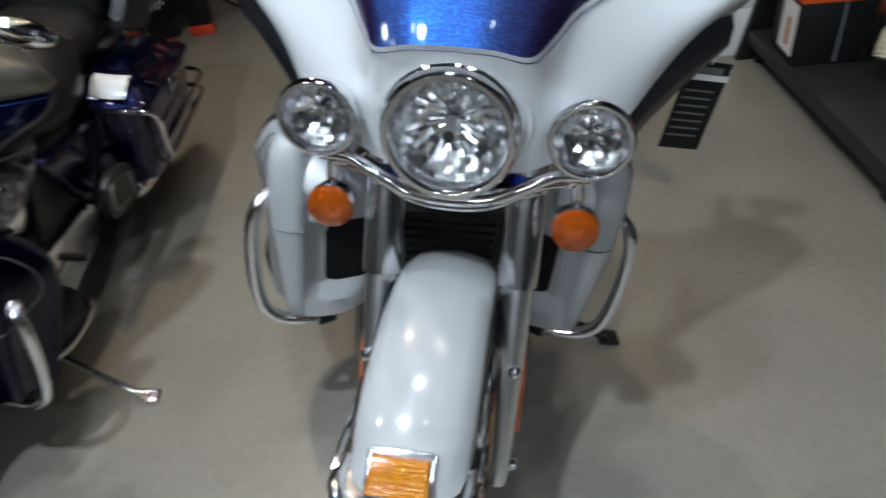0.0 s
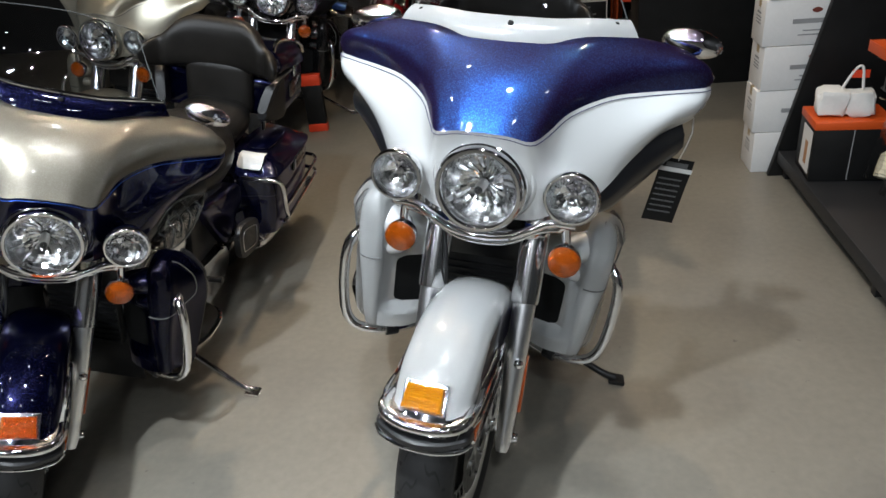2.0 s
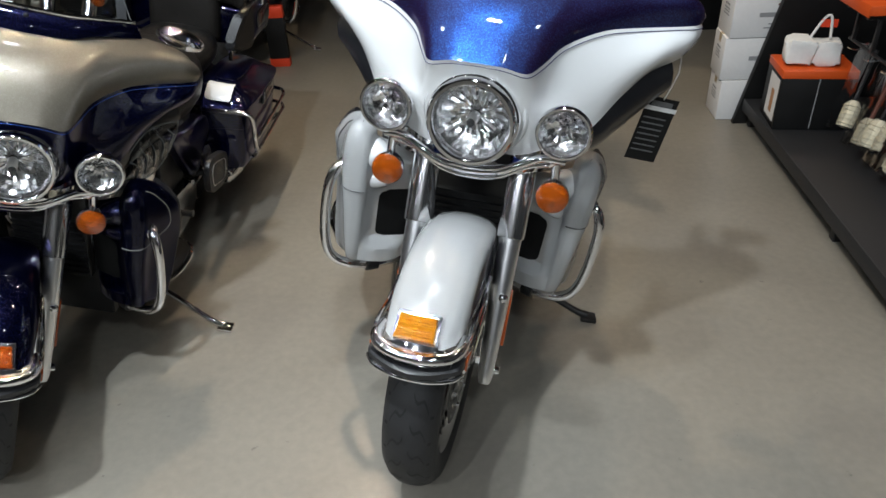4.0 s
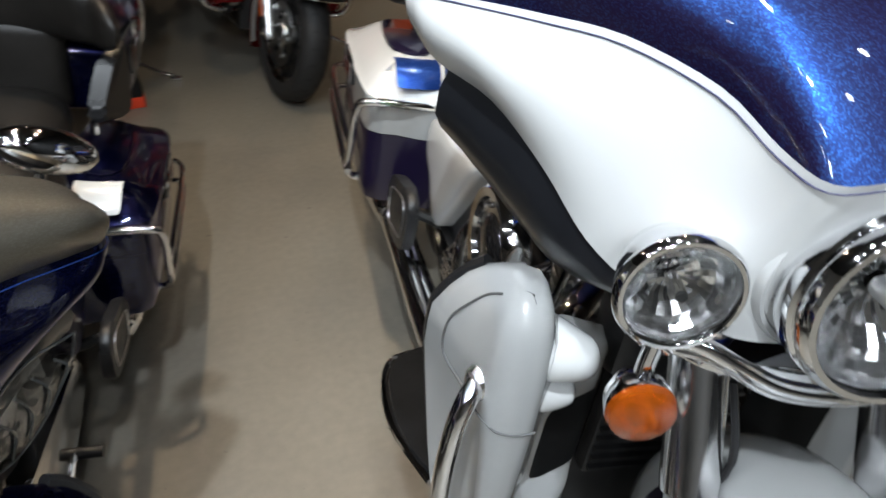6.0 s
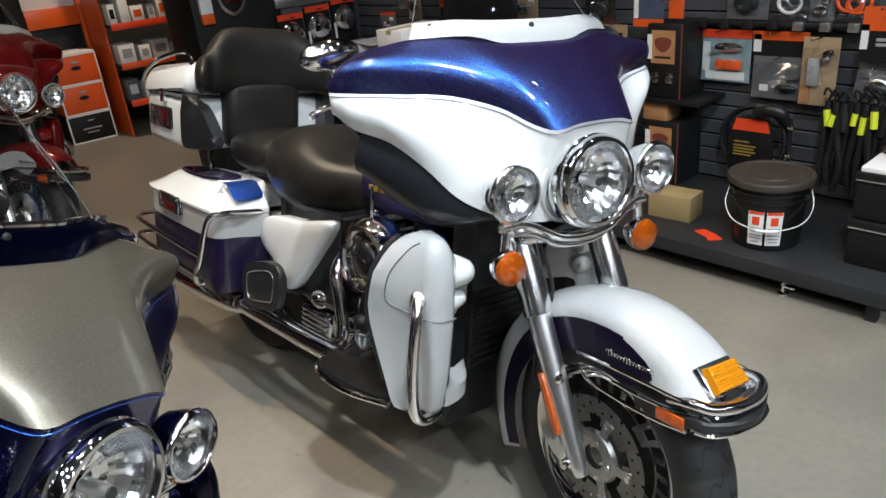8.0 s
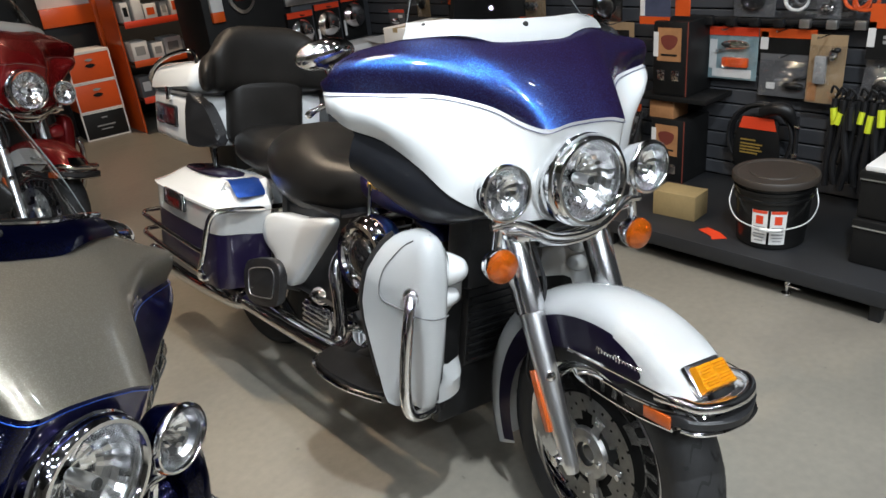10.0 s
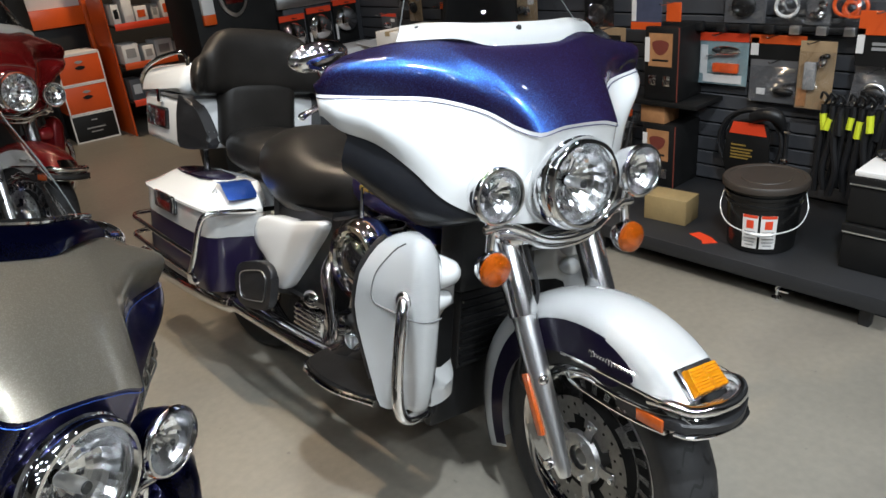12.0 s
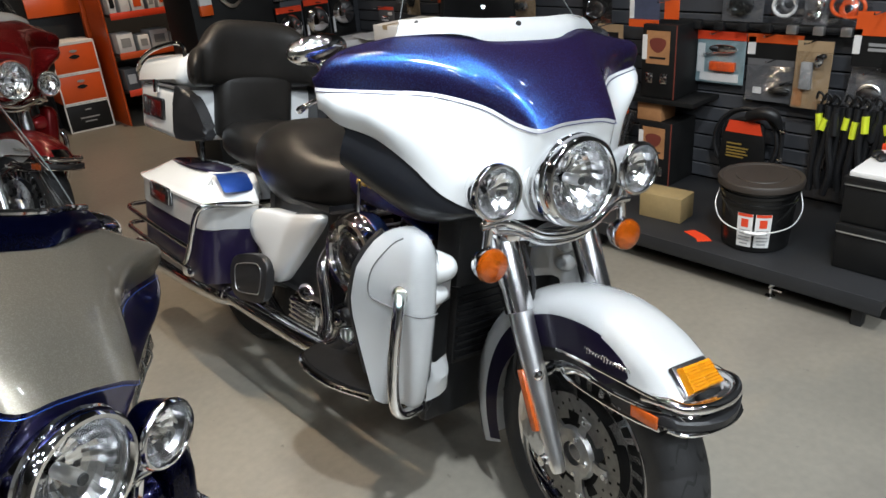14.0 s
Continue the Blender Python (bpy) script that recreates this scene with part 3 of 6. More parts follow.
    for k, (dz, dy, hw) in enumerate(((-0.002, 0.004, 0.101), (-0.002, -0.012, 0.106), (-0.008, -0.019, 0.108), (-0.026, -0.019, 0.108), (-0.034, -0.010, 0.104), (-0.034, 0.012, 0.096), (-0.002, 0.012, 0.096))):
        rows.append([Vector((p[0], p[1] + dy * (1 - abs(p[0]) / hw * 0.6), p[2] + dz * 0.75 - 0.004)) for p in smooth_path(ring_path(-0.248, 0.595, hw * 0.98, -0.330), 4)])
    grid(bm, rows + [rows[0]])
    part("bumper", bm, PLASTIC, fender, "black rubber bumper", S)
    part("bumper_trim", tube([(p[0] * 1.12, p[1] - 0.004, p[2] - 0.031) for p in ring_path(-0.248, 0.595, 0.096, -0.338)[1:-1]], 0.005, 8, 4), CHROME, fender, "chrome bumper trim", S)
    bm = bmesh.new()
    rows = []
    prof = [(-1.03, 0.325), (-1.02, 0.348), (-0.93, 0.371), (-0.7, 0.386), (-0.52, 0.390), (-0.46, 0.391), (-0.2, 0.395), (0.2, 0.395), (0.46, 0.391), (0.52, 0.390), (0.7, 0.386), (0.93, 0.371), (1.02, 0.348), (1.03, 0.325)]
    for i in range(7):
        row = []
        for x, r in prof:
            top_a = 129 if abs(x) < 0.5 else (136 if abs(x) < 0.8 else 139 - 6 * (abs(x) - 0.8))
            a = radians(141.5 + (top_a - 141.5) * i / 6)
            r += 0.0045 + 0.026 * min(1.0, max(0.0, (math.degrees(a) - 80) / 45))
            row.append(Vector((x * 0.091, r * math.cos(a), 0.32 + r * math.sin(a))))
        rows.append(row)
    grid(bm, rows)
    part("tip_apron", bm, CHROME, fender, "chrome apron", S)
    part("tip_shelf", slab(rounded([(-0.095, -0.24), (-0.085, -0.298), (-0.05, -0.324), (0, -0.331), (0.05, -0.324), (0.085, -0.298), (0.095, -0.24), (0, -0.25)], 3), "z", 0.598, 0.608, 0.003), SATIN, fender, "bright tip plate", S)
    lm = S @ Matrix.Translation((-0.005, -0.277, 0.651)) @ Matrix.Rotation(radians(42), 4, "X") @ Matrix.Scale(1.08, 4)
    if not pal.get("plain"):
        marker_lamp(fender, lm, pal.get("marker", AMBERLIT))
    # --- fairing shell
    St = smooth_path([(0, .102, 1.097), (.06, .102, 1.095), (.112, .114, 1.084), (.140, .164, 1.094), (.18, .232, 1.125), (.26, .306, 1.149), (.34, .356, 1.154), (.42, .392, 1.158), (.468, .416, 1.161), (.484, .440, 1.161)], 4)
    Bt = smooth_path([(0, .165, .862), (.06, .165, .862), (.12, .168, .866), (.17, .19, .880), (.22, .215, .894), (.275, .262, .929), (.325, .312, .992), (.385, .365, 1.050), (.450, .409, 1.080), (.480, .438, 1.112)], 4)
    Tt = smooth_path([(0, .335, 1.256), (.08, .34, 1.257), (.16, .355, 1.263), (.22, .378, 1.268), (.29, .41, 1.263), (.345, .432, 1.252), (.395, .446, 1.240), (.428, .452, 1.226), (.450, .456, 1.210), (.463, .458, 1.190)], 4)
    K = len(St)

    def both(half):
        return mirror_x(half[:0:-1]) + half

    def swell(a, b, amount):
        out = []
        for i in range(K):
            u = i / (K - 1)
            out.append(Vector((0.5 * u, -1, 0.15)).normalized() * amount(u))
        return out
    def soft_end(u):
        q = min(1.0, max(0.0, (u - 0.72) / 0.28))
        return q * q * (3 - 2 * q)
    wh = lerp_rows(Bt, St, 10, swell(Bt, St, lambda u: -0.022 + 0.022 * min(1, u * 4) + 0.036 * min(1, max(0, (u - .34) * 2.4)) * (1 - 0.7 * soft_end(u))))
    rise = []
    for i in range(K):
        u = i / (K - 1)
        q = soft_end(u)
        lift = (0.022 + 0.030 * min(1, max(0, (u - .36) * 2.2))) * (1 - q) + 0.017 * q
        rise.append(Vector((0.35 * u * (1 - q) + 0.9 * q, -0.75 * (1 - q) - 0.35 * q, 0.75 * (1 - q) + 0.55 * q)).normalized() * lift)
    bl = lerp_rows(St, Tt, 10, rise)
    def wrapped(r, drop=0.0):
        e = r[-1]
        return r + [e + Vector((0.002, 0.012, -0.004 * drop)), e + Vector((-0.005, 0.027, -0.012 * drop)), e + Vector((-0.022, 0.042, -0.022 * drop)), e + Vector((-0.055, 0.052, -0.03 * drop))]
    wh, bl = [wrapped(r) for r in wh], [wrapped(r, i / 10) for i, r in enumerate(bl)]
    bl = bl + [[p + Vector((0, dy, dz)) for p in bl[-1]] for dy, dz in ((0.012, 0.003), (0.028, -0.003), (0.04, -0.018))]
    bm = bmesh.new()
    grid(bm, [both(r) for r in wh])
    bmesh.ops.delete(bm, geom=[f for f in bm.faces if Vector((f.calc_center_median().x, f.calc_center_median().z - 0.958)).length < 0.100], context="FACES")
    bmesh.ops.solidify(bm, geom=bm.faces[:], thickness=0.005)
    fairing = part("fairing", bm, main, root, pal["fairing_label"], S)
    bm = bmesh.new()
    grid(bm, [both(r) for r in bl])
    bmesh.ops.solidify(bm, geom=bm.faces[:], thickness=0.005)
    part("upper_cowl", bm, top, fairing, pal["top_label"], S)
    line = [a + (b - a).normalized() * 0.009 + Vector((0.001, -0.0022, 0)) for a, b in zip(wh[-1], wh[-2])]
    part("pinstripe", tube(both(line), 0.0010, 6, 1), pal["pin"], fairing, "fine pinstripe", S)
    # inner fairing, dark, behind and below the wings
    bm = bmesh.new()
    Bi = Bt[12:32]
    k = len(Bi)

    def along(vals, u):
        q = u * (len(vals) - 1)
        a = min(int(q), len(vals) - 2)
        return vals[a] + (vals[a + 1] - vals[a]) * (q - a)
    inner = [[p + Vector((-0.004, 0.006, 0.004)) for p in Bi]]
    for f, bulge, back in ((0.3, 0.012, 0.0), (0.65, 0.018, 0.0), (0.9, 0.012, 0.0), (1.0, 0.0, 0.01), (0.95, -0.03, 0.05), (0.6, -0.08, 0.09), (0.0, -0.11, 0.12)):
        row = []
        for i, p in enumerate(Bi):
            u = i / (k - 1)
            dx, dy, dz = along((0, 0, 0, 0, 0, 0, -.01), u), along((.004, .025, .062, .078, .075, .065, .05), u), along((0, -.022, -.066, -.104, -.122, -.120, -.100), u)
            w = min(1.0, u * 3)
            row.append(p + Vector((dx * f + bulge * w, dy * f - bulge * 0.5 * w + back * w * (1 - 0.75 * u), dz * f)))
        inner.append(row)
    grid(bm, inner)
    part("inner_fairing", bm, SMOKED, fairing, "black inner fairing", S)
    bm = bmesh.new()
    grid(bm, [mirror_x(r) for r in inner])
    part("inner_fairing", bm, SMOKED, fairing, "black inner fairing", S)
    bm = bmesh.new()
    back = both(Tt)
    grid(bm, [back, [Vector((p.x * 0.95, p.y + 0.06, p.z - 0.03)) for p in back], [Vector((p.x * 0.88, p.y + 0.08, p.z - 0.10)) for p in back], [Vector((p.x * 0.78, 0.48 + 0.1 * abs(p.x), 1.0)) for p in back]])
    part("dashboard", bm, PLASTIC, fairing, "black dashboard", S)
    for x, z, r in ((-0.06, 1.13, 0.035), (0.06, 1.13, 0.035), (-0.16, 1.10, 0.028), (0.16, 1.10, 0.028)):
        part("gauge", lathe([(r, 0.0), (r * 1.05, 0.012), (r * 0.9, 0.018), (0.001, 0.016)], 20), CHROME, fairing, "chrome ringed gauge", S @ Matrix.Translation((x, 0.475, z + 0.03)))
    # windscreen band, screen, screws
    lowc = smooth_path([(0, .322, 1.252), (.10, .328, 1.254), (.15, .34, 1.266), (.2, .36, 1.272), (.30, .414, 1.266)], 5)
    upc = smooth_path([(0, .372, 1.302), (.10, .376, 1.303), (.15, .387, 1.305), (.2, .402, 1.306), (.275, .442, 1.300)], 5)
    bm = bmesh.new()
    rows = lerp_rows(both_k(lowc), both_k(upc), 4, [Vector((0, -0.006, 0.004))] * (2 * len(lowc) - 1))
    grid(bm, rows)
    bmesh.ops.solidify(bm, geom=bm.faces[:], thickness=0.010)
    bandp = part("screen_band", bm, band, fairing, pal["band_label"], S)
    for x, y, z in ((0, .350, 1.289), (-.245, .412, 1.292), (.245, .412, 1.292)):
        part("screw", ball((x, y, z), (0.008, 0.005, 0.008), 10), DARK, bandp, "dark screw", S)
    glass_top = [Vector((p.x * 0.66, p.y + 0.13, 1.50 - 0.5 * p.x * p.x)) for p in both_k(upc)]
    bm = bmesh.new()
    grid(bm, lerp_rows([p + Vector((0, 0.004, -0.02)) for p in both_k(upc)], glass_top, 6, [Vector((0, -0.012, 0))] * len(glass_top)))
    w = part("windscreen", bm, SCREEN, fairing, "tinted clear windscreen", S)
    w.visible_shadow = False
    lowg = [p + Vector((0, 0.004, -0.02)) for p in both_k(upc)]
    for k in (0, -1):
        mid = lowg[k].lerp(glass_top[k], 0.5) + Vector((0, -0.012, 0))
        part("screen_edge", tube([lowg[k], mid, glass_top[k]], 0.0016, 6, 4), EDGE, w, "bright edge of the screen", S)
    part("screen_edge", tube(glass_top[::4], 0.0014, 6, 3), EDGE, w, "bright edge of the screen", S)
    if pal.get("strip"):
        part("screen_trim", tube([p + Vector((0, -0.004, 0.002)) for p in both_k(upc)][::2], 0.006, 8, 2), CHROME, bandp, "chrome trim strip", S)
        for s in (-1, 1):
            bm = bmesh.new()
            rows = [[Vector((s * x, y, z)) for x, y, z in r] for r in DEFLECTOR]
            rows = [smooth_path(r, 4) for r in rows]
            rimline = rows[0] + rows[1][::-1] + rows[0][:1]
            rows = lerp_rows(rows[0], rows[1], 6, [Vector((0, -0.015, 0))] * len(rows[0]))
            grid(bm, rows)
            bmesh.ops.solidify(bm, geom=bm.faces[:], thickness=0.003)
            wd = part("wind_deflector", bm, DEFLECT, fairing, "smoked clear wind deflector", S)
            wd.visible_shadow = False
            for k in range(5):
                q = 2 + 2 * k
                part("deflector_rib", tube([rows[1][q] + Vector((0, -0.004, 0)), rows[3][q + 1 if q + 1 < len(rows[0]) else q] + Vector((0, -0.005, 0)), rows[5][q] + Vector((0, -0.004, 0))], 0.0024, 6, 3), EDGE, wd, "moulded rib", S)
            part("deflector_edge", tube(rimline, 0.0022, 6, 1), EDGE, wd, "bright edge of the deflector", S)
    # headlamp nacelle and lamps
    rows = []
    for r, y in ((0.130, 0.165), (0.127, 0.148), (0.122, 0.141), (0.117, 0.143), (0.112, 0.152), (0.106, 0.17)):
        rows.append([Vector((r * math.cos(a), y + 0.02 * max(0, -math.sin(a)) - 0.012 * max(0, math.sin(a)), 0.958 + r * math.sin(a) * (1.0 if math.sin(a) > 0 else 0.9))) for a in [2 * math.pi * q / 48 for q in range(48)]])
    bm = bmesh.new()
    grid(bm, rows, True)
    part("headlamp_nacelle", bm, main, fairing, "", S)
    lamp(root, "headlamp", "large chrome headlamp", (0, 0.100, 0.958), 0.097, 0.10, S, radians(-3))
    for s in (-1, 1):
        lamp(root, "spot_lamp", "chrome spot lamp", (s * 0.213, 0.126, 0.955), 0.060, 0.075, S, radians(-2), pal.get("spot"))
        part("spot_bracket", tube([(s * 0.213, 0.165, 0.90), (s * 0.205, 0.165, 0.872), (s * 0.19, 0.165, 0.855)], 0.013, 10, 3), CHROME, root, "chrome lamp bracket", S)
        if pal.get("plain"):
            continue
        sig = part("turn_signal", lathe([(0.001, 0.05), (0.022, 0.045), (0.038, 0.022), (0.0415, 0.0), (0.039, -0.006)], 24), CHROME, root, "chrome turn signal", S @ Matrix.Translation((s * 0.211, 0.146, 0.779)))
        part("signal_lens", lathe([(0.041, -0.004), (0.038, -0.014), (0.025, -0.021), (0.001, -0.024)], 24), AMBER, sig, "amber ribbed lens", S @ Matrix.Translation((s * 0.211, 0.146, 0.779)))
        part("signal_stem", tube([(s * 0.211, 0.165, 0.80), (s * 0.209, 0.165, 0.83), (s * 0.205, 0.165, 0.86)], 0.011, 10, 2), CHROME, sig, "", S)
    part("light_bar", tube([(-0.225, 0.165, 0.868), (-0.17, 0.152, 0.872), (-0.12, 0.138, 0.852), (-0.07, 0.130, 0.830), (0, 0.128, 0.822), (0.07, 0.130, 0.830), (0.12, 0.138, 0.852), (0.17, 0.152, 0.872), (0.225, 0.165, 0.868)], 0.0105, 12, 5), CHROME, root, "curved chrome light bar", S)
    part("light_bar_trim", tube([(-0.20, 0.172, 0.850), (-0.14, 0.160, 0.842), (-0.07, 0.146, 0.808), (0, 0.142, 0.800), (0.07, 0.146, 0.808), (0.14, 0.160, 0.842), (0.20, 0.172, 0.850)], 0.007, 10, 5), CHROME, root, "chrome trim under the light bar", S)
    part("fork_yoke", slab(rounded([(-0.165, .21), (-0.12, .16), (0, .15), (0.12, .16), (0.165, .21), (0.10, .27), (-0.10, .27)], 3), "z", 0.815, 0.84, 0.006), CHROME, root, "chrome fork yoke", S)
    part("yoke_cover", box(-0.088, 0.088, 0.165, 0.185, 0.79, 0.83, 0.008), BLACKPAINT, root, "black yoke cover", S)
    part("brake_hose", tube([(-0.10, 0.17, 0.80), (-0.085, 0.14, 0.70), (-0.098, 0.16, 0.60), (-0.11, 0.17, 0.47), (-0.10, 0.13, 0.42)], 0.005, 8, 4), PLASTIC, root, "black brake hose", S)
    # handlebar, levers, mirrors
    bar = part("handlebar", tube([(-0.37, 0.68, 1.095), (-0.355, 0.60, 1.10), (-0.30, 0.50, 1.11), (-0.12, 0.42, 1.10), (0.12, 0.42, 1.10), (0.30, 0.50, 1.11), (0.355, 0.60, 1.10), (0.37, 0.68, 1.095)], 0.014, 10, 4), CHROME, root, "chrome handlebar", S)
    for s in (-1, 1):
        part("grip", tube([(s * 0.355, 0.60, 1.10), (s * 0.37, 0.685, 1.095)], 0.018, 12, 1), PLASTIC, bar, "black grip", S)
        part("lever", tube([(s * 0.34, 0.54, 1.115), (s * 0.415, 0.585, 1.111), (s * 0.45, 0.60, 1.097), (s * 0.468, 0.602, 1.088), (s * 0.476, 0.602, 1.084)], [0.010, 0.008, 0.007, 0.010, 0.006], 10, 4), CHROME, bar, "chrome lever", S)
        part("mirror_shell", ball((s * 0.43, 0.565, 1.232), (0.077, 0.034, 0.036), 24, None, Matrix.Rotation(radians(8 * s), 4, "Y")), CHROME, bar, "chrome oval mirror", S)
        part("mirror_stem", tube([(s * 0.43, 0.565, 1.21), (s * 0.42, 0.55, 1.17), (s * 0.40, 0.54, 1.12)], 0.008, 8, 3), CHROME, bar, "", S)
        part("master_cylinder", box(s * 0.36 - 0.035, s * 0.36 + 0.035, 0.52, 0.58, 1.085, 1.125, 0.008), CHROME, bar, "chrome reservoir", S)
    # --- engine and frame
    part("frame_cradle", tube([(-0.10, 0.40, 0.86), (-0.13, 0.44, 0.60), (-0.13, 0.47, 0.26), (-0.14, 0.60, 0.20), (-0.15, 1.10, 0.21), (-0.15, 1.40, 0.35)], 0.018, 10, 4), BLACKPAINT, root, "black frame tube")
    part("frame_cradle", tube([(0.10, 0.40, 0.86), (0.13, 0.44, 0.60), (0.13, 0.47, 0.26), (0.14, 0.60, 0.20), (0.15, 1.10, 0.21), (0.15, 1.40, 0.35)], 0.018, 10, 4), BLACKPAINT, root, "black frame tube")
    oil = part("oil_cooler", box(-0.12, 0.12, 0.385, 0.42, 0.40, 0.62, 0.006), BLACKMETAL, root, "black finned oil cooler")
    for k in range(9):
        part("cooler_fin", box(-0.115, 0.115, 0.375, 0.39, 0.415 + k * 0.022, 0.422 + k * 0.022), BLACKMETAL, oil)
    part("neck_cover", box(-0.15, 0.15, 0.36, 0.46, 0.62, 0.90, 0.03), PLASTIC, root, "black neck cover")
    part("belly_panel", box(-0.17, 0.17, 0.42, 0.46, 0.22, 0.45, 0.015), BLACKMETAL, root, "black front guard")
    part("crankcase", slab(rounded([(0.50, 0.30), (0.54, 0.44), (0.74, 0.50), (0.95, 0.46), (1.12, 0.42), (1.16, 0.28), (0.95, 0.20), (0.62, 0.20)], 3), "x", -0.14, 0.16, 0.02), BLACKMETAL, root, "black crankcase")
    for y, ang in ((0.645, 20), (0.855, -22)):
        mm = Matrix.Translation((-0.01, y, 0.58)) @ Matrix.Rotation(radians(ang), 4, "X")
        cyl = part("cylinder", lathe([(0.06, -0.09), (0.06, 0.09)], 20), BLACKMETAL, root, "black finned cylinder", mm @ Matrix.Rotation(radians(90), 4, "X"))
        for k in range(8):
            part("fin", box(-0.095, 0.095, -0.08, 0.08, -0.08 + k * 0.021, -0.073 + k * 0.021, 0.002, None, 1), DULLCHROME, cyl, "", mm)
        part("rocker_box", box(-0.09, 0.09, -0.075, 0.075, 0.10, 0.165, 0.022, None, 3), CHROME, root, "chrome rocker box", mm)
        for dy in (-0.02, 0.02):
            part("pushrod_tube", tube([(-0.135, y + dy + 0.02, 0.43), (-0.115, y + dy * 2.2, 0.69)], 0.010, 10, 1), CHROME, root, "chrome pushrod tube")
    part("cam_cover", lathe([(0.001, -0.03), (0.05, -0.03), (0.09, -0.022), (0.105, 0.0), (0.105, 0.03)], 28), CHROME, root, "chrome cam cover", Matrix.Translation((-0.16, 0.66, 0.38)) @ Matrix.Rotation(radians(-90), 4, "Z"))
    part("gear_cover", lathe([(0.001, -0.025), (0.04, -0.025), (0.065, -0.01), (0.07, 0.03)], 24), CHROME, root, "chrome gear cover", Matrix.Translation((-0.165, 0.88, 0.36)) @ Matrix.Rotation(radians(-90), 4, "Z"))
    part("primary_cover", slab(rounded([(0.55, 0.36), (0.66, 0.46), (0.95, 0.43), (1.14, 0.40), (1.15, 0.28), (0.95, 0.24), (0.64, 0.24)], 4), "x", 0.15, 0.215, 0.02), CHROME, root, "chrome primary cover")
    ac = Matrix.Translation((-0.205, 0.715, 0.635)) @ Matrix.Rotation(radians(-90), 4, "Z")
    air = part("air_cleaner", lathe([(0.001, -0.022), (0.06, -0.024), (0.082, -0.02), (0.088, -0.034), (0.104, -0.036), (0.118, -0.018), (0.124, 0.01), (0.116, 0.05)], 40), CHROME, root, "round chrome air cleaner", ac)
    part("cleaner_badge", lathe([(0.001, -0.04), (0.03, -0.039), (0.05, -0.033), (0.058, -0.026), (0.06, -0.02)], 24), BLACKPAINT, air, "black centre badge", ac)
    for k in range(6):
        part("cleaner_bolt", ball((0.072 * math.cos(k * 1.047), -0.024, 0.072 * math.sin(k * 1.047)), 0.007, 8), CHROME, air, "", ac)
    part("horn_cover", ball((0.16, 0.75, 0.63), (0.045, 0.06, 0.085), 18), CHROME, root, "chrome horn cover")
    shift = part("shift_rod", tube([(0.25, 0.46, 0.44), (0.275, 0.55, 0.455), (0.28, 0.66, 0.45), (0.275, 0.78, 0.46)], 0.008, 8, 4), CHROME, root, "chrome heel and toe shifter")
    for y in (0.46, 0.78):
        part("shift_peg", tube([(0.25, y, 0.455), (0.33, y, 0.46)], 0.013, 10, 1), PLASTIC, shift, "black rubber peg")
    # exhaust
    part("header_pipe", tube([(-0.10, 0.545, 0.66), (-0.17, 0.50, 0.62), (-0.225, 0.52, 0.52), (-0.245, 0.60, 0.42), (-0.255, 0.72, 0.35), (-0.26, 0.95, 0.33), (-0.265, 1.35, 0.32)], 0.027, 14, 5), CHROME, root, "chrome exhaust pipe")
    part("header_pipe", tube([(-0.14, 0.86, 0.64), (-0.20, 0.85, 0.61), (-0.235, 0.838, 0.56), (-0.24, 0.812, 0.488), (-0.242, 0.792, 0.41), (-0.25, 0.80, 0.36), (-0.252, 0.86, 0.335)], 0.019, 14, 5), CHROME, root, "chrome exhaust pipe")
    lifter = part("lifter_cover", box(-0.19, -0.14, 0.94, 1.10, 0.30, 0.385, 0.012), CHROME, root, "ribbed chrome side cover")
    for k in range(4):
        part("cover_rib", box(-0.198, -0.186, 0.95, 1.09, 0.312 + k * 0.018, 0.321 + k * 0.018, 0.003), CHROME, lifter)
    part("starter_cap", ball((-0.17, 1.0, 0.42), (0.04, 0.05, 0.035), 14), CHROME, root, "chrome starter cap")
    part("heat_shield", tube([(-0.262, 0.66, 0.42), (-0.272, 0.72, 0.365), (-0.28, 0.82, 0.335), (-0.285, 1.30, 0.325)], 0.030, 14, 5), CHROME, root, "chrome heat shield")
    for s in (-1, 1):
        part("muffler", tube([(s * 0.27, 1.33, 0.315), (s * 0.28, 1.40, 0.31), (s * 0.285, 1.6, 0.30), (s * 0.29, 2.08, 0.285), (s * 0.29, 2.12, 0.283)], [0.03, 0.042, 0.048, 0.05, 0.046], 18, 4), CHROME, root, "chrome muffler")
        clampm = Matrix.Translation((s * 0.273, 1.36, 0.315))
        part("exhaust_clamp", lathe([(0.030, -0.015), (0.038, -0.012), (0.038, 0.012), (0.030, 0.015)], 16), CHROME, root, "", clampm)
    # fuel tank
    stations = [(0.40, 0.05, 0.82, 0.90), (0.44, 0.10, 0.78, 0.93), (0.54, 0.150, 0.74, 0.955), (0.66, 0.170, 0.73, 0.955), (0.80, 0.155, 0.73, 0.925), (0.92, 0.11, 0.74, 0.88), (1.0, 0.05, 0.76, 0.83)]
    part("fuel_tank", loft_y(stations), pal.get("tank", flank), root, pal["tank_label"])
    part("tank_console", loft_y([(0.48, 0.03, 0.94, 0.965), (0.6, 0.045, 0.945, 0.975), (0.8, 0.045, 0.91, 0.945), (0.95, 0.035, 0.85, 0.88)]), CHROME, root, "chrome tank console")
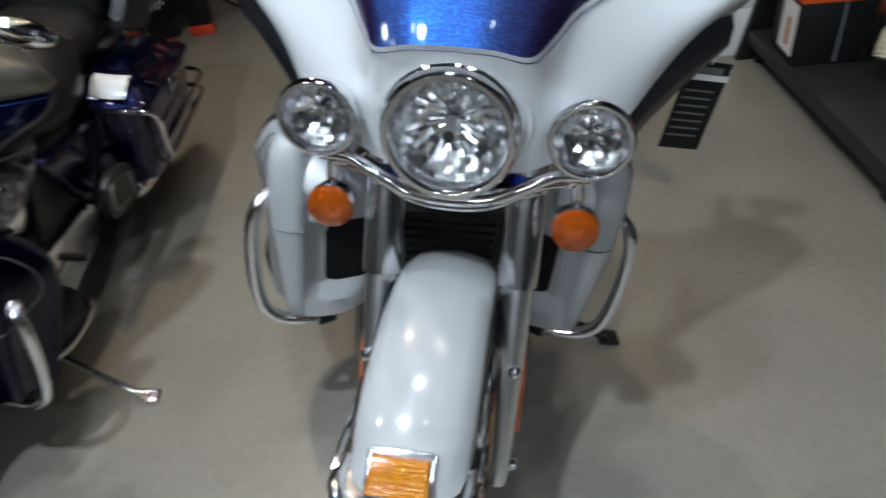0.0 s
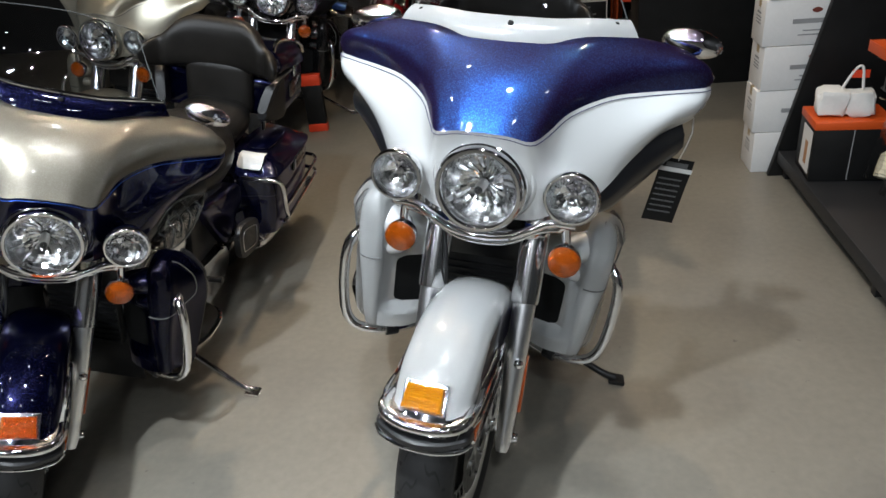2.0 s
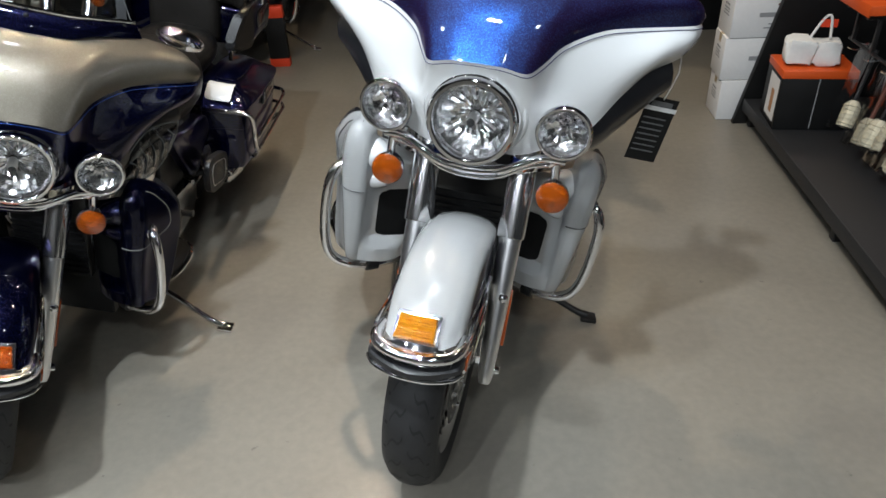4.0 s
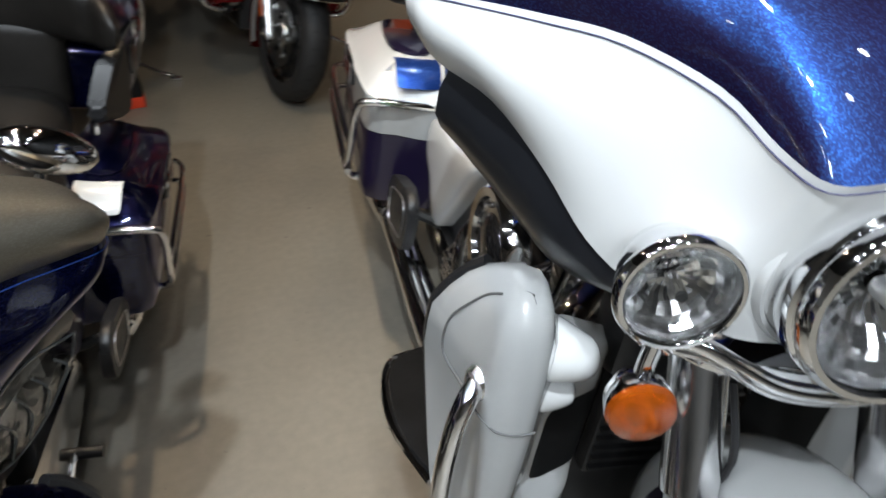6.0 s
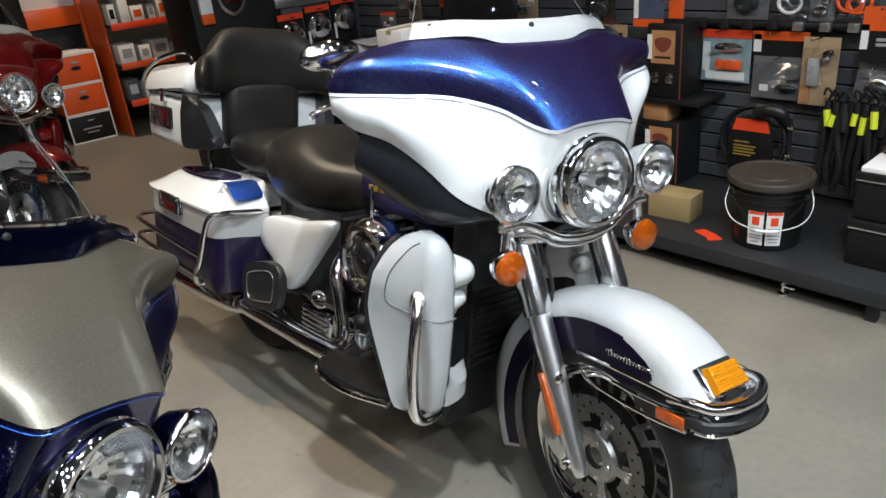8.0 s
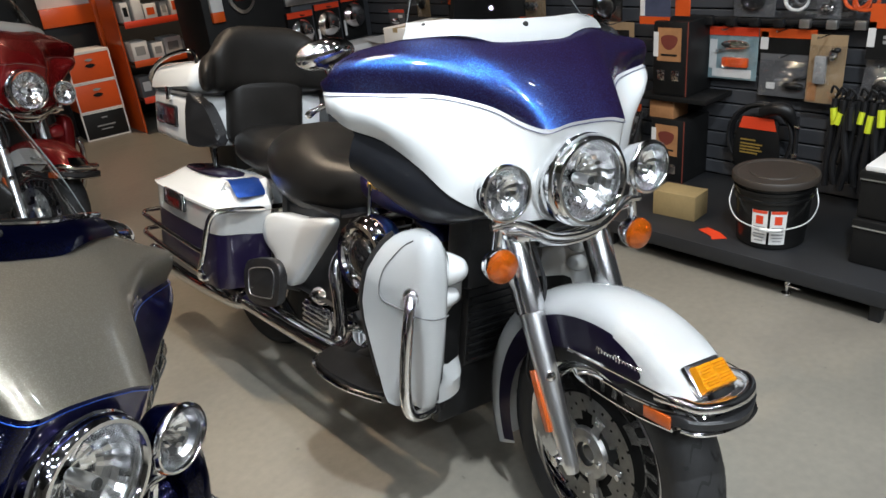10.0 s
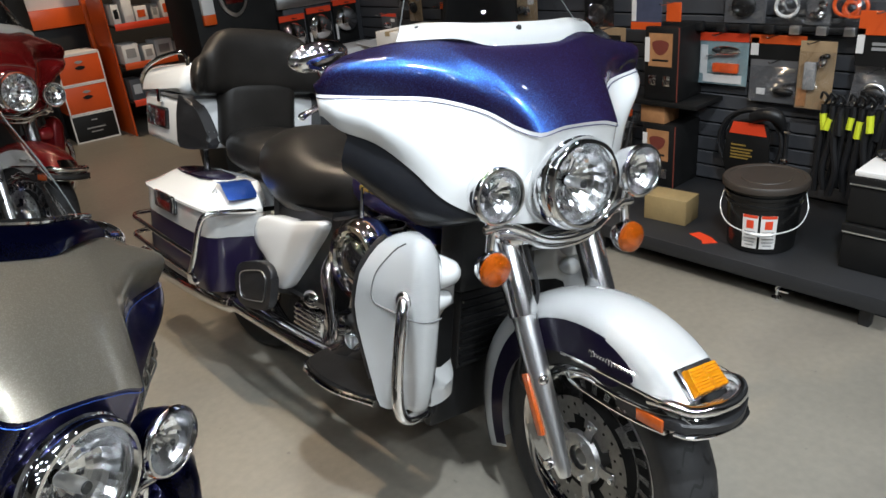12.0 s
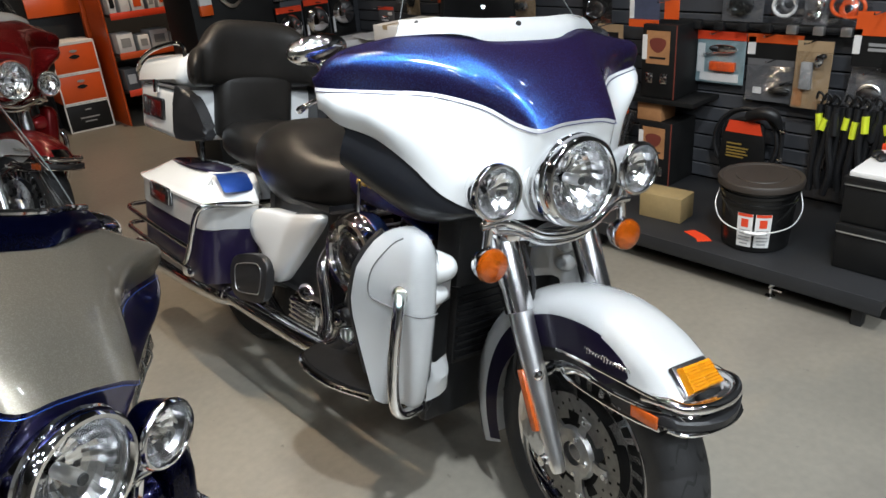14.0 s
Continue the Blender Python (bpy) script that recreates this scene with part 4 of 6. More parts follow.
    for s in (-1, 1):
        for k in range(5):
            part("tank_lettering", box(s * 0.1685 - 0.003, s * 0.1685 + 0.003, 0.655 + k * 0.026, 0.673 + k * 0.026, 0.822, 0.838, 0.002, None, 1), GOLD, root, "gold lettering bar")
    # seat, backrest
    bm = loft_y([(0.775, 0.06, 0.76, 0.85), (0.83, 0.12, 0.72, 0.895), (0.92, 0.175, 0.675, 0.925), (1.03, 0.215, 0.635, 0.940), (1.15, 0.232, 0.63, 0.946), (1.25, 0.222, 0.66, 0.942), (1.34, 0.18, 0.72, 0.925), (1.40, 0.10, 0.77, 0.89)], 2.1)
    for v in bm.verts:
        if v.co.z > 0.84:
            v.co.z -= 0.075 * math.exp(-((v.co.y - 1.00) / 0.11) ** 2 - (v.co.x / 0.14) ** 4)
    part("rider_seat", bm, LEATHER, root, "black leather rider seat with a dished middle")
    part("clutch_cable", tube([(-0.19, 0.735, 0.84), (-0.20, 0.72, 0.74), (-0.20, 0.70, 0.62)], 0.0055, 8, 4), CHROME, root, "chrome sheathed cable")
    part("passenger_seat", loft_y([(1.33, 0.10, 0.74, 0.85), (1.39, 0.155, 0.72, 0.875), (1.50, 0.17, 0.72, 0.88), (1.62, 0.165, 0.74, 0.885), (1.68, 0.12, 0.76, 0.87)], 2.8), LEATHER, root, "black leather passenger seat")
    bm = bmesh.new()
    rows = []
    crest = ((0.0, 1.240), (0.3, 1.239), (0.45, 1.230), (0.57, 1.208), (0.68, 1.170), (0.76, 1.146), (0.85, 1.136), (1.0, 1.112))
    for i in range(41):
        u = math.sin(math.pi * (i / 40 - 0.5)) * 0.4 + (2 * i / 40 - 1) * 0.6
        v = abs(u)
        x = 0.315 * u
        yb = 1.70 - 0.16 * v ** 3
        k = max(q for q in range(len(crest) - 1) if crest[q][0] <= v + 1e-9)
        f = min(1.0, (v - crest[k][0]) / (crest[k + 1][0] - crest[k][0]))
        zt = crest[k][1] + (crest[k + 1][1] - crest[k][1]) * f
        zb = 1.005 + 0.012 * v ** 4
        th = 0.060 * (1 - 0.35 * math.exp(-((v - 0.76) / 0.07) ** 2) - 0.2 * v ** 4)
        e = math.sqrt(max(0.004, 1 - max(0.0, (v - 0.84) / 0.16) ** 2.4))
        zc, hz = (zt + zb) / 2, (zt - zb) / 2 * e
        rows.append([Vector((x, yb + th * e * abs(math.cos(a)) ** 0.75 * (1 if math.cos(a) > 0 else -1), zc + hz * abs(math.sin(a)) ** 0.75 * (1 if math.sin(a) > 0 else -1))) for a in [2 * math.pi * q / 24 for q in range(24)]])
    grid(bm, rows, True, True)
    part("backrest", bm, LEATHER, root, "padded wraparound leather backrest")
    part("backrest_pad", box(-0.158, 0.158, 1.645, 1.74, 0.80, 1.06, 0.045, None, 3), LEATHER, root, "ribbed leather lower pad")
    # tour trunk
    trunk = part("trunk", box(-0.285, 0.285, 1.70, 2.08, 0.795, 0.985, 0.03, None, 3), main, root, pal["trunk_label"])
    bm = box(-0.29, 0.29, 1.69, 2.10, 0.99, 1.115, 0.052, None, 4)
    for v in bm.verts:
        if v.co.z > 1.02:
            v.co.z -= 0.04 * max(0.0, v.co.y - 1.72) / 0.38
            v.co.x *= 1 - 0.10 * (v.co.z - 1.02) / 0.09
    part("trunk_lid", bm, main, trunk)
    part("trunk_seam", box(-0.287, 0.287, 1.72, 2.083, 0.983, 0.993), SEAM, trunk, "dark lid seam")
    for s in (-1, 1):
        bm = slab(rounded([(1.565, 0.845), (1.58, 0.89), (1.615, 0.955), (1.655, 0.99), (1.71, 1.00), (1.735, 0.98), (1.74, 0.83), (1.72, 0.81), (1.585, 0.82)], 3), "x", s * 0.255, s * 0.297, 0.012)
        for v in bm.verts:
            v.co.x -= s * 0.45 * max(0.0, 1.66 - v.co.y)
        part("trunk_side_pad", bm, PLASTIC, trunk, "black speaker pod")
        tl = part("trunk_lamp", box(s * 0.283 - 0.012, s * 0.283 + 0.012, 1.835, 2.03, 0.858, 0.938, 0.008), BLACKPAINT, trunk, "dark lamp surround")
        part("trunk_lamp_lens", box(s * 0.290 - 0.008, s * 0.290 + 0.008, 1.85, 1.94, 0.868, 0.928, 0.005), REDLENS, tl, "red lamp lens")
        part("latch", box(s * 0.292 - 0.008, s * 0.292 + 0.008, 1.88, 1.91, 0.955, 1.005, 0.004), CHROME, trunk, "chrome latch")
        part("trunk_rail", tube([(s * 0.24, 1.74, 1.09), (s * 0.25, 1.765, 1.143), (s * 0.27, 1.9, 1.122), (s * 0.277, 2.02, 1.085), (s * 0.275, 2.10, 1.04), (s * 0.24, 2.15, 1.0), (0, 2.16, 0.99)], 0.008, 8, 5), CHROME, trunk, "chrome luggage rail")
        part("trunk_strut", tube([(s * 0.19, 1.74, 0.80), (s * 0.2, 1.70, 0.70), (s * 0.2, 1.66, 0.58)], 0.010, 8, 3), CHROME, trunk, "chrome strut")
    part("trunk_tail_lamp", box(-0.2, 0.2, 2.07, 2.10, 0.86, 0.94, 0.01), REDLENS, trunk, "red tail lamp")
    # rear wheel, fender
    wheel(root, (0, 1.613, 0.32), I, 0.205, 0.15, False)
    bm = bmesh.new()
    rows = []
    for i in range(25):
        a = radians(165 - 170 * i / 24)
        rows.append([Vector((x, 1.613 + r * math.cos(a), 0.32 + r * math.sin(a))) for x, r in ((-0.11, 0.26), (-0.112, 0.35), (-0.09, 0.385), (0, 0.40), (0.09, 0.385), (0.112, 0.35), (0.11, 0.26))])
    grid(bm, rows)
    part("rear_fender", bm, main, root, pal["fender_label"])
    # side covers, bags
    for s in (-1, 1):
        part("side_cover", pillow([(0.90, 0.702), (0.97, 0.692), (1.06, 0.672), (1.20, 0.658), (1.29, 0.63), (1.325, 0.57), (1.30, 0.53), (1.24, 0.50), (1.20, 0.45), (1.16, 0.418), (1.11, 0.428), (1.05, 0.49), (0.97, 0.585), (0.90, 0.672)], s, 0.165, 0.205, 0.232), main, root, pal["cover_label"])
        part("cover_back", box(s * 0.10, s * 0.185, 0.86, 1.20, 0.42, 0.72, 0.02), BLACKMETAL, root, "black battery housing") if s < 0 else part("cover_back", box(0.10, 0.185, 0.86, 1.20, 0.42, 0.72, 0.02), BLACKMETAL, root, "black battery housing")
        bag = part("saddlebag", bag_body(s, 0.365, 0.560, 0.0), lower, root, pal["bag_label"])
        part("bag_band", bag_body(s, 0.563, 0.643, 0.002), pal["bagband"], bag, "painted bag band")
        lid = part("bag_lid", bag_lid(s), main, bag, "painted bag lid")
        bm = slab(rounded([(s * 0.20, 1.47), (s * 0.20, 1.78), (s * 0.285, 1.78), (s * 0.30, 1.47)], 4), "z", 0.7345, 0.7415, 0.002)
        for v in bm.verts:
            v.co.z = lid_height(v.co.y, v.co.z) + 0.001
        part("lid_panel", bm, PURPLE if main is WHITE else main, lid, "dark lid panel")
        bm = bmesh.new()
        rows = []
        for z, g, sh, w in ((0.690, -0.018, 0.079, 0.86), (0.694, -0.021, 0.09, 0.95), (0.705, -0.03, 0.12, 1.0), (0.723, -0.055, 0.22, 1.0), (0.7365, -0.083, 0.295, 1.0)):
            front = min(p.y for p in lid_row(s, z, g, sh))
            rows.append([Vector((s * (0.255 + 0.056 * w * k / 3), front + 0.0006 * k * k - 0.003, z + 0.0035)) for k in range(-3, 4)])
        rows.append([Vector((p.x, p.y + 0.035, 0.7395)) for p in rows[-1]])
        grid(bm, rows)
        # Patch on the slope: white on the navy machine, blue on the rest.
        part("lid_patch", bm, WHITE if main is NAVY else PATCHBLUE, lid, "bright patch on the front slope of the lid")
        bl_ = part("bag_latch", box(s * 0.385 - 0.008, s * 0.385 + 0.008, 1.565, 1.745, 0.596, 0.660, 0.008), BLACKPAINT, bag, "black latch frame")
        part("latch_rim", tube([(s * 0.394, 1.575, 0.602), (s * 0.394, 1.575, 0.656), (s * 0.394, 1.63, 0.656)], 0.004, 6, 2), CHROME, bl_, "chrome latch lever")
        part("latch_reflector", box(s * 0.390 - 0.006, s * 0.390 + 0.006, 1.60, 1.72, 0.602, 0.634, 0.004), REDLENS, bl_, "red reflector")
        part("bag_guard", tube([(s * 0.13, 1.325, 0.645), (s * 0.25, 1.305, 0.652), (s * 0.365, 1.308, 0.657), (s * 0.402, 1.325, 0.632), (s * 0.405, 1.38, 0.50), (s * 0.398, 1.435, 0.405), (s * 0.36, 1.445, 0.383), (s * 0.26, 1.40, 0.41), (s * 0.17, 1.36, 0.45)], 0.0105, 10, 6), CHROME, root, "chrome saddlebag guard")
        for z in (0.512, 0.438):
            part("bag_rail", tube([(s * 0.403, 1.39, z - 0.012), (s * 0.408, 1.5, z - 0.008), (s * 0.405, 1.86, z), (s * 0.39, 1.96, z), (s * 0.34, 1.99, z), (s * 0.18, 1.99, z)], 0.009, 10, 5), CHROME, root, "chrome saddlebag rail")
        # floorboards
        o = 0.0 if s < 0 else 0.045
        fb = part("floorboard", slab(rounded([(s * 0.22, 0.42), (s * 0.24, 0.72), (s * (0.34 - o), 0.73), (s * (0.392 - o), 0.68), (s * (0.398 - o), 0.55), (s * (0.355 - o), 0.43)], 4), "z", 0.360, 0.376, 0.005), MATTRUBBER, root, "black rubber floorboard")
        part("floorboard_edge", tube([(s * 0.25, 0.74, 0.358), (s * (0.345 - o), 0.737, 0.358), (s * (0.397 - o), 0.685, 0.358), (s * (0.403 - o), 0.55, 0.358), (s * (0.36 - o), 0.425, 0.358)], 0.009, 8, 4), CHROME, fb, "chrome edge")
        pb = part("passenger_footboard", slab(rounded([(1.275, 0.44), (1.25, 0.495), (1.10, 0.54), (1.045, 0.53), (1.032, 0.49), (1.05, 0.41), (1.09, 0.38), (1.23, 0.352), (1.27, 0.375)], 4), "x", s * 0.285, s * 0.312, 0.008), PLASTIC, root, "folded black passenger footboard")
        part("footboard_trim", tube([(s * 0.314, y, z) for y, z in ((1.24, 0.435), (1.225, 0.473), (1.11, 0.51), (1.075, 0.505), (1.066, 0.48), (1.08, 0.42), (1.11, 0.405), (1.21, 0.383), (1.235, 0.395), (1.24, 0.435))], 0.002, 6, 4), DULLCHROME, pb)
        part("footboard_arm", tube([(s * 0.17, 1.15, 0.40), (s * 0.29, 1.18, 0.44)], 0.014, 8, 1), BLACKMETAL, pb)
        # engine guard
        part("engine_guard", tube([(s * 0.31, 0.40, 0.645), (s * 0.340, 0.355, 0.664), (s * 0.368, 0.322, 0.662), (s * 0.384, 0.308, 0.62), (s * 0.389, 0.306, 0.54), (s * 0.385, 0.308, 0.45), (s * 0.372, 0.312, 0.392), (s * 0.345, 0.32, 0.358), (s * 0.305, 0.330, 0.345), (s * 0.25, 0.352, 0.339), (s * 0.19, 0.40, 0.333), (s * 0.13, 0.46, 0.33)], 0.0148, 14, 6), CHROME, root, "chrome engine guard bar")
        part("guard_clamp", lathe([(0.0160, -0.02), (0.0215, -0.018), (0.0215, 0.018), (0.0160, 0.02)], 14), BLACKMETAL, root, "black clamp", Matrix.Translation((s * 0.245, 0.355, 0.3385)) @ Matrix.Rotation(radians(60 * s), 4, "Z"))
        # leg shield
        zs = [(0.357, -.275, -.305, .335, .385), (0.364, -.280, -.318, .312, .400), (0.385, -.283, -.324, .300, .408), (0.43, -.284, -.330, .292, .422), (0.50, -.284, -.337, .286, .449), (0.57, -.284, -.344, .283, .472), (0.62, -.284, -.351, .282, .474),
              (0.67, -.284, -.355, .284, .462), (0.71, -.284, -.356, .287, .450), (0.75, -.286, -.354, .291, .438), (0.775, -.288, -.350, .297, .428), (0.793, -.291, -.342, .306, .416), (0.804, -.295, -.332, .318, .402), (0.810, -.300, -.321, .334, .386)]

        def flare(z):
            return 0.045 * min(1.0, max(0.1, (0.815 - z) / 0.10))
        rows = []
        for z, xi, xo, yf, yr in zs:
            rc = min(0.040, (xi - xo) * 0.55, (yr - yf) * 0.4)
            row = [Vector((xi + 0.016, yf + 0.05, z)), Vector((xi + 0.008, yf + 0.018, z)), Vector((xi - 0.001, yf + 0.005, z))]
            for k in range(4):
                row.append(Vector((xi - 0.012 + (xo + rc - xi + 0.012) * k / 3, yf, z)))
            for k in range(1, 5):
                a = math.pi / 2 * k / 5
                row.append(Vector((xo + rc - rc * math.sin(a), yf + rc - rc * math.cos(a), z)))
            for k in range(9):
                u = k / 8
                groove = 0.007 * math.exp(-((u - 0.22) / 0.16) ** 2) * min(1.0, max(0.0, (0.66 - z) / 0.05))
                row.append(Vector((xo - flare(z) * u ** 1.2 + groove, yf + rc + (yr - yf - rc) * u, z)))
            row.append(Vector((xo - flare(z) + 0.010, yr + 0.010, z)))
            row.append(Vector((min(xi, xo - flare(z) + 0.05), yr + 0.011, z)))
            rows.append([Vector((-s * p.x, p.y, p.z)) for p in row])
        bm = bmesh.new()
        vs = [[bm.verts.new(p) for p in r] for r in rows]
        for i in range(len(vs) - 1):
            for k in range(len(vs[0]) - 1):
                bm.faces.new((vs[i][k], vs[i][k + 1], vs[i + 1][k + 1], vs[i + 1][k]))
        bm.faces.new(vs[-1])
        bm.faces.new(vs[0][::-1])
        bmesh.ops.solidify(bm, geom=bm.faces[:], thickness=0.004)
        shield = part("leg_shield", bm, main, root, pal["shield_label"], None, 55)

        def shell(y, z):
            """The outer face of the shield at this depth and height."""
            i = max(q for q in range(len(zs) - 1) if zs[q][0] <= z)
            f = (z - zs[i][0]) / (zs[i + 1][0] - zs[i][0])
            _, xi, xo, yf, yr = [p + (q - p) * f for p, q in zip(zs[i], zs[i + 1])]
            rc = min(0.040, (xi - xo) * 0.55, (yr - yf) * 0.4)
            if y < yf + rc:
                return -(xo + rc - math.sqrt(max(0.0, rc * rc - (yf + rc - y) ** 2)))
            return -(xo - flare(z) * min(1.0, (y - yf - rc) / (yr - yf - rc)) ** 1.2)
        cols = smooth_path([(s * 0.284, 0.290, 0), (s * 0.272, 0.306, 0), (s * 0.246, 0.334, 0), (s * 0.205, 0.352, 0), (s * 0.160, 0.372, 0), (s * 0.135, 0.40, 0)], 4)
        lip = smooth_path([(s * 0.284, 0.300, 0), (s * 0.262, 0.300, 0), (s * 0.230, 0.306, 0), (s * 0.195, 0.322, 0), (s * 0.165, 0.35, 0), (s * 0.145, 0.39, 0)], 4)
        zrow = [0.376, 0.381, 0.39, 0.402, 0.414, 0.424, 0.434, 0.456, 0.48, 0.54, 0.595, 0.607, 0.62, 0.66, 0.70, 0.74, 0.765, 0.78, 0.788]
        bm = bmesh.new()
        vs = []
        for z in zrow:
            back = 0.02 * max(0, (0.381 - z) / 0.005) + 0.03 * max(0, (z - 0.75) / 0.038) ** 2
            f = min(1.0, max(0.0, (0.456 - z) / 0.03))
            drop = 0.115 * min(1.0, max(0.0, (z - 0.64) / 0.14))
            vs.append([bm.verts.new((p.x + (q.x - p.x) * f, p.y + (q.y - p.y) * f + back, z - drop * (k / (len(cols) - 1)) ** 1.3)) for k, (p, q) in enumerate(zip(cols, lip))])
        for i in range(len(zrow) - 1):
            for k in range(len(cols) - 1):
                if not (8 <= i <= 9 and k >= 10):
                    bm.faces.new((vs[i][k], vs[i][k + 1], vs[i + 1][k + 1], vs[i + 1][k]))
        bmesh.ops.solidify(bm, geom=bm.faces[:], thickness=-0.016)
        part("shield_frame", bm, main, shield)
        # Dark patch laid over the frame paints the shade of the vent opening.
        bm, rows = bmesh.new(), []
        for i in range(17):
            z = 0.452 + 0.158 * i / 16
            d = min(z - 0.452, 0.610 - z)
            inset = 0.026 - math.sqrt(max(0.0, 0.026 ** 2 - max(0.0, 0.026 - d) ** 2))
            row = []
            for k in range(13):
                q = 8.2 + inset / 0.0095 + (19.2 - 8.2 - inset / 0.0095) * k / 12
                p = cols[int(q)].lerp(cols[int(q) + 1], q - int(q))
                row.append(Vector((p.x, p.y - 0.0035, z)))
            rows.append(row)
        grid(bm, rows)
        bmesh.ops.solidify(bm, geom=bm.faces[:], thickness=0.003)
        part("vent_shade", bm, DARK, shield, "dark rounded patch as shade of the vent opening")
        part("shield_edge", tube([(s * (-xo + flare(z) - 0.012), yr + 0.012, z) for z, xi, xo, yf, yr in zs[3:-2]], 0.012, 8, 2), PLASTIC, shield, "black rubber edge")
        part("shield_duct", tube([(s * 0.292, 0.35, 0.722), (s * 0.262, 0.332, 0.720), (s * 0.240, 0.324, 0.717), (s * 0.222, 0.321, 0.715), (s * 0.211, 0.320, 0.714), (s * 0.207, 0.320, 0.714)], [0.048, 0.043, 0.037, 0.031, 0.022, 0.008], 20, 4), main, shield)
        part("shield_duct", tube([(s * 0.295, 0.345, 0.645), (s * 0.262, 0.333, 0.645), (s * 0.240, 0.328, 0.648), (s * 0.225, 0.325, 0.652), (s * 0.219, 0.324, 0.653)], [0.034, 0.029, 0.023, 0.017, 0.006], 18, 4), main, shield)
        seam = [(0.284, 0.2815, 0.622), (0.297, 0.2805, 0.620), (0.312, 0.2812, 0.619), (0.326, 0.2850, 0.619), (0.338, 0.2905, 0.620)] + [(shell(y, z) + 0.0012, y, z) for y, z in ((0.318, 0.621), (0.345, 0.624), (0.38, 0.630), (0.41, 0.636), (0.422, 0.65), (0.42, 0.68), (0.408, 0.72), (0.39, 0.755), (0.372, 0.782), (0.354, 0.796))]
        seam = [(s * x, y, z) for x, y, z in seam]
        part("shield_seam", tube(seam, 0.0019, 6, 4), SEAM, shield, "dark shut line")
        part("bar_socket", ball((s * 0.352, 0.338, 0.664), (0.022, 0.026, 0.026), 14), CHROME, shield, "chrome bar socket")
    # stand
    part("side_stand", tube([(0.16, 0.66, 0.22), (0.30, 0.62, 0.18), (0.46, 0.565, 0.135), (0.51, 0.557, 0.125)], [0.014, 0.012, 0.011, 0.014], 10, 3), CHROME if pal.get("bright_stand") else BLACKMETAL, root, "extended side stand")
    part("stand_foot", box(0.49, 0.545, 0.535, 0.585, 0.108, 0.122, 0.004), CHROME if pal.get("bright_stand") else BLACKMETAL, root, "stand foot")
    return root


def both_k(half):
    return mirror_x(half[:0:-1]) + half


def loft_y(stations, power=2.3):
    """A soft body along y: stations of (y, half width, bottom, top)."""
    bm = bmesh.new()
    dense = smooth_path([(w, y, 0) for y, w, b, t in stations], 4)
    lows = smooth_path([(b, t, 0) for y, w, b, t in stations], 4)
    rows = []
    for p, q in zip(dense, lows):
        zc, hz = (q.x + q.y) / 2, (q.y - q.x) / 2
        row = []
        for k in range(24):
            a = 2 * math.pi * k / 24
            c, s = math.cos(a), math.sin(a)
            row.append(Vector((p.x * math.copysign(abs(c) ** (2 / power), c), p.y, zc + hz * math.copysign(abs(s) ** (2 / power), s))))
        rows.append(row)
    grid(bm, rows, True, True)
    return bm


def pillow(outline, s, inner, rim, crown):
    """A softly domed panel in the plane of y and z: its inner face, its rim and the height of its crown along x."""
    pts = rounded(outline, 3)
    cy, cz = sum(p[0] for p in pts) / len(pts), sum(p[1] for p in pts) / len(pts)
    rows = [[Vector((s * inner, y, z)) for y, z in pts]]
    for f, d in ((1.0, 0.0), (0.985, 0.4), (0.95, 0.62), (0.85, 0.80), (0.65, 0.93), (0.4, 0.985), (0.15, 1.0)):
        rows.append([Vector((s * (rim + (crown - rim) * d), cy + (y - cy) * f, cz + (z - cz) * f)) for y, z in pts])
    bm = bmesh.new()
    grid(bm, rows, True, True)
    return bm


def bag_section(s, y, z, grow):
    """Outline of a saddlebag at one height: narrower in front."""
    xi, xo = 0.155, 0.372 + grow
    pts = [(xi, 1.345), (0.30, 1.335 - grow), (xo - 0.02, 1.35 - grow), (xo, 1.40), (xo + 0.006, 1.6), (xo, 1.82), (xo - 0.03, 1.905 + grow), (0.27, 1.93 + grow), (xi, 1.93 + grow)]
    return [Vector((s * x, yy, z)) for x, yy in rounded(pts, 3)]


def bag_body(s, z0, z1, grow):
    bm = bmesh.new()
    rows = []
    k = 5
    for i in range(k + 1):
        z = z0 + (z1 - z0) * i / k
        g = grow - (0.02 * max(0, (0.40 - z) / 0.05) ** 2)
        rows.append(bag_section(s, 0, z, g))
    grid(bm, rows, True, True)
    return bm


def lid_row(s, z, g, sh):
    cx, cy = s * 0.25, 1.64
    pts = [Vector((cx + (p.x - cx) * (1 - sh * 0.35), cy + (p.y - cy) * (1 - sh * 0.45), z)) for p in bag_section(s, 0, z, g)]
    return [Vector((p.x, p.y, lid_height(p.y, z))) for p in pts]


def lid_height(y, z):
    """The top of a bag lid falls towards the back."""
    return z - 0.028 * max(0.0, y - 1.45) / 0.45 * min(1.0, (z - 0.646) / 0.06)


def bag_lid(s):
    bm = bmesh.new()
    grid(bm, [lid_row(s, z, g, sh) for z, g, sh in ((0.646, 0.004, 0), (0.651, 0.010, 0), (0.660, 0.010, 0), (0.668, 0.0, 0.01), (0.678, -0.006, 0.035), (0.705, -0.03, 0.12), (0.723, -0.055, 0.22), (0.737, -0.085, 0.30))], True, True)
    return bm


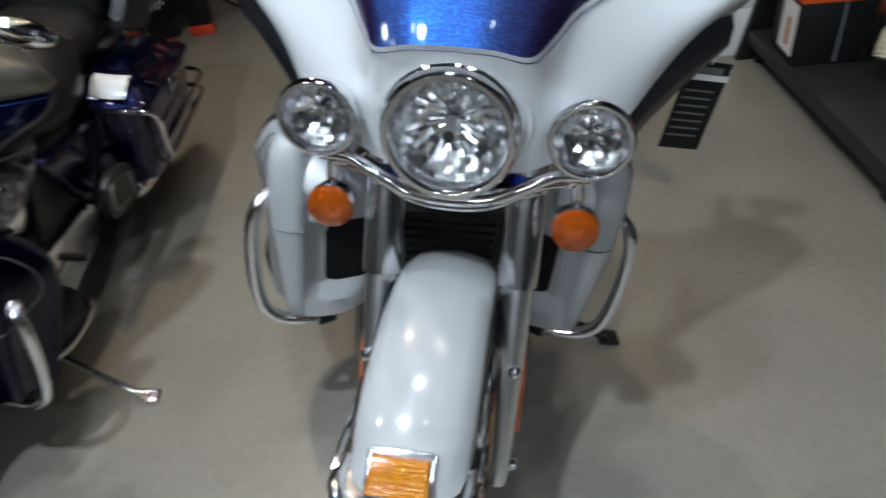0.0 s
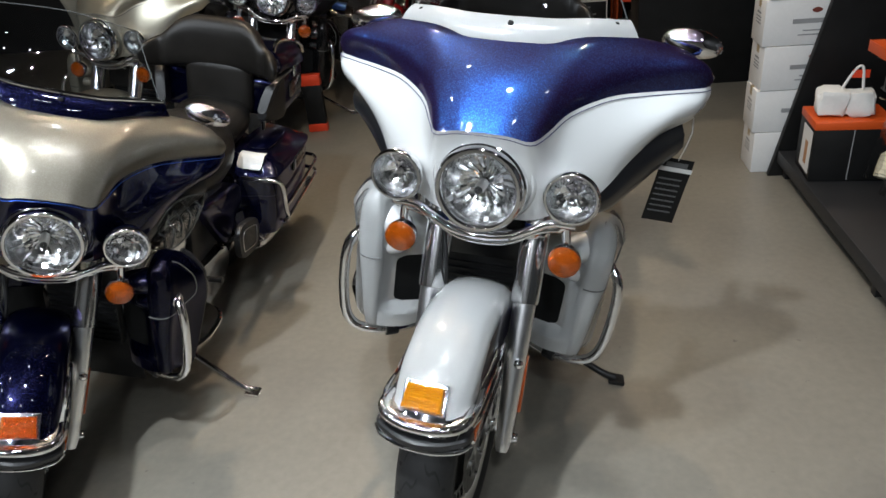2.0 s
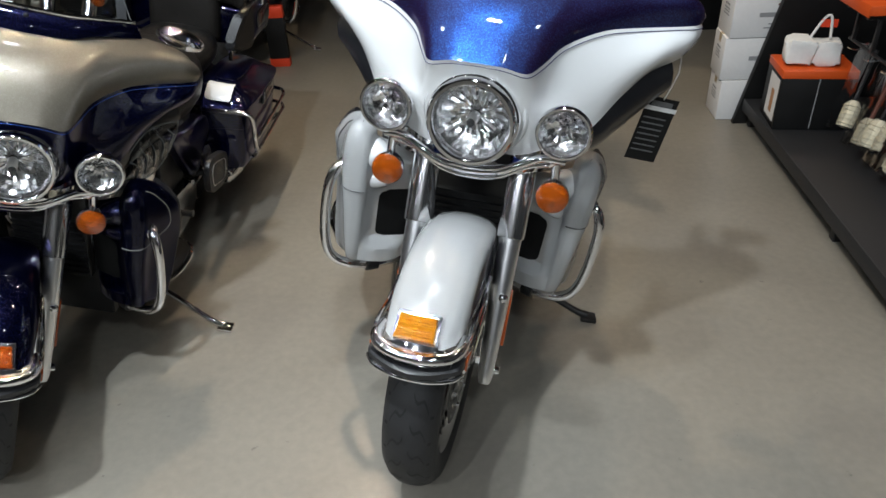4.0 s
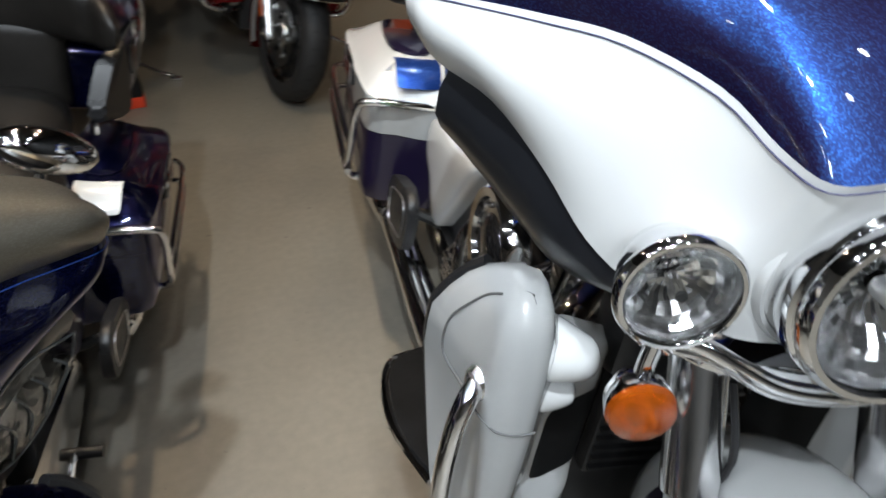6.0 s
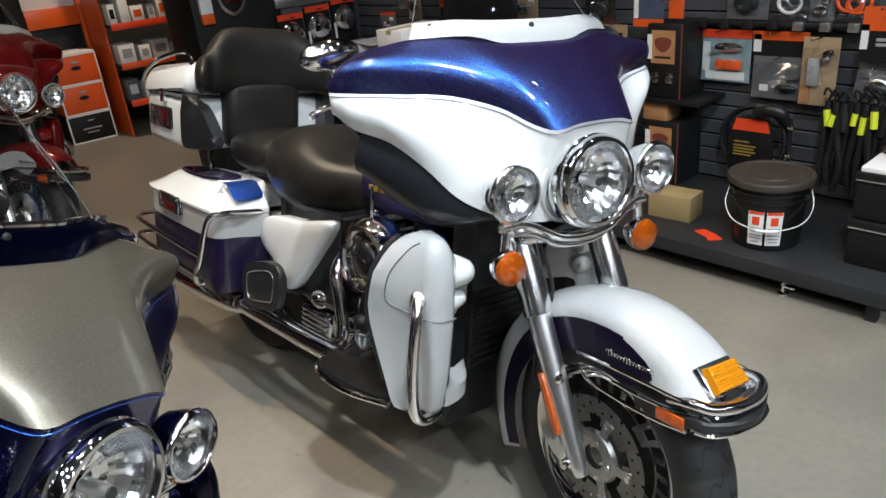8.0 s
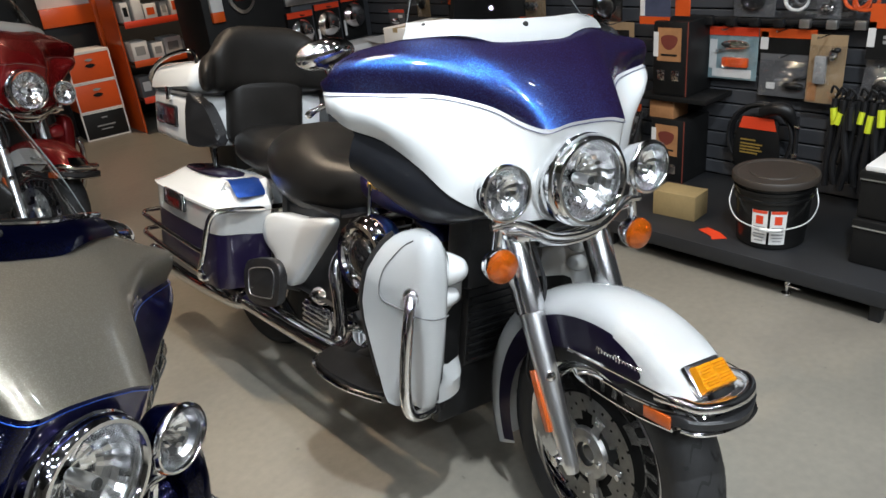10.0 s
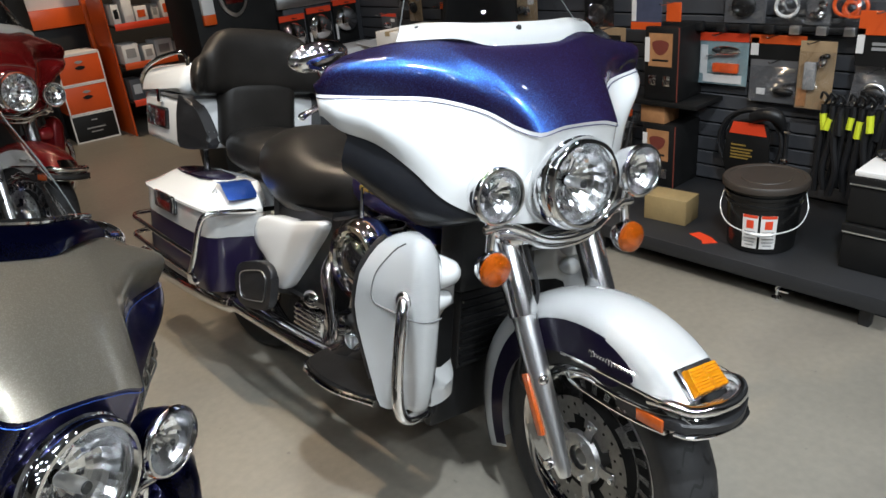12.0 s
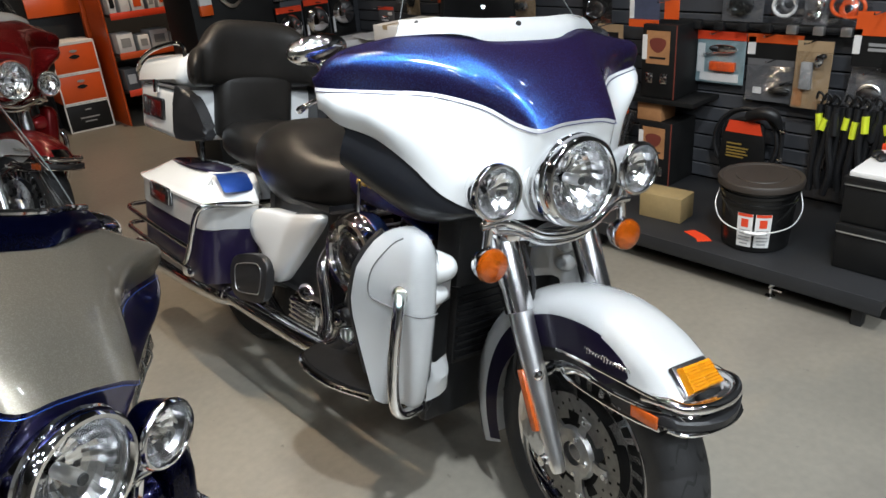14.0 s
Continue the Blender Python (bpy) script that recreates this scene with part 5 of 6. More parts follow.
PAL_WHITE = dict(tank=BLUE, main=WHITE, top=BLUE, band=WHITE, flank=PURPLE, lower=PURPLE, bagband=GREYBAND, pin=mat("dark_blue_pinstripe", (0.03, 0.03, 0.09), 0.35, 0, 0.05),
                 fender_label="pearl white fender", flank_label="dark plum side panel", fairing_label="pearl white batwing fairing", top_label="cobalt blue metallic cowl",
                 band_label="white screen band", tank_label="dark blue fuel tank", trunk_label="pearl white luggage trunk", cover_label="pearl white side cover",
                 bag_label="dark plum saddlebag", shield_label="pearl white leg shield")
PAL_NAVY = dict(main=NAVY, top=SILVER, band=NAVY, flank=NAVY, lower=NAVY, bagband=NAVY, pin=PATCHBLUE, spot=NAVY, bright_stand=True, strip=True, marker=AMBER,
                fender_label="navy blue fender", flank_label="navy side panel", fairing_label="navy blue batwing fairing", top_label="warm silver cowl",
                band_label="navy screen band", tank_label="navy fuel tank", trunk_label="navy luggage trunk", cover_label="navy side cover",
                bag_label="navy saddlebag", shield_label="navy leg shield")
PAL_CREAM = dict(PAL_NAVY, strip=False, main=CREAM, top=CREAM, band=CREAM, flank=BLACKPAINT, lower=BLACKPAINT, bagband=CREAM, spot=None, pin=SEAM, fairing_label="champagne batwing fairing", top_label="champagne cowl", fender_label="champagne fender",
                 flank_label="black side panel", band_label="champagne screen band", tank_label="black fuel tank", trunk_label="champagne luggage trunk", cover_label="champagne side cover", bag_label="black saddlebag", shield_label="champagne leg shield")
PAL_BLACK = dict(PAL_CREAM, main=BLACKPAINT, top=BLACKPAINT, band=BLACKPAINT, flank=BLACKPAINT, lower=BLACKPAINT, bagband=BLACKPAINT, fairing_label="gloss black batwing fairing", top_label="gloss black cowl", fender_label="gloss black fender",
                 band_label="black screen band", trunk_label="gloss black luggage trunk", cover_label="gloss black side cover", shield_label="gloss black leg shield")
PAL_RED = dict(PAL_CREAM, plain=True, main=RED, top=RED, band=WHITE, flank=WHITE, lower=RED, bagband=WHITE, tank=RED, fairing_label="candy red batwing fairing", top_label="candy red cowl", fender_label="candy red fender", flank_label="white side panel",
               band_label="white screen band", tank_label="candy red fuel tank", trunk_label="candy red luggage trunk", cover_label="candy red side cover", bag_label="candy red saddlebag", shield_label="candy red leg shield")

# ---------------------------------------------------------------- structure
ID = Matrix.Identity(4)
tmesh("floor", box(-7, 4.4, -5, 9, -0.12, 0.0), CONCRETE, ID, "sealed beige concrete showroom floor with faint stains", "floor", kind="structure")
tmesh("wall_north", box(-7, 4.4, 7.7, 7.85, 0, 4.2), WALLDARK, ID, "charcoal back wall of the showroom", "wall", kind="structure")
tmesh("wall_west", box(-7.15, -7, -5, 7.85, 0, 4.2), DRYWALL, ID, "plain painted showroom wall", "wall", kind="structure")
tmesh("wall_south", box(-7, 4.4, -5.15, -5, 0, 4.2), DRYWALL, ID, "plain painted showroom wall", "wall", kind="structure")
tmesh("ceiling", box(-7.15, 4.4, -5.15, 7.85, 4.2, 4.35), WALLDARK, ID, "dark painted showroom ceiling", "ceiling", kind="structure")
wall_east = thing("wall_east", ID, "grey slatwall panels hung with goods", "wall", kind="structure")
# The core is near-black to paint the shade between the slats.
part("wall_core", box(2.30, 2.45, -5, 7.7, 0, 4.2), DARK, wall_east, "wall core, near-black for shade in the grooves")
for k in range(22):
    z0 = 0.15 + k * 0.0765
    part("slat", box(2.283, 2.30, 0.3, 6.6, z0, z0 + 0.068, 0.003, None, 1), SLAT, wall_east)

# ---------------------------------------------------------------- motorcycles
tourer("pearl white and cobalt blue touring motorcycle on its side stand", PAL_WHITE, (-0.063, 0.925), -0.21, 11.42, -11.74)
tourer("navy blue and silver touring motorcycle on its side stand", PAL_NAVY, (-1.301, 0.894), 0.37, 11.3, 28.5, 0.93)
tourer("champagne touring motorcycle parked behind the navy one", PAL_CREAM, (-2.2, 3.02), 2, 11, -14)
tourer("red and white touring motorcycle parked at the back", PAL_RED, (-0.54, 4.12), 12, 13, 8)
tourer("black touring motorcycle parked in the back row", PAL_BLACK, (-1.62, 3.98), 4, 11, 8)


# ---------------------------------------------------------------- display platform and its goods
platform = thing("display_platform", ID, "low dark grey steel display platform along the slatwall", "platform", kind="structure")
part("deck", box(1.46, 2.283, 0.73, 3.15, 0.105, 0.145, 0.004), STEEL, platform)
part("front_lip", box(1.452, 1.46, 0.73, 3.15, 0.085, 0.147, 0.002), STEEL, platform)
# Near-black sheet set under the deck to stand in for its shade.
part("deck_shade", box(1.60, 1.63, 0.73, 3.15, 0.0, 0.105), DARK, platform, "near-black sheet as shade under the deck")
for y in (0.815, 2.0, 3.13):
    part("leg", box(1.49, 1.53, y - 0.02, y + 0.02, 0.0, 0.105, 0.003), STEEL, platform)
part("levelling_foot", lathe([(0.001, 0.0), (0.018, 0.002), (0.02, 0.012), (0.006, 0.02), (0.006, 0.05)], 12), CHROME, platform, "chrome levelling foot", Matrix.Translation((1.50, 1.145, 0.0)) @ Matrix.Rotation(radians(90), 4, "X"))
part("foot_lever", tube([(1.50, 1.15, 0.045), (1.49, 1.13, 0.075), (1.475, 1.105, 0.098)], [0.006, 0.010, 0.016], 8, 3), DULLCHROME, platform, "bright foot lever")
part("foot_bracket", box(1.50, 1.58, 1.10, 1.14, 0.035, 0.045, 0.003), CHROME, platform, "chrome foot bracket", Matrix.Translation((0, 0, 0.0)))


def bars(parent, mtl, rows, at, name="print_bar"):
    """Printing too small to read: plain bars (x, z, width, height) on a face that looks along -y."""
    for x, z, w, hh in rows:
        part(name, box(x - w / 2, x + w / 2, -0.0012, 0.0, z - hh / 2, z + hh / 2), mtl, parent, "", at)


FACE_W = Matrix.Rotation(radians(-90), 4, "Z")


def facing(x, y, z, turn=0):
    """A pose whose local -y looks along -x, turned by some degrees."""
    return Matrix.Translation((x, y, z)) @ Matrix.Rotation(radians(-90 + turn), 4, "Z")


def bucket(x, y, z):
    b = thing("bucket", Matrix.Translation((x, y, z)) @ Matrix.Rotation(radians(-66), 4, "Z"), "black plastic pail with brown lid and two labels", "bucket")
    up = Matrix.Rotation(radians(90), 4, "X")
    part("shell", lathe([(0.001, 0.0), (0.128, 0.0), (0.134, 0.006), (0.146, 0.20), (0.154, 0.205), (0.154, 0.215), (0.148, 0.218), (0.149, 0.235), (0.157, 0.24), (0.157, 0.252), (0.150, 0.255), (0.152, 0.28)], 48), BLACKPLAST, b, "", up)
    part("lid", lathe([(0.168, 0.272), (0.170, 0.292), (0.165, 0.300), (0.150, 0.300), (0.145, 0.296), (0.001, 0.296)], 48), LIDBROWN, b, "brown plastic lid", up)
    part("lid_disc", lathe([(0.10, 0.2965), (0.098, 0.3), (0.001, 0.3)], 40), LIDBROWN, b, "", up)
    part("handle", tube([(-0.157, 0.0, 0.235), (-0.166, -0.05, 0.17), (-0.12, -0.13, 0.125), (0, -0.168, 0.105), (0.12, -0.13, 0.125), (0.166, -0.05, 0.17), (0.157, 0.0, 0.235)], 0.0028, 8, 6), WIRE, b, "pale wire handle")
    part("handle_grip", tube([(-0.04, -0.166, 0.106), (0, -0.170, 0.104), (0.04, -0.166, 0.106)], 0.008, 10, 3), WIRE, b, "white plastic grip")
    for a0, lab in ((-0.52, "white and red warning label"), (-0.02, "white and orange printed label")):
        bm = bmesh.new()
        rows = []
        for i in range(6):
            zz = 0.028 + 0.15 * i / 5
            rr = 0.135 + 0.012 * zz / 0.2 + 0.0012
            rows.append([Vector((rr * math.sin(a0 + 0.43 * q / 6), -rr * math.cos(a0 + 0.43 * q / 6), zz)) for q in range(7)])
        grid(bm, rows)
        la = part("label", bm, WHITECARD, b, lab)
        for k, (z0, z1, mtl, w) in enumerate(((0.165, 0.178, REDORANGE if a0 < 0 else ORANGE, 1.0), (0.118, 0.155, REDORANGE if a0 < 0 else PRINTBAR, 0.5), (0.100, 0.106, PRINTBAR, 0.8), (0.085, 0.091, PRINTBAR, 0.7), (0.07, 0.076, PRINTBAR, 0.8), (0.055, 0.061, PRINTBAR, 0.75), (0.04, 0.046, PRINTBAR, 0.6))):
            bm = bmesh.new()
            rows = []
            for zz in (z0, z1):
                rr = 0.135 + 0.012 * zz / 0.2 + 0.002
                rows.append([Vector((rr * math.sin(a0 + 0.215 + (q / 4 - 0.5) * 0.40 * w), -rr * math.cos(a0 + 0.215 + (q / 4 - 0.5) * 0.40 * w), zz)) for q in range(5)])
            grid(bm, rows)
            part("print_bar", bm, mtl, la)
    return b


bucket(1.68, 1.315, 0.145)


def carton(name, label, x0, x1, y0, y1, z0, h, mtl, turn=0, tape=True, cat="box", lidm=None, edge=None, group=""):
    """A closed card box with a lid line, tape and slightly soft edges."""
    cx, cy = (x0 + x1) / 2, (y0 + y1) / 2
    w, d = (x1 - x0) / 2, (y1 - y0) / 2
    b = thing(name, Matrix.Translation((cx, cy, z0)) @ Matrix.Rotation(radians(turn), 4, "Z"), label, cat, group)
    part("body", box(-w, w, -d, d, 0, h, 0.004), mtl, b)
    if tape:
        part("tape", box(-w - 0.0012, w + 0.0012, -0.02, 0.02, h * 0.8, h + 0.0012), CARDTAPE, b, "strip of parcel tape")
        part("flap_gap", box(-w * 0.99, w * 0.99, -0.0015, 0.0015, h - 0.001, h + 0.0018), SEAM, b)
    if lidm:
        part("top_panel", box(-w - 0.002, w + 0.002, -d - 0.002, d + 0.002, h - 0.035, h + 0.002, 0.003), lidm, b, "orange top panel")
    if edge:
        for sx in (-1, 1):
            part("edge_strip", box(sx * w - 0.006, sx * w + 0.006, -d - 0.0025, -d + 0.004, 0, h, 0.001, None, 1), edge, b)
        for zz in (0.006, h - 0.006):
            part("edge_strip", box(-w, w, -d - 0.0025, -d + 0.004, zz - 0.006, zz + 0.006, 0.001, None, 1), edge, b)
    return b


carton("cardboard_box", "small plain brown cardboard box on the platform", 1.64, 1.77, 1.655, 1.865, 0.145, 0.120, CARD, 4, False)
tag = tmesh("price_tag", slab([(-0.068, -0.026), (-0.01, -0.034), (0.062, -0.022), (0.066, 0.026), (-0.02, 0.020), (-0.05, 0.034)], "z", 0.0, 0.003, 0.0), REDORANGE, Matrix.Translation((1.575, 1.52, 0.146)) @ Matrix.Rotation(radians(62), 4, "Z"), "orange card tag lying on the platform", "tag")
tmesh("paper_scrap", slab(rounded([(-0.015, -0.008), (0.016, -0.006), (0.014, 0.009), (-0.013, 0.007)], 2), "z", 0.0, 0.004, 0.0), WHITECARD, Matrix.Translation((1.86, 1.25, 0.146)), "small white paper scrap on the platform", "paper")

# black storage crates at the platform end
for k, (z, dx) in enumerate(((0.146, 0.0), (0.335, 0.01))):
    c = thing("storage_box", Matrix.Translation((1.80 + dx, 0.86, z)), "black storage box stacked on the platform", "box", "black storage boxes")
    part("body", box(-0.17, 0.17, -0.12, 0.12, 0, 0.155, 0.008), BLACKCARD, c)
    part("lid", box(-0.175, 0.175, -0.125, 0.125, 0.157, 0.186, 0.005), BLACKCARD, c, "black lid")
    part("lid_rim", box(-0.178, -0.174, -0.12, 0.12, 0.153, 0.158), DULLCHROME, c, "thin bright rim")
tray = thing("parts_tray", Matrix.Translation((1.80, 0.86, 0.522)), "white card tray with red edge and small parts", "tray")
part("base", box(-0.16, 0.16, -0.11, 0.11, 0.0, 0.02, 0.003), WHITECARD, tray)
part("edge", box(0.155, 0.165, -0.11, 0.11, 0.0, 0.045, 0.002), REDORANGE, tray, "red card edge")
for dx, dy in ((0.02, 0.06), (0.07, 0.02), (0.05, 0.09)):
    part("loose_part", ball((dx, dy, 0.033), (0.035, 0.022, 0.014), 10), BLACKMETAL, tray, "small dark part")

# orange and black carton with a fabric pack on it
oc = carton("product_carton", "black product carton with orange top on the platform", 1.475, 1.80, 2.74, 2.98, 0.146, 0.285, BLACKCARD, -4, False, lidm=ORANGE)
part("picture_panel", box(-0.164, -0.1635, -0.10, 0.05, 0.03, 0.235), WHITECARD, oc, "white printed side")
part("picture_figure", box(-0.1655, -0.1640, -0.05, -0.01, 0.06, 0.17), TAN, oc, "tan printed patch")
part("edge_line", box(0.0, 0.004, -0.1225, -0.1205, 0.01, 0.25), PRINTBAR, oc)
pk = thing("fabric_pack", Matrix.Translation((1.60, 2.84, 0.436)) @ Matrix.Rotation(radians(-10), 4, "Z"), "white folded fabric pack in clear wrap", "pack")
for dx, rr in ((-0.05, (0.066, 0.055, 0.062)), (0.065, (0.060, 0.05, 0.058))):
    bm = bmesh.new()
    bmesh.ops.create_icosphere(bm, subdivisions=3, radius=1)
    for v in bm.verts:
        d = 1 + 0.20 * noise.noise(v.co * 1.7 + Vector((dx * 40, 0, 0))) + 0.07 * noise.noise(v.co * 4.5)
        v.co = Vector((dx + math.copysign(abs(v.co.x) ** 0.42, v.co.x) * rr[0] * d, math.copysign(abs(v.co.y) ** 0.42, v.co.y) * rr[1] * d, rr[2] + math.copysign(abs(v.co.z) ** 0.42, v.co.z) * rr[2] * d))
    part("folded_cloth", bm, CLOTH, pk)
part("header_strap", tube([(-0.02, 0.0, 0.11), (0.03, 0.02, 0.20), (0.06, 0.02, 0.21), (0.07, 0.0, 0.12)], 0.006, 8, 4), WHITECARD, pk, "white carry strap")
part("header_card", box(0.02, 0.09, 0.015, 0.02, 0.165, 0.20), REDORANGE, pk, "orange header card")

# brushes hanging in clear bags
for k, (y, dz) in enumerate(((2.48, 0.0), (2.36, -0.03), (2.26, 0.01), (2.15, -0.02), (2.04, 0.0))):
    br = thing("wheel_brush", Matrix.Translation((1.66 + 0.02 * (k % 2), y, 0.27 + dz)) @ Matrix.Rotation(radians(-20 + 6 * k), 4, "X") @ Matrix.Rotation(radians(18), 4, "Y"), "cream bristle brush hanging in a clear bag", "brush", "hanging brushes")
    part("bristles", lathe([(0.012, 0.0), (0.033, 0.006), (0.036, 0.05), (0.034, 0.10), (0.018, 0.12)], 18), BRISTLE, br, "", Matrix.Rotation(radians(90), 4, "X"))
    part("stem", tube([(0, 0, 0.11), (0, 0, 0.34)], 0.009, 8, 1), WOODRED if k % 2 else BLACKMETAL, br, "handle")
    bm = bmesh.new()
    grid(bm, [[Vector((-0.045 - 0.008 * noise.noise(Vector((i * 0.8, q * 0.8, k * 3.7))), -0.065 + 0.13 * q / 9, -0.01 + 0.37 * i / 13)) for q in range(10)] for i in range(14)])
    part("clear_bag", bm, CLEARBAG, br, "clear plastic bag").visible_shadow = False
    for q in range(5):
        part("band", lathe([(0.034, 0.0), (0.038, 0.004), (0.034, 0.008)], 14), BRISTLE, br, "", Matrix.Translation((0, 0, 0.015 + q * 0.019)) @ Matrix.Rotation(radians(90), 4, "X"))
shelf = thing("display_shelf", Matrix.Translation((1.60, 2.0, 0.80)), "orange display shelf on a black wall bracket with hanging rail", "shelf")
part("board", box(0.0, 0.27, 0.40, 0.68, -0.028, 0.01, 0.003), ORANGE, shelf, "orange shelf board")
part("front_edge", box(-0.005, 0.0, 0.398, 0.682, -0.034, 0.012, 0.001), ORANGE, shelf)
for y in (0.44, 0.62):
    part("bracket", box(0.02, 0.683, y, y + 0.02, -0.055, -0.028, 0.002), BLACKMETAL, shelf, "black wall bracket")
    part("drop_arm", box(0.065, 0.08, y, y + 0.015, -0.19, -0.05, 0.001), BLACKMETAL, shelf, "black drop arm")
part("hanging_rail", tube([(0.072, 0.02, -0.19), (0.072, 0.66, -0.19)], 0.007, 8, 1), BLACKMETAL, shelf, "black hanging rail")
for q in range(4):
    part("hook", tube([(0.072, 0.06 + q * 0.15, -0.19), (0.03, 0.06 + q * 0.15, -0.195), (0.0, 0.06 + q * 0.15, -0.18)], 0.004, 6, 2), CHROME, shelf, "chrome hook")

# end panel and white cartons
panel = thing("end_panel", ID, "black rack end panel with slanted front edge", "rack panel", kind="structure")
part("board", slab([(1.42, 0.0), (2.283, 0.0), (2.283, 2.2), (1.89, 2.2)], "y", 3.16, 3.195, 0.003), BLACKCARD, panel)
for k in range(5):
    dx, tw = ((0.0, 0), (0.012, -1.5), (0.004, 1), (0.016, -1), (0.006, 1.5))[k]
    wb = carton("white_carton", "white shipping carton in a stack beside the rack", 1.345 - dx, 1.705 - dx, 3.215, 3.425, 0.001 + k * 0.222, 0.219 if k < 4 else 0.11, WHITECARD, tw, True, group="stacked white cartons")
    if k < 4:
        part("logo_patch", slab(rounded([(0.03, 0.165), (0.055, 0.178), (0.08, 0.165), (0.055, 0.152)], 3), "y", -0.1065, -0.1052, 0.0), REDBROWN, wb, "small dark red emblem")
        bars(wb, PRINTBAR, [(0.03, 0.115, 0.16, 0.022), (0.06, 0.07, 0.12, 0.006), (0.05, 0.05, 0.14, 0.006)], Matrix.Translation((0, -0.1055, 0)))
        bars(wb, PRINTBAR, [(0.0, 0.15, 0.07, 0.01), (0.0, 0.13, 0.09, 0.006), (0.0, 0.115, 0.08, 0.006), (0.0, 0.10, 0.085, 0.006)], Matrix.Translation((-0.1805, 0.0, 0)) @ Matrix.Rotation(radians(-90), 4, "Z"))


# ---------------------------------------------------------------- goods on the slatwall
def pack(label, y, z, w, h, back, header=None, items=(), clear=True, proud=0.0, cat="blister pack", barm=None, tilt=0.0):
    """A carded product on a hook: y, z are its top left as seen from the room."""
    p = thing("product_pack", facing(2.24 - proud, y - w / 2, z - h) @ Matrix.Rotation(radians(tilt), 4, "Y"), label, cat, "carded goods on the slatwall")
    if back:
        part("card", box(-w / 2, w / 2, 0.0, 0.004, 0, h, 0.001, None, 1), back, p)
    if header:
        part("header", box(-w / 2, w / 2, -0.003, 0.0, h * 0.84, h, 0.0), header, p, "coloured header")
    for shape, mtl, x, zz, rx, rz in items:
        if shape == "ball":
            part("item", ball((x, -0.016, zz), (rx, 0.016, rz), 14), mtl, p)
        elif shape == "box":
            part("item", box(x - rx, x + rx, -0.022, 0.0, zz - rz, zz + rz, 0.004), mtl, p)
        elif shape == "bar":
            part("print_bar", box(x - rx, x + rx, -0.0045, 0.0, zz - rz, zz + rz), mtl, p)
        elif shape == "ring":
            part("item", tube([(x + rx * math.cos(a), -0.014, zz + rz * math.sin(a)) for a in [2 * math.pi * q / 12 for q in range(13)]], 0.008, 8, 3), mtl, p)
        elif shape == "rod":
            part("item", tube([(x - rx, -0.012, zz - rz), (x + rx, -0.012, zz + rz)], 0.008, 8, 1), mtl, p)
    if clear:
        bm = bmesh.new()
        rows = []
        for i in range(15):
            rows.append([Vector((-w / 2 + w * q / 14, -0.005 - 0.028 * math.sin(math.pi * i / 14) * math.sin(math.pi * q / 14) * (1 + 0.8 * noise.noise(Vector((q * 0.9, i * 0.9, y * 9))) + 0.7 * noise.noise(Vector((q * 2.1, i * 2.1, y * 7)))), h * 0.85 * i / 14)) for q in range(15)])
        grid(bm, rows)
        o = part("clear_bag", bm, CLEARBAG, p, "clear plastic bag")
        o.visible_shadow = False
    part("hook", tube([(0, 0.05 + proud, h + 0.004), (0, -0.10, h + 0.002), (0, -0.115, h + 0.012)], 0.003, 6, 2), CHROME, p, "chrome hook")
    return p


rail = thing("hook_rail", ID, "black slatwall hook rail with chrome hooks", "rail")
part("bar", box(2.215, 2.283, 1.20, 1.99, 0.935, 0.955, 0.003), BLACKMETAL, rail)
for k in range(7):
    part("tab", box(2.19, 2.216, 1.23 + k * 0.115, 1.275 + k * 0.115, 0.925, 0.962, 0.002), DULLCHROME if k < 3 else BLACKMETAL, rail)
pack("clear bag with chrome lever and orange part on pale card", 1.955, 0.912, 0.25, 0.25, TEAL, REDORANGE, [("ball", CHROME, 0.02, 0.17, 0.075, 0.022), ("rod", CHROME, -0.01, 0.155, 0.07, 0.018), ("box", ORANGE, 0.02, 0.085, 0.065, 0.022), ("bar", WHITECARD, -0.10, 0.12, 0.018, 0.07), ("bar", WHITECARD, 0.0, 0.03, 0.10, 0.02)])
pack("clear bag with black part under an orange header", 1.70, 0.912, 0.26, 0.115, BLACKCARD, ORANGE, [("bar", WHITECARD, -0.105, 0.06, 0.018, 0.04), ("bar", ORANGE, 0.0, 0.095, 0.128, 0.02)], False)
pack("large clear bag with small dark fittings", 1.69, 0.80, 0.28, 0.20, GREYCARD, None, [("ball", BLACKMETAL, 0.03, 0.06, 0.05, 0.015), ("bar", WHITECARD, -0.08, 0.05, 0.02, 0.015), ("rod", CHROME, 0.06, 0.1, 0.03, 0.01)])
pack("tan card with chrome fitting in clear blister", 1.45, 0.90, 0.155, 0.30, WOODTAN, None, [("box", PRINTBAR, -0.02, 0.15, 0.025, 0.06), ("ball", CHROME, 0.03, 0.22, 0.02, 0.03), ("ball", BLACKMETAL, 0.045, 0.24, 0.015, 0.012), ("bar", TAN, -0.05, 0.05, 0.02, 0.04)], True, 0.04)
pack("clear bag with round black cover", 1.84, 1.12, 0.20, 0.16, GREYCARD, None, [("ball", BLACKMETAL, 0.0, 0.08, 0.06, 0.05)])
pack("clear bag with frosted tubing", 1.63, 1.12, 0.18, 0.16, None, None, [("ring", WHITECARD, 0.0, 0.08, 0.05, 0.045), ("ring", GREYCARD, 0.02, 0.09, 0.03, 0.03)])
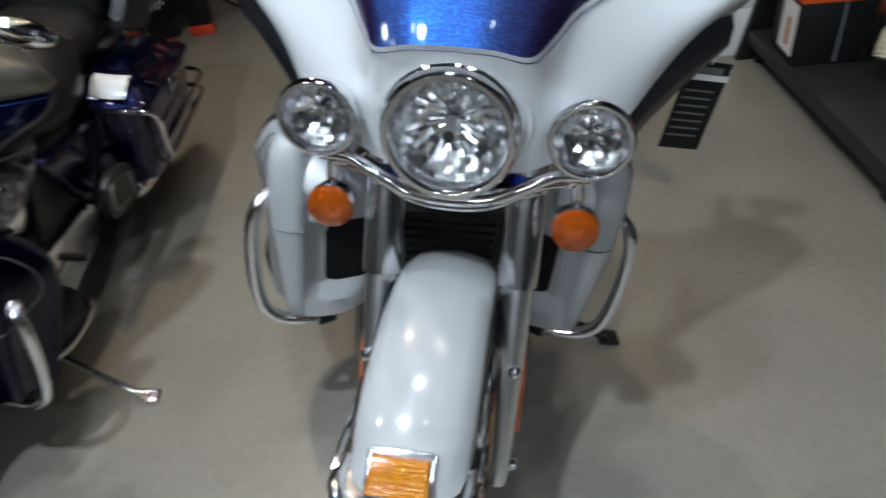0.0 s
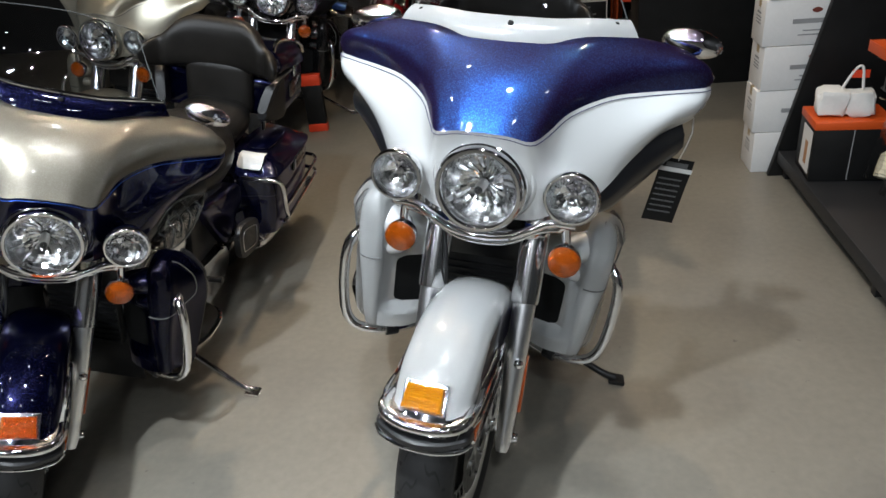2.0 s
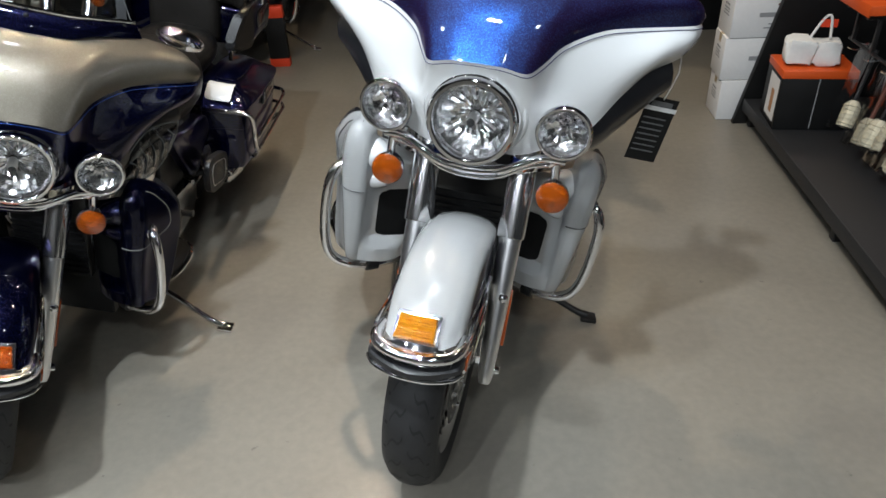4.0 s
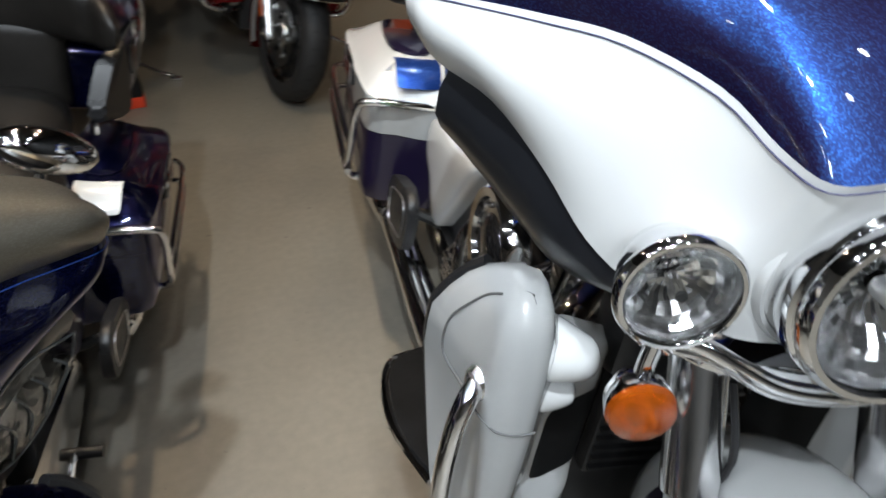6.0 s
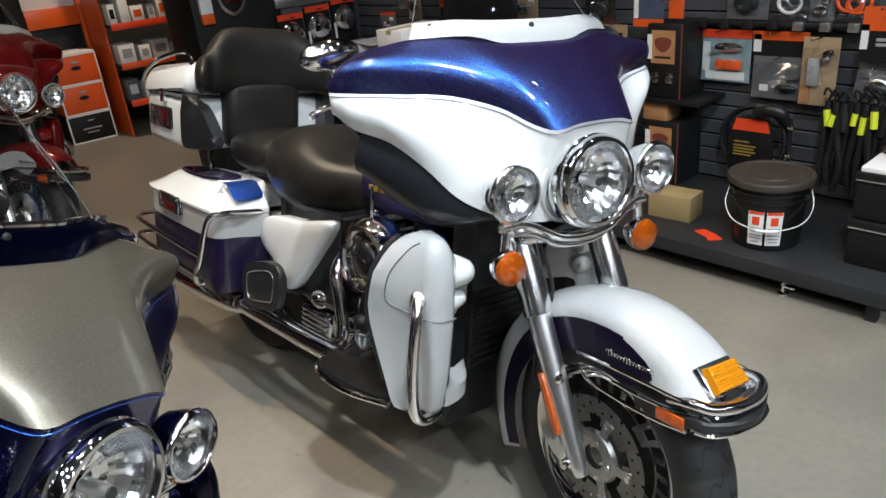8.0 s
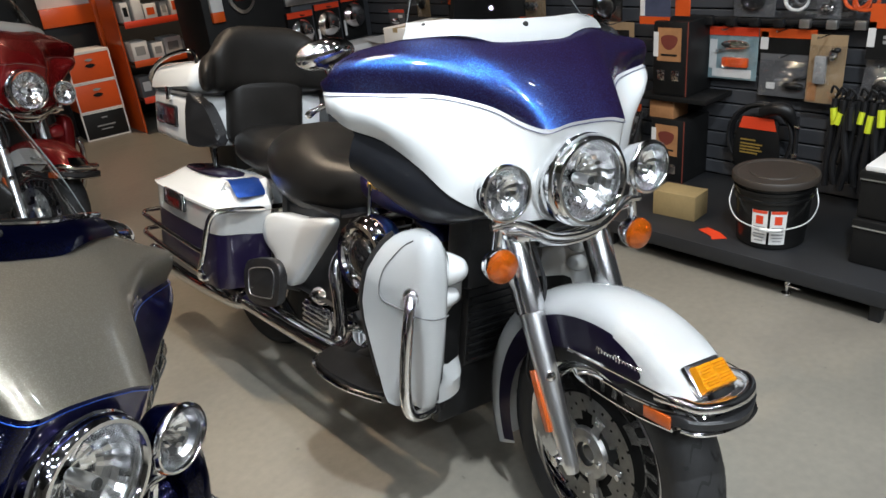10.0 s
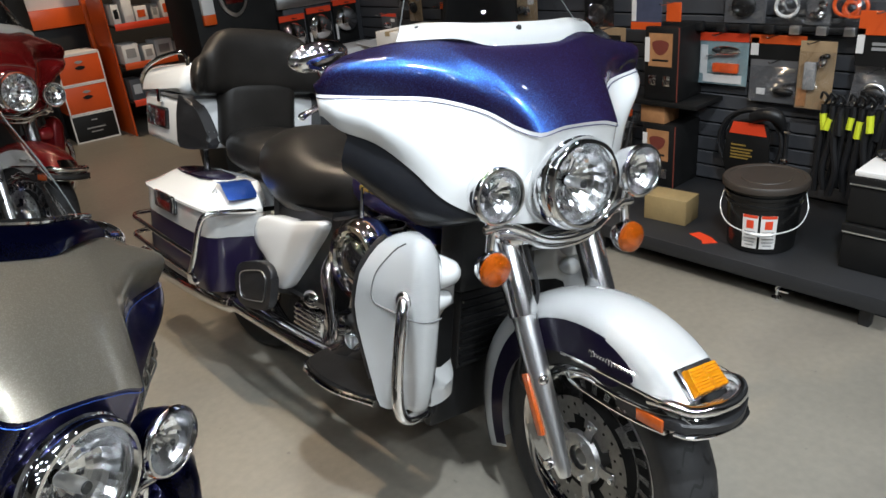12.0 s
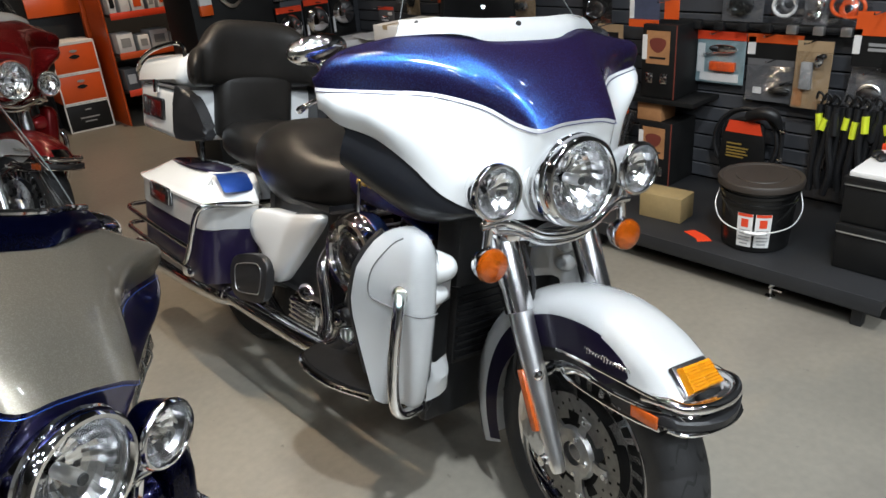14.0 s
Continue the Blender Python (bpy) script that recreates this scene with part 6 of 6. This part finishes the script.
pack("clear bag of chrome bolts", 1.46, 1.11, 0.11, 0.15, GREYCARD, None, [("ball", CHROME, 0.0, 0.05, 0.035, 0.02), ("ball", CHROME, 0.02, 0.09, 0.02, 0.02)])
pack("clear bag of orange coiled hose", 1.36, 1.13, 0.18, 0.16, None, None, [("ring", ORANGE, -0.02, 0.08, 0.05, 0.045), ("ring", ORANGE, 0.02, 0.07, 0.045, 0.04), ("ring", ORANGE, 0.0, 0.06, 0.03, 0.03)])
pack("black card with orange header and pale print", 1.20, 1.04, 0.20, 0.22, BLACKCARD, ORANGE, [("bar", ORANGE, 0.0, 0.17, 0.099, 0.045), ("bar", PRINTBAR, 0.02, 0.09, 0.06, 0.006), ("bar", PRINTBAR, 0.02, 0.07, 0.06, 0.006), ("bar", WHITECARD, -0.085, 0.10, 0.014, 0.05)], False, 0.10)
pack("clear bag with grey clamp on white card", 1.22, 0.80, 0.17, 0.17, GREYCARD, None, [("ball", BLACKMETAL, 0.01, 0.07, 0.05, 0.03), ("ring", DULLCHROME, 0.01, 0.08, 0.04, 0.03), ("bar", GREYCARD, 0.0, 0.13, 0.07, 0.02)], True, 0.06, "blister pack", None, 6)

pack("clear bag with dark rubber fitting", 2.62, 1.14, 0.19, 0.24, BLACKCARD, None, [("ball", BLACKMETAL, 0.0, 0.10, 0.06, 0.05), ("bar", PRINTBAR, 0.03, 0.19, 0.05, 0.01)], True, 0.06)
pack("tan card with small emblem print", 2.50, 0.93, 0.16, 0.13, WOODTAN, None, [("bar", BLACKCARD, 0.0, 0.07, 0.05, 0.02), ("bar", REDBROWN, 0.0, 0.03, 0.06, 0.006)], False, 0.08)
pack("orange header card with chrome fitting", 2.70, 0.96, 0.16, 0.17, BLACKCARD, ORANGE, [("ball", CHROME, 0.0, 0.06, 0.04, 0.025), ("bar", WHITECARD, -0.06, 0.07, 0.012, 0.04)], True, 0.05)
pack("clear bag with chrome bracket", 2.44, 0.76, 0.15, 0.17, GREYCARD, None, [("rod", CHROME, 0.0, 0.08, 0.05, 0.03), ("ball", CHROME, 0.03, 0.05, 0.02, 0.02)], True, 0.06)
pack("white card with dark part", 2.60, 0.74, 0.14, 0.18, WHITECARD, ORANGE, [("ball", BLACKMETAL, 0.0, 0.07, 0.04, 0.03), ("bar", PRINTBAR, 0.0, 0.12, 0.05, 0.008)], True, 0.04)
pack("large clear bag with folded black cloth", 1.10, 0.99, 0.20, 0.22, None, None, [("box", BLACKCARD, 0.0, 0.10, 0.08, 0.07), ("bar", WHITECARD, 0.04, 0.15, 0.03, 0.012)], True, 0.08)

# black display box columns with tan printed labels
for z0, hh in ((0.146, 0.33), (0.60, 0.36)):
    col = thing("boxed_part", Matrix.Translation((2.16, 2.05, z0)), "black product box with tan printed label", "box", "black boxed parts")
    part("body", box(-0.11, 0.118, -0.095, 0.10, 0, hh, 0.006), BLACKCARD, col)
    lab = part("label_panel", box(-0.1125, -0.11, -0.055, 0.075, hh - 0.19, hh - 0.03), TAN, col, "tan printed label")
    part("emblem", slab(rounded([(-0.035, hh - 0.075), (0.01, hh - 0.062), (0.055, hh - 0.075), (0.045, hh - 0.115), (0.01, hh - 0.135), (-0.025, hh - 0.115)], 3), "x", -0.1137, -0.1125, 0.0), REDBROWN, lab, "dark printed emblem")
    part("price_strip", box(-0.1145, -0.1125, 0.070, 0.096, hh - 0.17, hh - 0.05), WHITECARD, col, "white price strip")
    part("emblem_bar", box(-0.1135, -0.1125, -0.035, 0.055, hh - 0.165, hh - 0.155), BLACKCARD, lab)
    for dy in (-0.03, 0.05):
        part("chrome_piece", box(-0.116, -0.11, dy - 0.02, dy + 0.02, hh - 0.285, hh - 0.235, 0.002), CHROME, col, "small chrome piece")
    part("carton_edge", box(-0.1115, -0.11, -0.092, -0.086, 0.0, hh), REDBROWN, col, "dark red side edge")
br = thing("display_bracket", ID, "black wall bracket shelf under the boxed part", "shelf")
part("board", box(2.03, 2.283, 1.84, 2.21, 0.575, 0.598, 0.002), BLACKCARD, br)
part("small_carton", box(2.06, 2.2, 2.03, 2.17, 0.477, 0.574, 0.003), TAN, br, "brown carton edge")
hang = pack("slate card with orange footer hanging on a hook", 2.25, 1.10, 0.17, 0.16, NAVYCARD, None, [("bar", ORANGE, 0.0, 0.018, 0.085, 0.018), ("bar", WHITECARD, -0.07, 0.09, 0.012, 0.05)], False, 0.16)
pack("small orange card hanging on a hook", 2.06, 1.07, 0.08, 0.09, ORANGE, None, [], False, 0.15)
# parts further along the slatwall
rnd = random.Random(5)
for k in range(26):
    y = 2.42 + rnd.random() * 2.2
    z = 0.45 + rnd.random() * 0.8
    w, h = 0.10 + rnd.random() * 0.1, 0.12 + rnd.random() * 0.14
    back = rnd.choice([WHITECARD, BLACKCARD, WOODTAN, GREYCARD, BLACKCARD])
    pack("carded part in a clear bag on the slatwall", y, z, w, h, back, rnd.choice([ORANGE, ORANGE, REDORANGE, None]), [("ball", rnd.choice([CHROME, BLACKMETAL, CHROME]), 0, h * 0.4, w * 0.3, h * 0.16), ("bar", rnd.choice([WHITECARD, PRINTBAR]), w * 0.25, h * 0.65, w * 0.12, h * 0.08)], rnd.random() < 0.6, rnd.random() * 0.08)

# coiled hose with a card
hose = thing("hose_kit", facing(2.215, 1.635, 0.17), "black coiled hose on a red and black card", "hose")
for k, (rr, dy) in enumerate(((0.155, 0.0), (0.149, -0.018), (0.158, -0.034))):
    part("coil", tube([(rr * math.cos(a), dy, 0.235 + rr * 1.05 * math.sin(a)) for a in [2 * math.pi * q / 16 for q in range(17)]], 0.0095, 8, 3), PLASTIC, hose, "black hose coil")
cardp = part("card", slab(rounded([(-0.10, 0.08), (0.10, 0.08), (0.10, 0.30), (0.07, 0.345), (-0.07, 0.345), (-0.10, 0.30)], 3), "y", -0.058, -0.05, 0.001), BLACKCARD, hose, "black printed card")
part("card_header", slab([(-0.093, 0.285), (0.093, 0.285), (0.075, 0.343), (-0.075, 0.343)], "y", -0.0605, -0.058, 0.0), REDORANGE, hose, "red card header")
for k, (zz, w, mtl) in enumerate(((0.225, 0.075, GOLD), (0.205, 0.11, GOLD), (0.19, 0.10, GOLD), (0.175, 0.11, GOLD), (0.16, 0.09, GOLD))):
    part("print_bar", box(-0.08, -0.08 + w, -0.0595, -0.058, zz, zz + 0.007), mtl, cardp)
part("nozzle", tube([(0.02, -0.06, 0.37), (0.09, -0.075, 0.40), (0.14, -0.07, 0.39), (0.17, -0.05, 0.33)], [0.028, 0.032, 0.03, 0.014], 12, 4), BLACKMETAL, hose, "black nozzle")
part("strap", tube([(0.17, -0.03, 0.36), (0.175, -0.03, 0.24), (0.18, -0.03, 0.06)], 0.010, 8, 3), PLASTIC, hose, "black hanging strap")
for zz in (0.31, 0.17):
    part("buckle", box(0.165, 0.195, -0.05, -0.035, zz, zz + 0.02, 0.003), CHROME, hose, "chrome buckle")

# bundles of black straps with lime ends
for k in range(10):
    y = 1.30 - 0.040 * k
    st = thing("tie_down_strap", facing(2.16 - 0.015 * (k % 3), y, 0.0), "black tie-down strap with lime hook cover", "strap", "hanging tie-down straps")
    wob = 0.012 * math.sin(k * 2.3)
    part("strap", tube([(0, 0, 0.64), (wob, -0.01, 0.50), (-wob, -0.012, 0.36), (wob * 0.5, -0.006, 0.24 + 0.02 * (k % 2))], 0.015, 8, 4), PLASTIC, st)
    part("strap_loop", tube([(0.018, 0.02, 0.64), (0.02 + wob, 0.015, 0.45), (0.012, 0.012, 0.28)], 0.012, 8, 4), BLACKMETAL, st)
    part("hook_cover", tube([(0.0, -0.008, 0.60 + 0.02 * math.sin(k * 4.1)), (0.014 * math.cos(k * 2.7), -0.016, 0.53 + 0.02 * math.sin(k * 2.9))], 0.0155, 8, 1), YELLOW if k % 4 != 2 else PLASTIC, st, "lime plastic cover")
    part("hook", tube([(0, 0, 0.64), (0.012, -0.01, 0.675), (-0.01, -0.012, 0.695), (-0.018, -0.01, 0.665)], 0.006, 6, 3), BLACKMETAL, st, "black hook")
    part("peg", tube([(0, 0.12, 0.66), (0, -0.01, 0.66)], 0.004, 6, 1), CHROME, st, "chrome peg")

# ---------------------------------------------------------------- gondola and the back of the shop
gon = thing("gondola", ID, "black and grey shop gondola with chrome covers", "shop shelving", kind="structure")
part("carcass", box(0.95, 2.28, 4.86, 5.3, 0.0, 1.9, 0.004), BLACKCARD, gon)
part("post", box(0.995, 1.08, 4.82, 4.855, 1.10, 1.9, 0.003), WHITECARD, gon, "white post")
part("post", box(0.995, 1.08, 4.82, 4.855, 1.035, 1.10, 0.003), ORANGEPAINT, gon, "orange post foot")
part("hook_rail", box(1.55, 2.28, 4.82, 4.845, 1.06, 1.13, 0.003), DULLCHROME, gon, "grey hook rail")
part("grey_panel", box(1.60, 2.28, 4.845, 4.862, 0.60, 1.25, 0.002), SLAT, gon, "grey slat panel")
for k in range(3):
    x = 1.645 + 0.235 * k
    cv = thing("chrome_cover", Matrix.Translation((x, 4.80, 0.865 + 0.026 * k)), "round chrome engine cover on a card", "engine cover", "chrome covers on display")
    part("card", box(-0.105, 0.105, 0.02, 0.045, -0.16, 0.15), BLACKCARD, cv, "black backing card")
    part("card_header", box(-0.105, 0.105, 0.012, 0.02, 0.11, 0.15), REDORANGE, cv, "red header")
    part("cover", lathe([(0.001, -0.028), (0.06, -0.024), (0.08, -0.012), (0.09, 0.0), (0.096, 0.008), (0.09, 0.02)], 32), CHROME, cv)
    part("price_strip", box(-0.10, -0.085, 0.012, 0.02, -0.13, -0.02), WHITECARD, cv, "white strip")
    part("hook", tube([(0, 0.05, 0.125), (0, -0.05, 0.127)], 0.004, 6, 1), BLACKMETAL, cv, "black hook")
poster = thing("orange_poster", Matrix.Translation((1.92, 4.835, 1.20)), "orange poster standing on the gondola", "poster")
part("sheet", box(-0.01, 0.34, 0.0, 0.01, -0.05, 0.5), ORANGE, poster)
bars(poster, REDORANGE, [(0.16, 0.05, 0.2, 0.02), (0.16, 0.1, 0.16, 0.02), (0.16, 0.15, 0.22, 0.02)], ID)
emb = thing("shield_sign", Matrix.Translation((1.235, 4.85, 1.16)), "silver and red shield shaped wall sign", "sign")
part("plate", slab(rounded([(-0.10, 0.10), (0.0, 0.13), (0.10, 0.10), (0.09, -0.03), (0.0, -0.10), (-0.09, -0.03)], 4), "y", -0.02, 0.0, 0.004), DULLCHROME, emb)
part("inlay", slab(rounded([(-0.08, 0.075), (0.0, 0.10), (0.08, 0.075), (0.07, -0.02), (0.0, -0.075), (-0.07, -0.02)], 4), "y", -0.026, -0.019, 0.002), BLACKCARD, emb, "black inlay")
part("stripe", slab([(-0.07, 0.02), (0.07, 0.02), (0.06, -0.01), (-0.06, -0.01)], "y", -0.03, -0.025, 0.001), REDLENS, emb, "red stripe")
ob2 = thing("open_box", Matrix.Translation((1.90, 4.60, 0.0)), "open white box on a black stand before the gondola", "box")
part("stand", box(-0.14, 0.34, -0.1, 0.2, 0.0, 0.615, 0.004), BLACKCARD, ob2, "black stand")
part("body", box(-0.10, 0.32, -0.10, 0.16, 0.616, 0.755, 0.003), WHITECARD, ob2)
bars(ob2, PRINTBAR, [(0.02, 0.71, 0.12, 0.014), (0.0, 0.69, 0.09, 0.008), (0.01, 0.675, 0.10, 0.008)], Matrix.Translation((0, -0.1005, 0)))
part("flap", slab([(0.06, -0.10), (0.34, -0.10), (0.34, -0.26), (0.10, -0.24)], "z", 0.0, 0.004, 0.0), WHITECARD, ob2, "open card flap", Matrix.Translation((0, 0.02, 0.80)) @ Matrix.Rotation(radians(12), 4, "X"))

for k, (mtl, h) in enumerate(((BLACKCARD, 0.25), (ORANGE, 0.255), (ORANGE, 0.255))):
    z0 = 0.001 + sum((0.252, 0.257, 0.257)[:k])
    ob_ = carton("orange_carton" if k else "black_carton", "orange archive carton with white edges" if k else "black archive carton with white edges", 0.565, 0.935, 7.0, 7.32, z0, h, mtl, -3 + 1.2 * k, False, edge=WHITECARD, group="stacked archive cartons")
    if k:
        part("emblem", slab(rounded([(-0.045, 0.14), (0.0, 0.158), (0.045, 0.14), (0.0, 0.122)], 4), "y", -0.1645, -0.161, 0.0), BLACKCARD, ob_, "dark oval emblem")
        part("emblem_rim", slab(rounded([(-0.035, 0.19), (0.0, 0.20), (0.035, 0.19), (0.0, 0.175)], 3), "y", -0.1645, -0.161, 0.0), PRINTBAR, ob_)
        if k == 2:
            part("white_top", box(-0.187, 0.187, -0.162, 0.162, h + 0.0005, h + 0.012, 0.003), WHITECARD, ob_, "white lid")
    else:
        bars(ob_, PRINTBAR, [(0, 0.19, 0.05, 0.012), (0, 0.12, 0.16, 0.012), (0, 0.085, 0.10, 0.01)], Matrix.Translation((0, -0.161, 0)))
frame_ = thing("shop_frame", ID, "orange and black steel shop frame at the back", "shop fixture", kind="structure")
part("post", box(0.995, 1.115, 7.30, 7.42, 0.0, 3.0, 0.004), ORANGEPAINT, frame_, "orange post")
part("post", box(1.125, 1.17, 7.30, 7.42, 0.0, 3.0, 0.004), BLACKCARD, frame_, "black post")
part("post", box(0.40, 0.55, 7.32, 7.42, 0.0, 3.0, 0.004), BLACKCARD, frame_, "black post")
part("beam", box(0.55, 0.995, 7.31, 7.41, 0.98, 1.14, 0.004), ORANGEPAINT, frame_, "orange beam")
part("white_board", box(0.55, 0.995, 7.36, 7.40, 1.14, 1.8, 0.004), WHITECARD, frame_, "white board")
part("back_board", box(0.55, 0.995, 7.36, 7.40, 0.0, 0.98, 0.004), BLACKCARD, frame_, "black back board")
for x, z0, z1 in ((1.49, 0.0, 2.4), (1.80, 0.0, 2.4), (2.10, 0.0, 2.4)):
    part("post", box(x, x + 0.07, 6.55, 6.62, z0, 0.92, 0.003), ORANGEPAINT, frame_, "orange post foot")
    part("post", box(x, x + 0.07, 6.55, 6.62, 0.92, z1, 0.003), WHITECARD, frame_, "white post")
rnd = random.Random(11)
for lvl, z in enumerate((0.30, 0.62, 0.95, 1.30)):
    bd = thing("goods_shelf", Matrix.Translation((0, 0, z)), "black shelf board stocked with boxed goods", "shelf", "back shelves")
    part("board", box(1.02, 2.0, 6.66, 7.2, 0, 0.02, 0.002), BLACKCARD, bd)
    part("edge", box(1.02, 2.0, 6.652, 6.66, -0.02, 0.035, 0.001), ORANGE if lvl % 2 else REDORANGE, bd, "orange shelf edge")
    x = 1.04
    while x < 1.90:
        w, h = 0.06 + rnd.random() * 0.12, 0.10 + rnd.random() * 0.15
        g = thing("boxed_goods", Matrix.Translation((x, 6.68 + rnd.random() * 0.05, z + 0.021)), "small boxed part on the shelf", "box", "boxed goods")
        mtl = rnd.choice([WHITECARD, BLACKCARD, WOODTAN, GREYCARD, WHITECARD, WHITECARD])
        part("body", box(0, w, 0, 0.2, 0, h, 0.003), mtl, g)
        part("label_panel", box(w * 0.2, w * 0.8, -0.002, 0, h * 0.3, h * 0.75), rnd.choice([PRINTBAR, BLACKCARD, ORANGE, WHITECARD]), g, "printed label")
        x += w + 0.01 + rnd.random() * 0.04
part_side = thing("shelf_side", ID, "orange and black shelving side panels", "shelf side", kind="structure")
part("panel", box(1.003, 1.018, 6.80, 7.2, 0, 2.2), ORANGEPAINT, part_side, "orange side panel")
part("panel", box(2.002, 2.017, 6.66, 7.2, 0, 2.2), BLACKCARD, part_side)

nc = carton("narrow_carton", "tall narrow black carton with orange ends on the floor", -1.385, -1.255, 4.24, 4.30, 0.001, 0.40, BLACKCARD, 4, False)
part("orange_end", box(-0.066, 0.066, -0.0315, 0.0315, 0.33, 0.402, 0.001), REDORANGE, nc, "orange upper end")
part("orange_foot", box(-0.066, 0.066, -0.0315, 0.0315, 0.0, 0.055, 0.001), REDORANGE, nc, "orange lower end")

yt = thing("price_tag", Matrix.Translation((-1.87, 3.25, 1.10)) @ Matrix.Rotation(radians(6), 4, "Y"), "yellow price tag hung on the champagne motorcycle", "price tag")
part("card", box(-0.045, 0.045, -0.001, 0.001, -0.04, 0.09), mat("yellow_card", (0.75, 0.55, 0.02), 0.5, 0, 0.08), yt)
part("string", tube([(0, 0, 0.085), (0.004, 0.01, 0.13), (0, 0.02, 0.17)], 0.0015, 5, 2), WHITECARD, yt, "white string")

# hang tag on the white motorcycle's bar end
S1 = Matrix.Translation((-0.063, 0.925, 0)) @ Matrix.Rotation(radians(-0.21), 4, "Z") @ Matrix.Rotation(radians(11.42), 4, "Y") @ Matrix.Translation(HEAD_FOOT) @ Matrix.Rotation(radians(-11.74), 4, HEAD_AXIS) @ Matrix.Translation(-HEAD_FOOT)
pos = S1 @ Vector((0.449, 0.507, 0.80))
ht = thing("hang_tag", Matrix.Translation(pos + Vector((-0.03, 0, -0.02))) @ Matrix.Rotation(radians(8), 4, "Z") @ Matrix.Rotation(radians(16), 4, "Y"), "dark printed hang tag on the motorcycle handlebar", "hang tag")
part("card", box(-0.045, 0.045, -0.001, 0.001, -0.02, 0.165), BLACKCARD, ht)
part("white_edge", box(-0.047, 0.047, -0.0025, 0.002, 0.128, 0.14), WHITECARD, ht, "white card edge")
bars(ht, SEAM, [(-0.005, 0.01 + 0.016 * k, 0.065, 0.004) for k in range(7)] + [(0.0, 0.145, 0.06, 0.02)], Matrix.Translation((0, -0.001, 0)))
part("string", tube([(0.0, 0, 0.16), (0.01, 0, 0.24), (-0.01, 0, 0.30)], 0.002, 5, 2), WHITECARD, ht, "white string")


# ---------------------------------------------------------------- lamps of the showroom
def ceiling_lamp(x, y, watts, col, spread, size=0.13):
    """A can spotlight fixed to the ceiling, with its light."""
    z = 3.9
    can = tagged(part("ceiling_lamp", lathe([(size * 0.55, 0.0), (size * 0.6, 0.02), (size * 0.6, 0.2), (0.01, 0.23)], 20), BLACKMETAL), "black cylindrical ceiling spotlight", "ceiling lamp", "ceiling spotlights")
    m = look((x, y, z), (x, y + 0.8, 0.4) if y > 5 else (0.45 * x - 0.1, 0.45 * y + 0.7, 0.4))
    can.matrix_world = m @ Matrix.Rotation(radians(90), 4, "X")
    d = bpy.data.lights.new("spot", "AREA")
    d.shape, d.size, d.energy, d.color, d.spread = "DISK", size, watts, col, radians(spread)
    ob = new("lamp_light", d)
    ob.matrix_world = m @ Matrix.Translation((0, 0, -0.02))
    part("stem", tube([(x, y, z + 0.1), (x, y, 4.2)], 0.02, 8, 1), BLACKMETAL, can).matrix_parent_inverse = can.matrix_world.inverted()
    return can


for row in LAMPS:
    ceiling_lamp(*row)
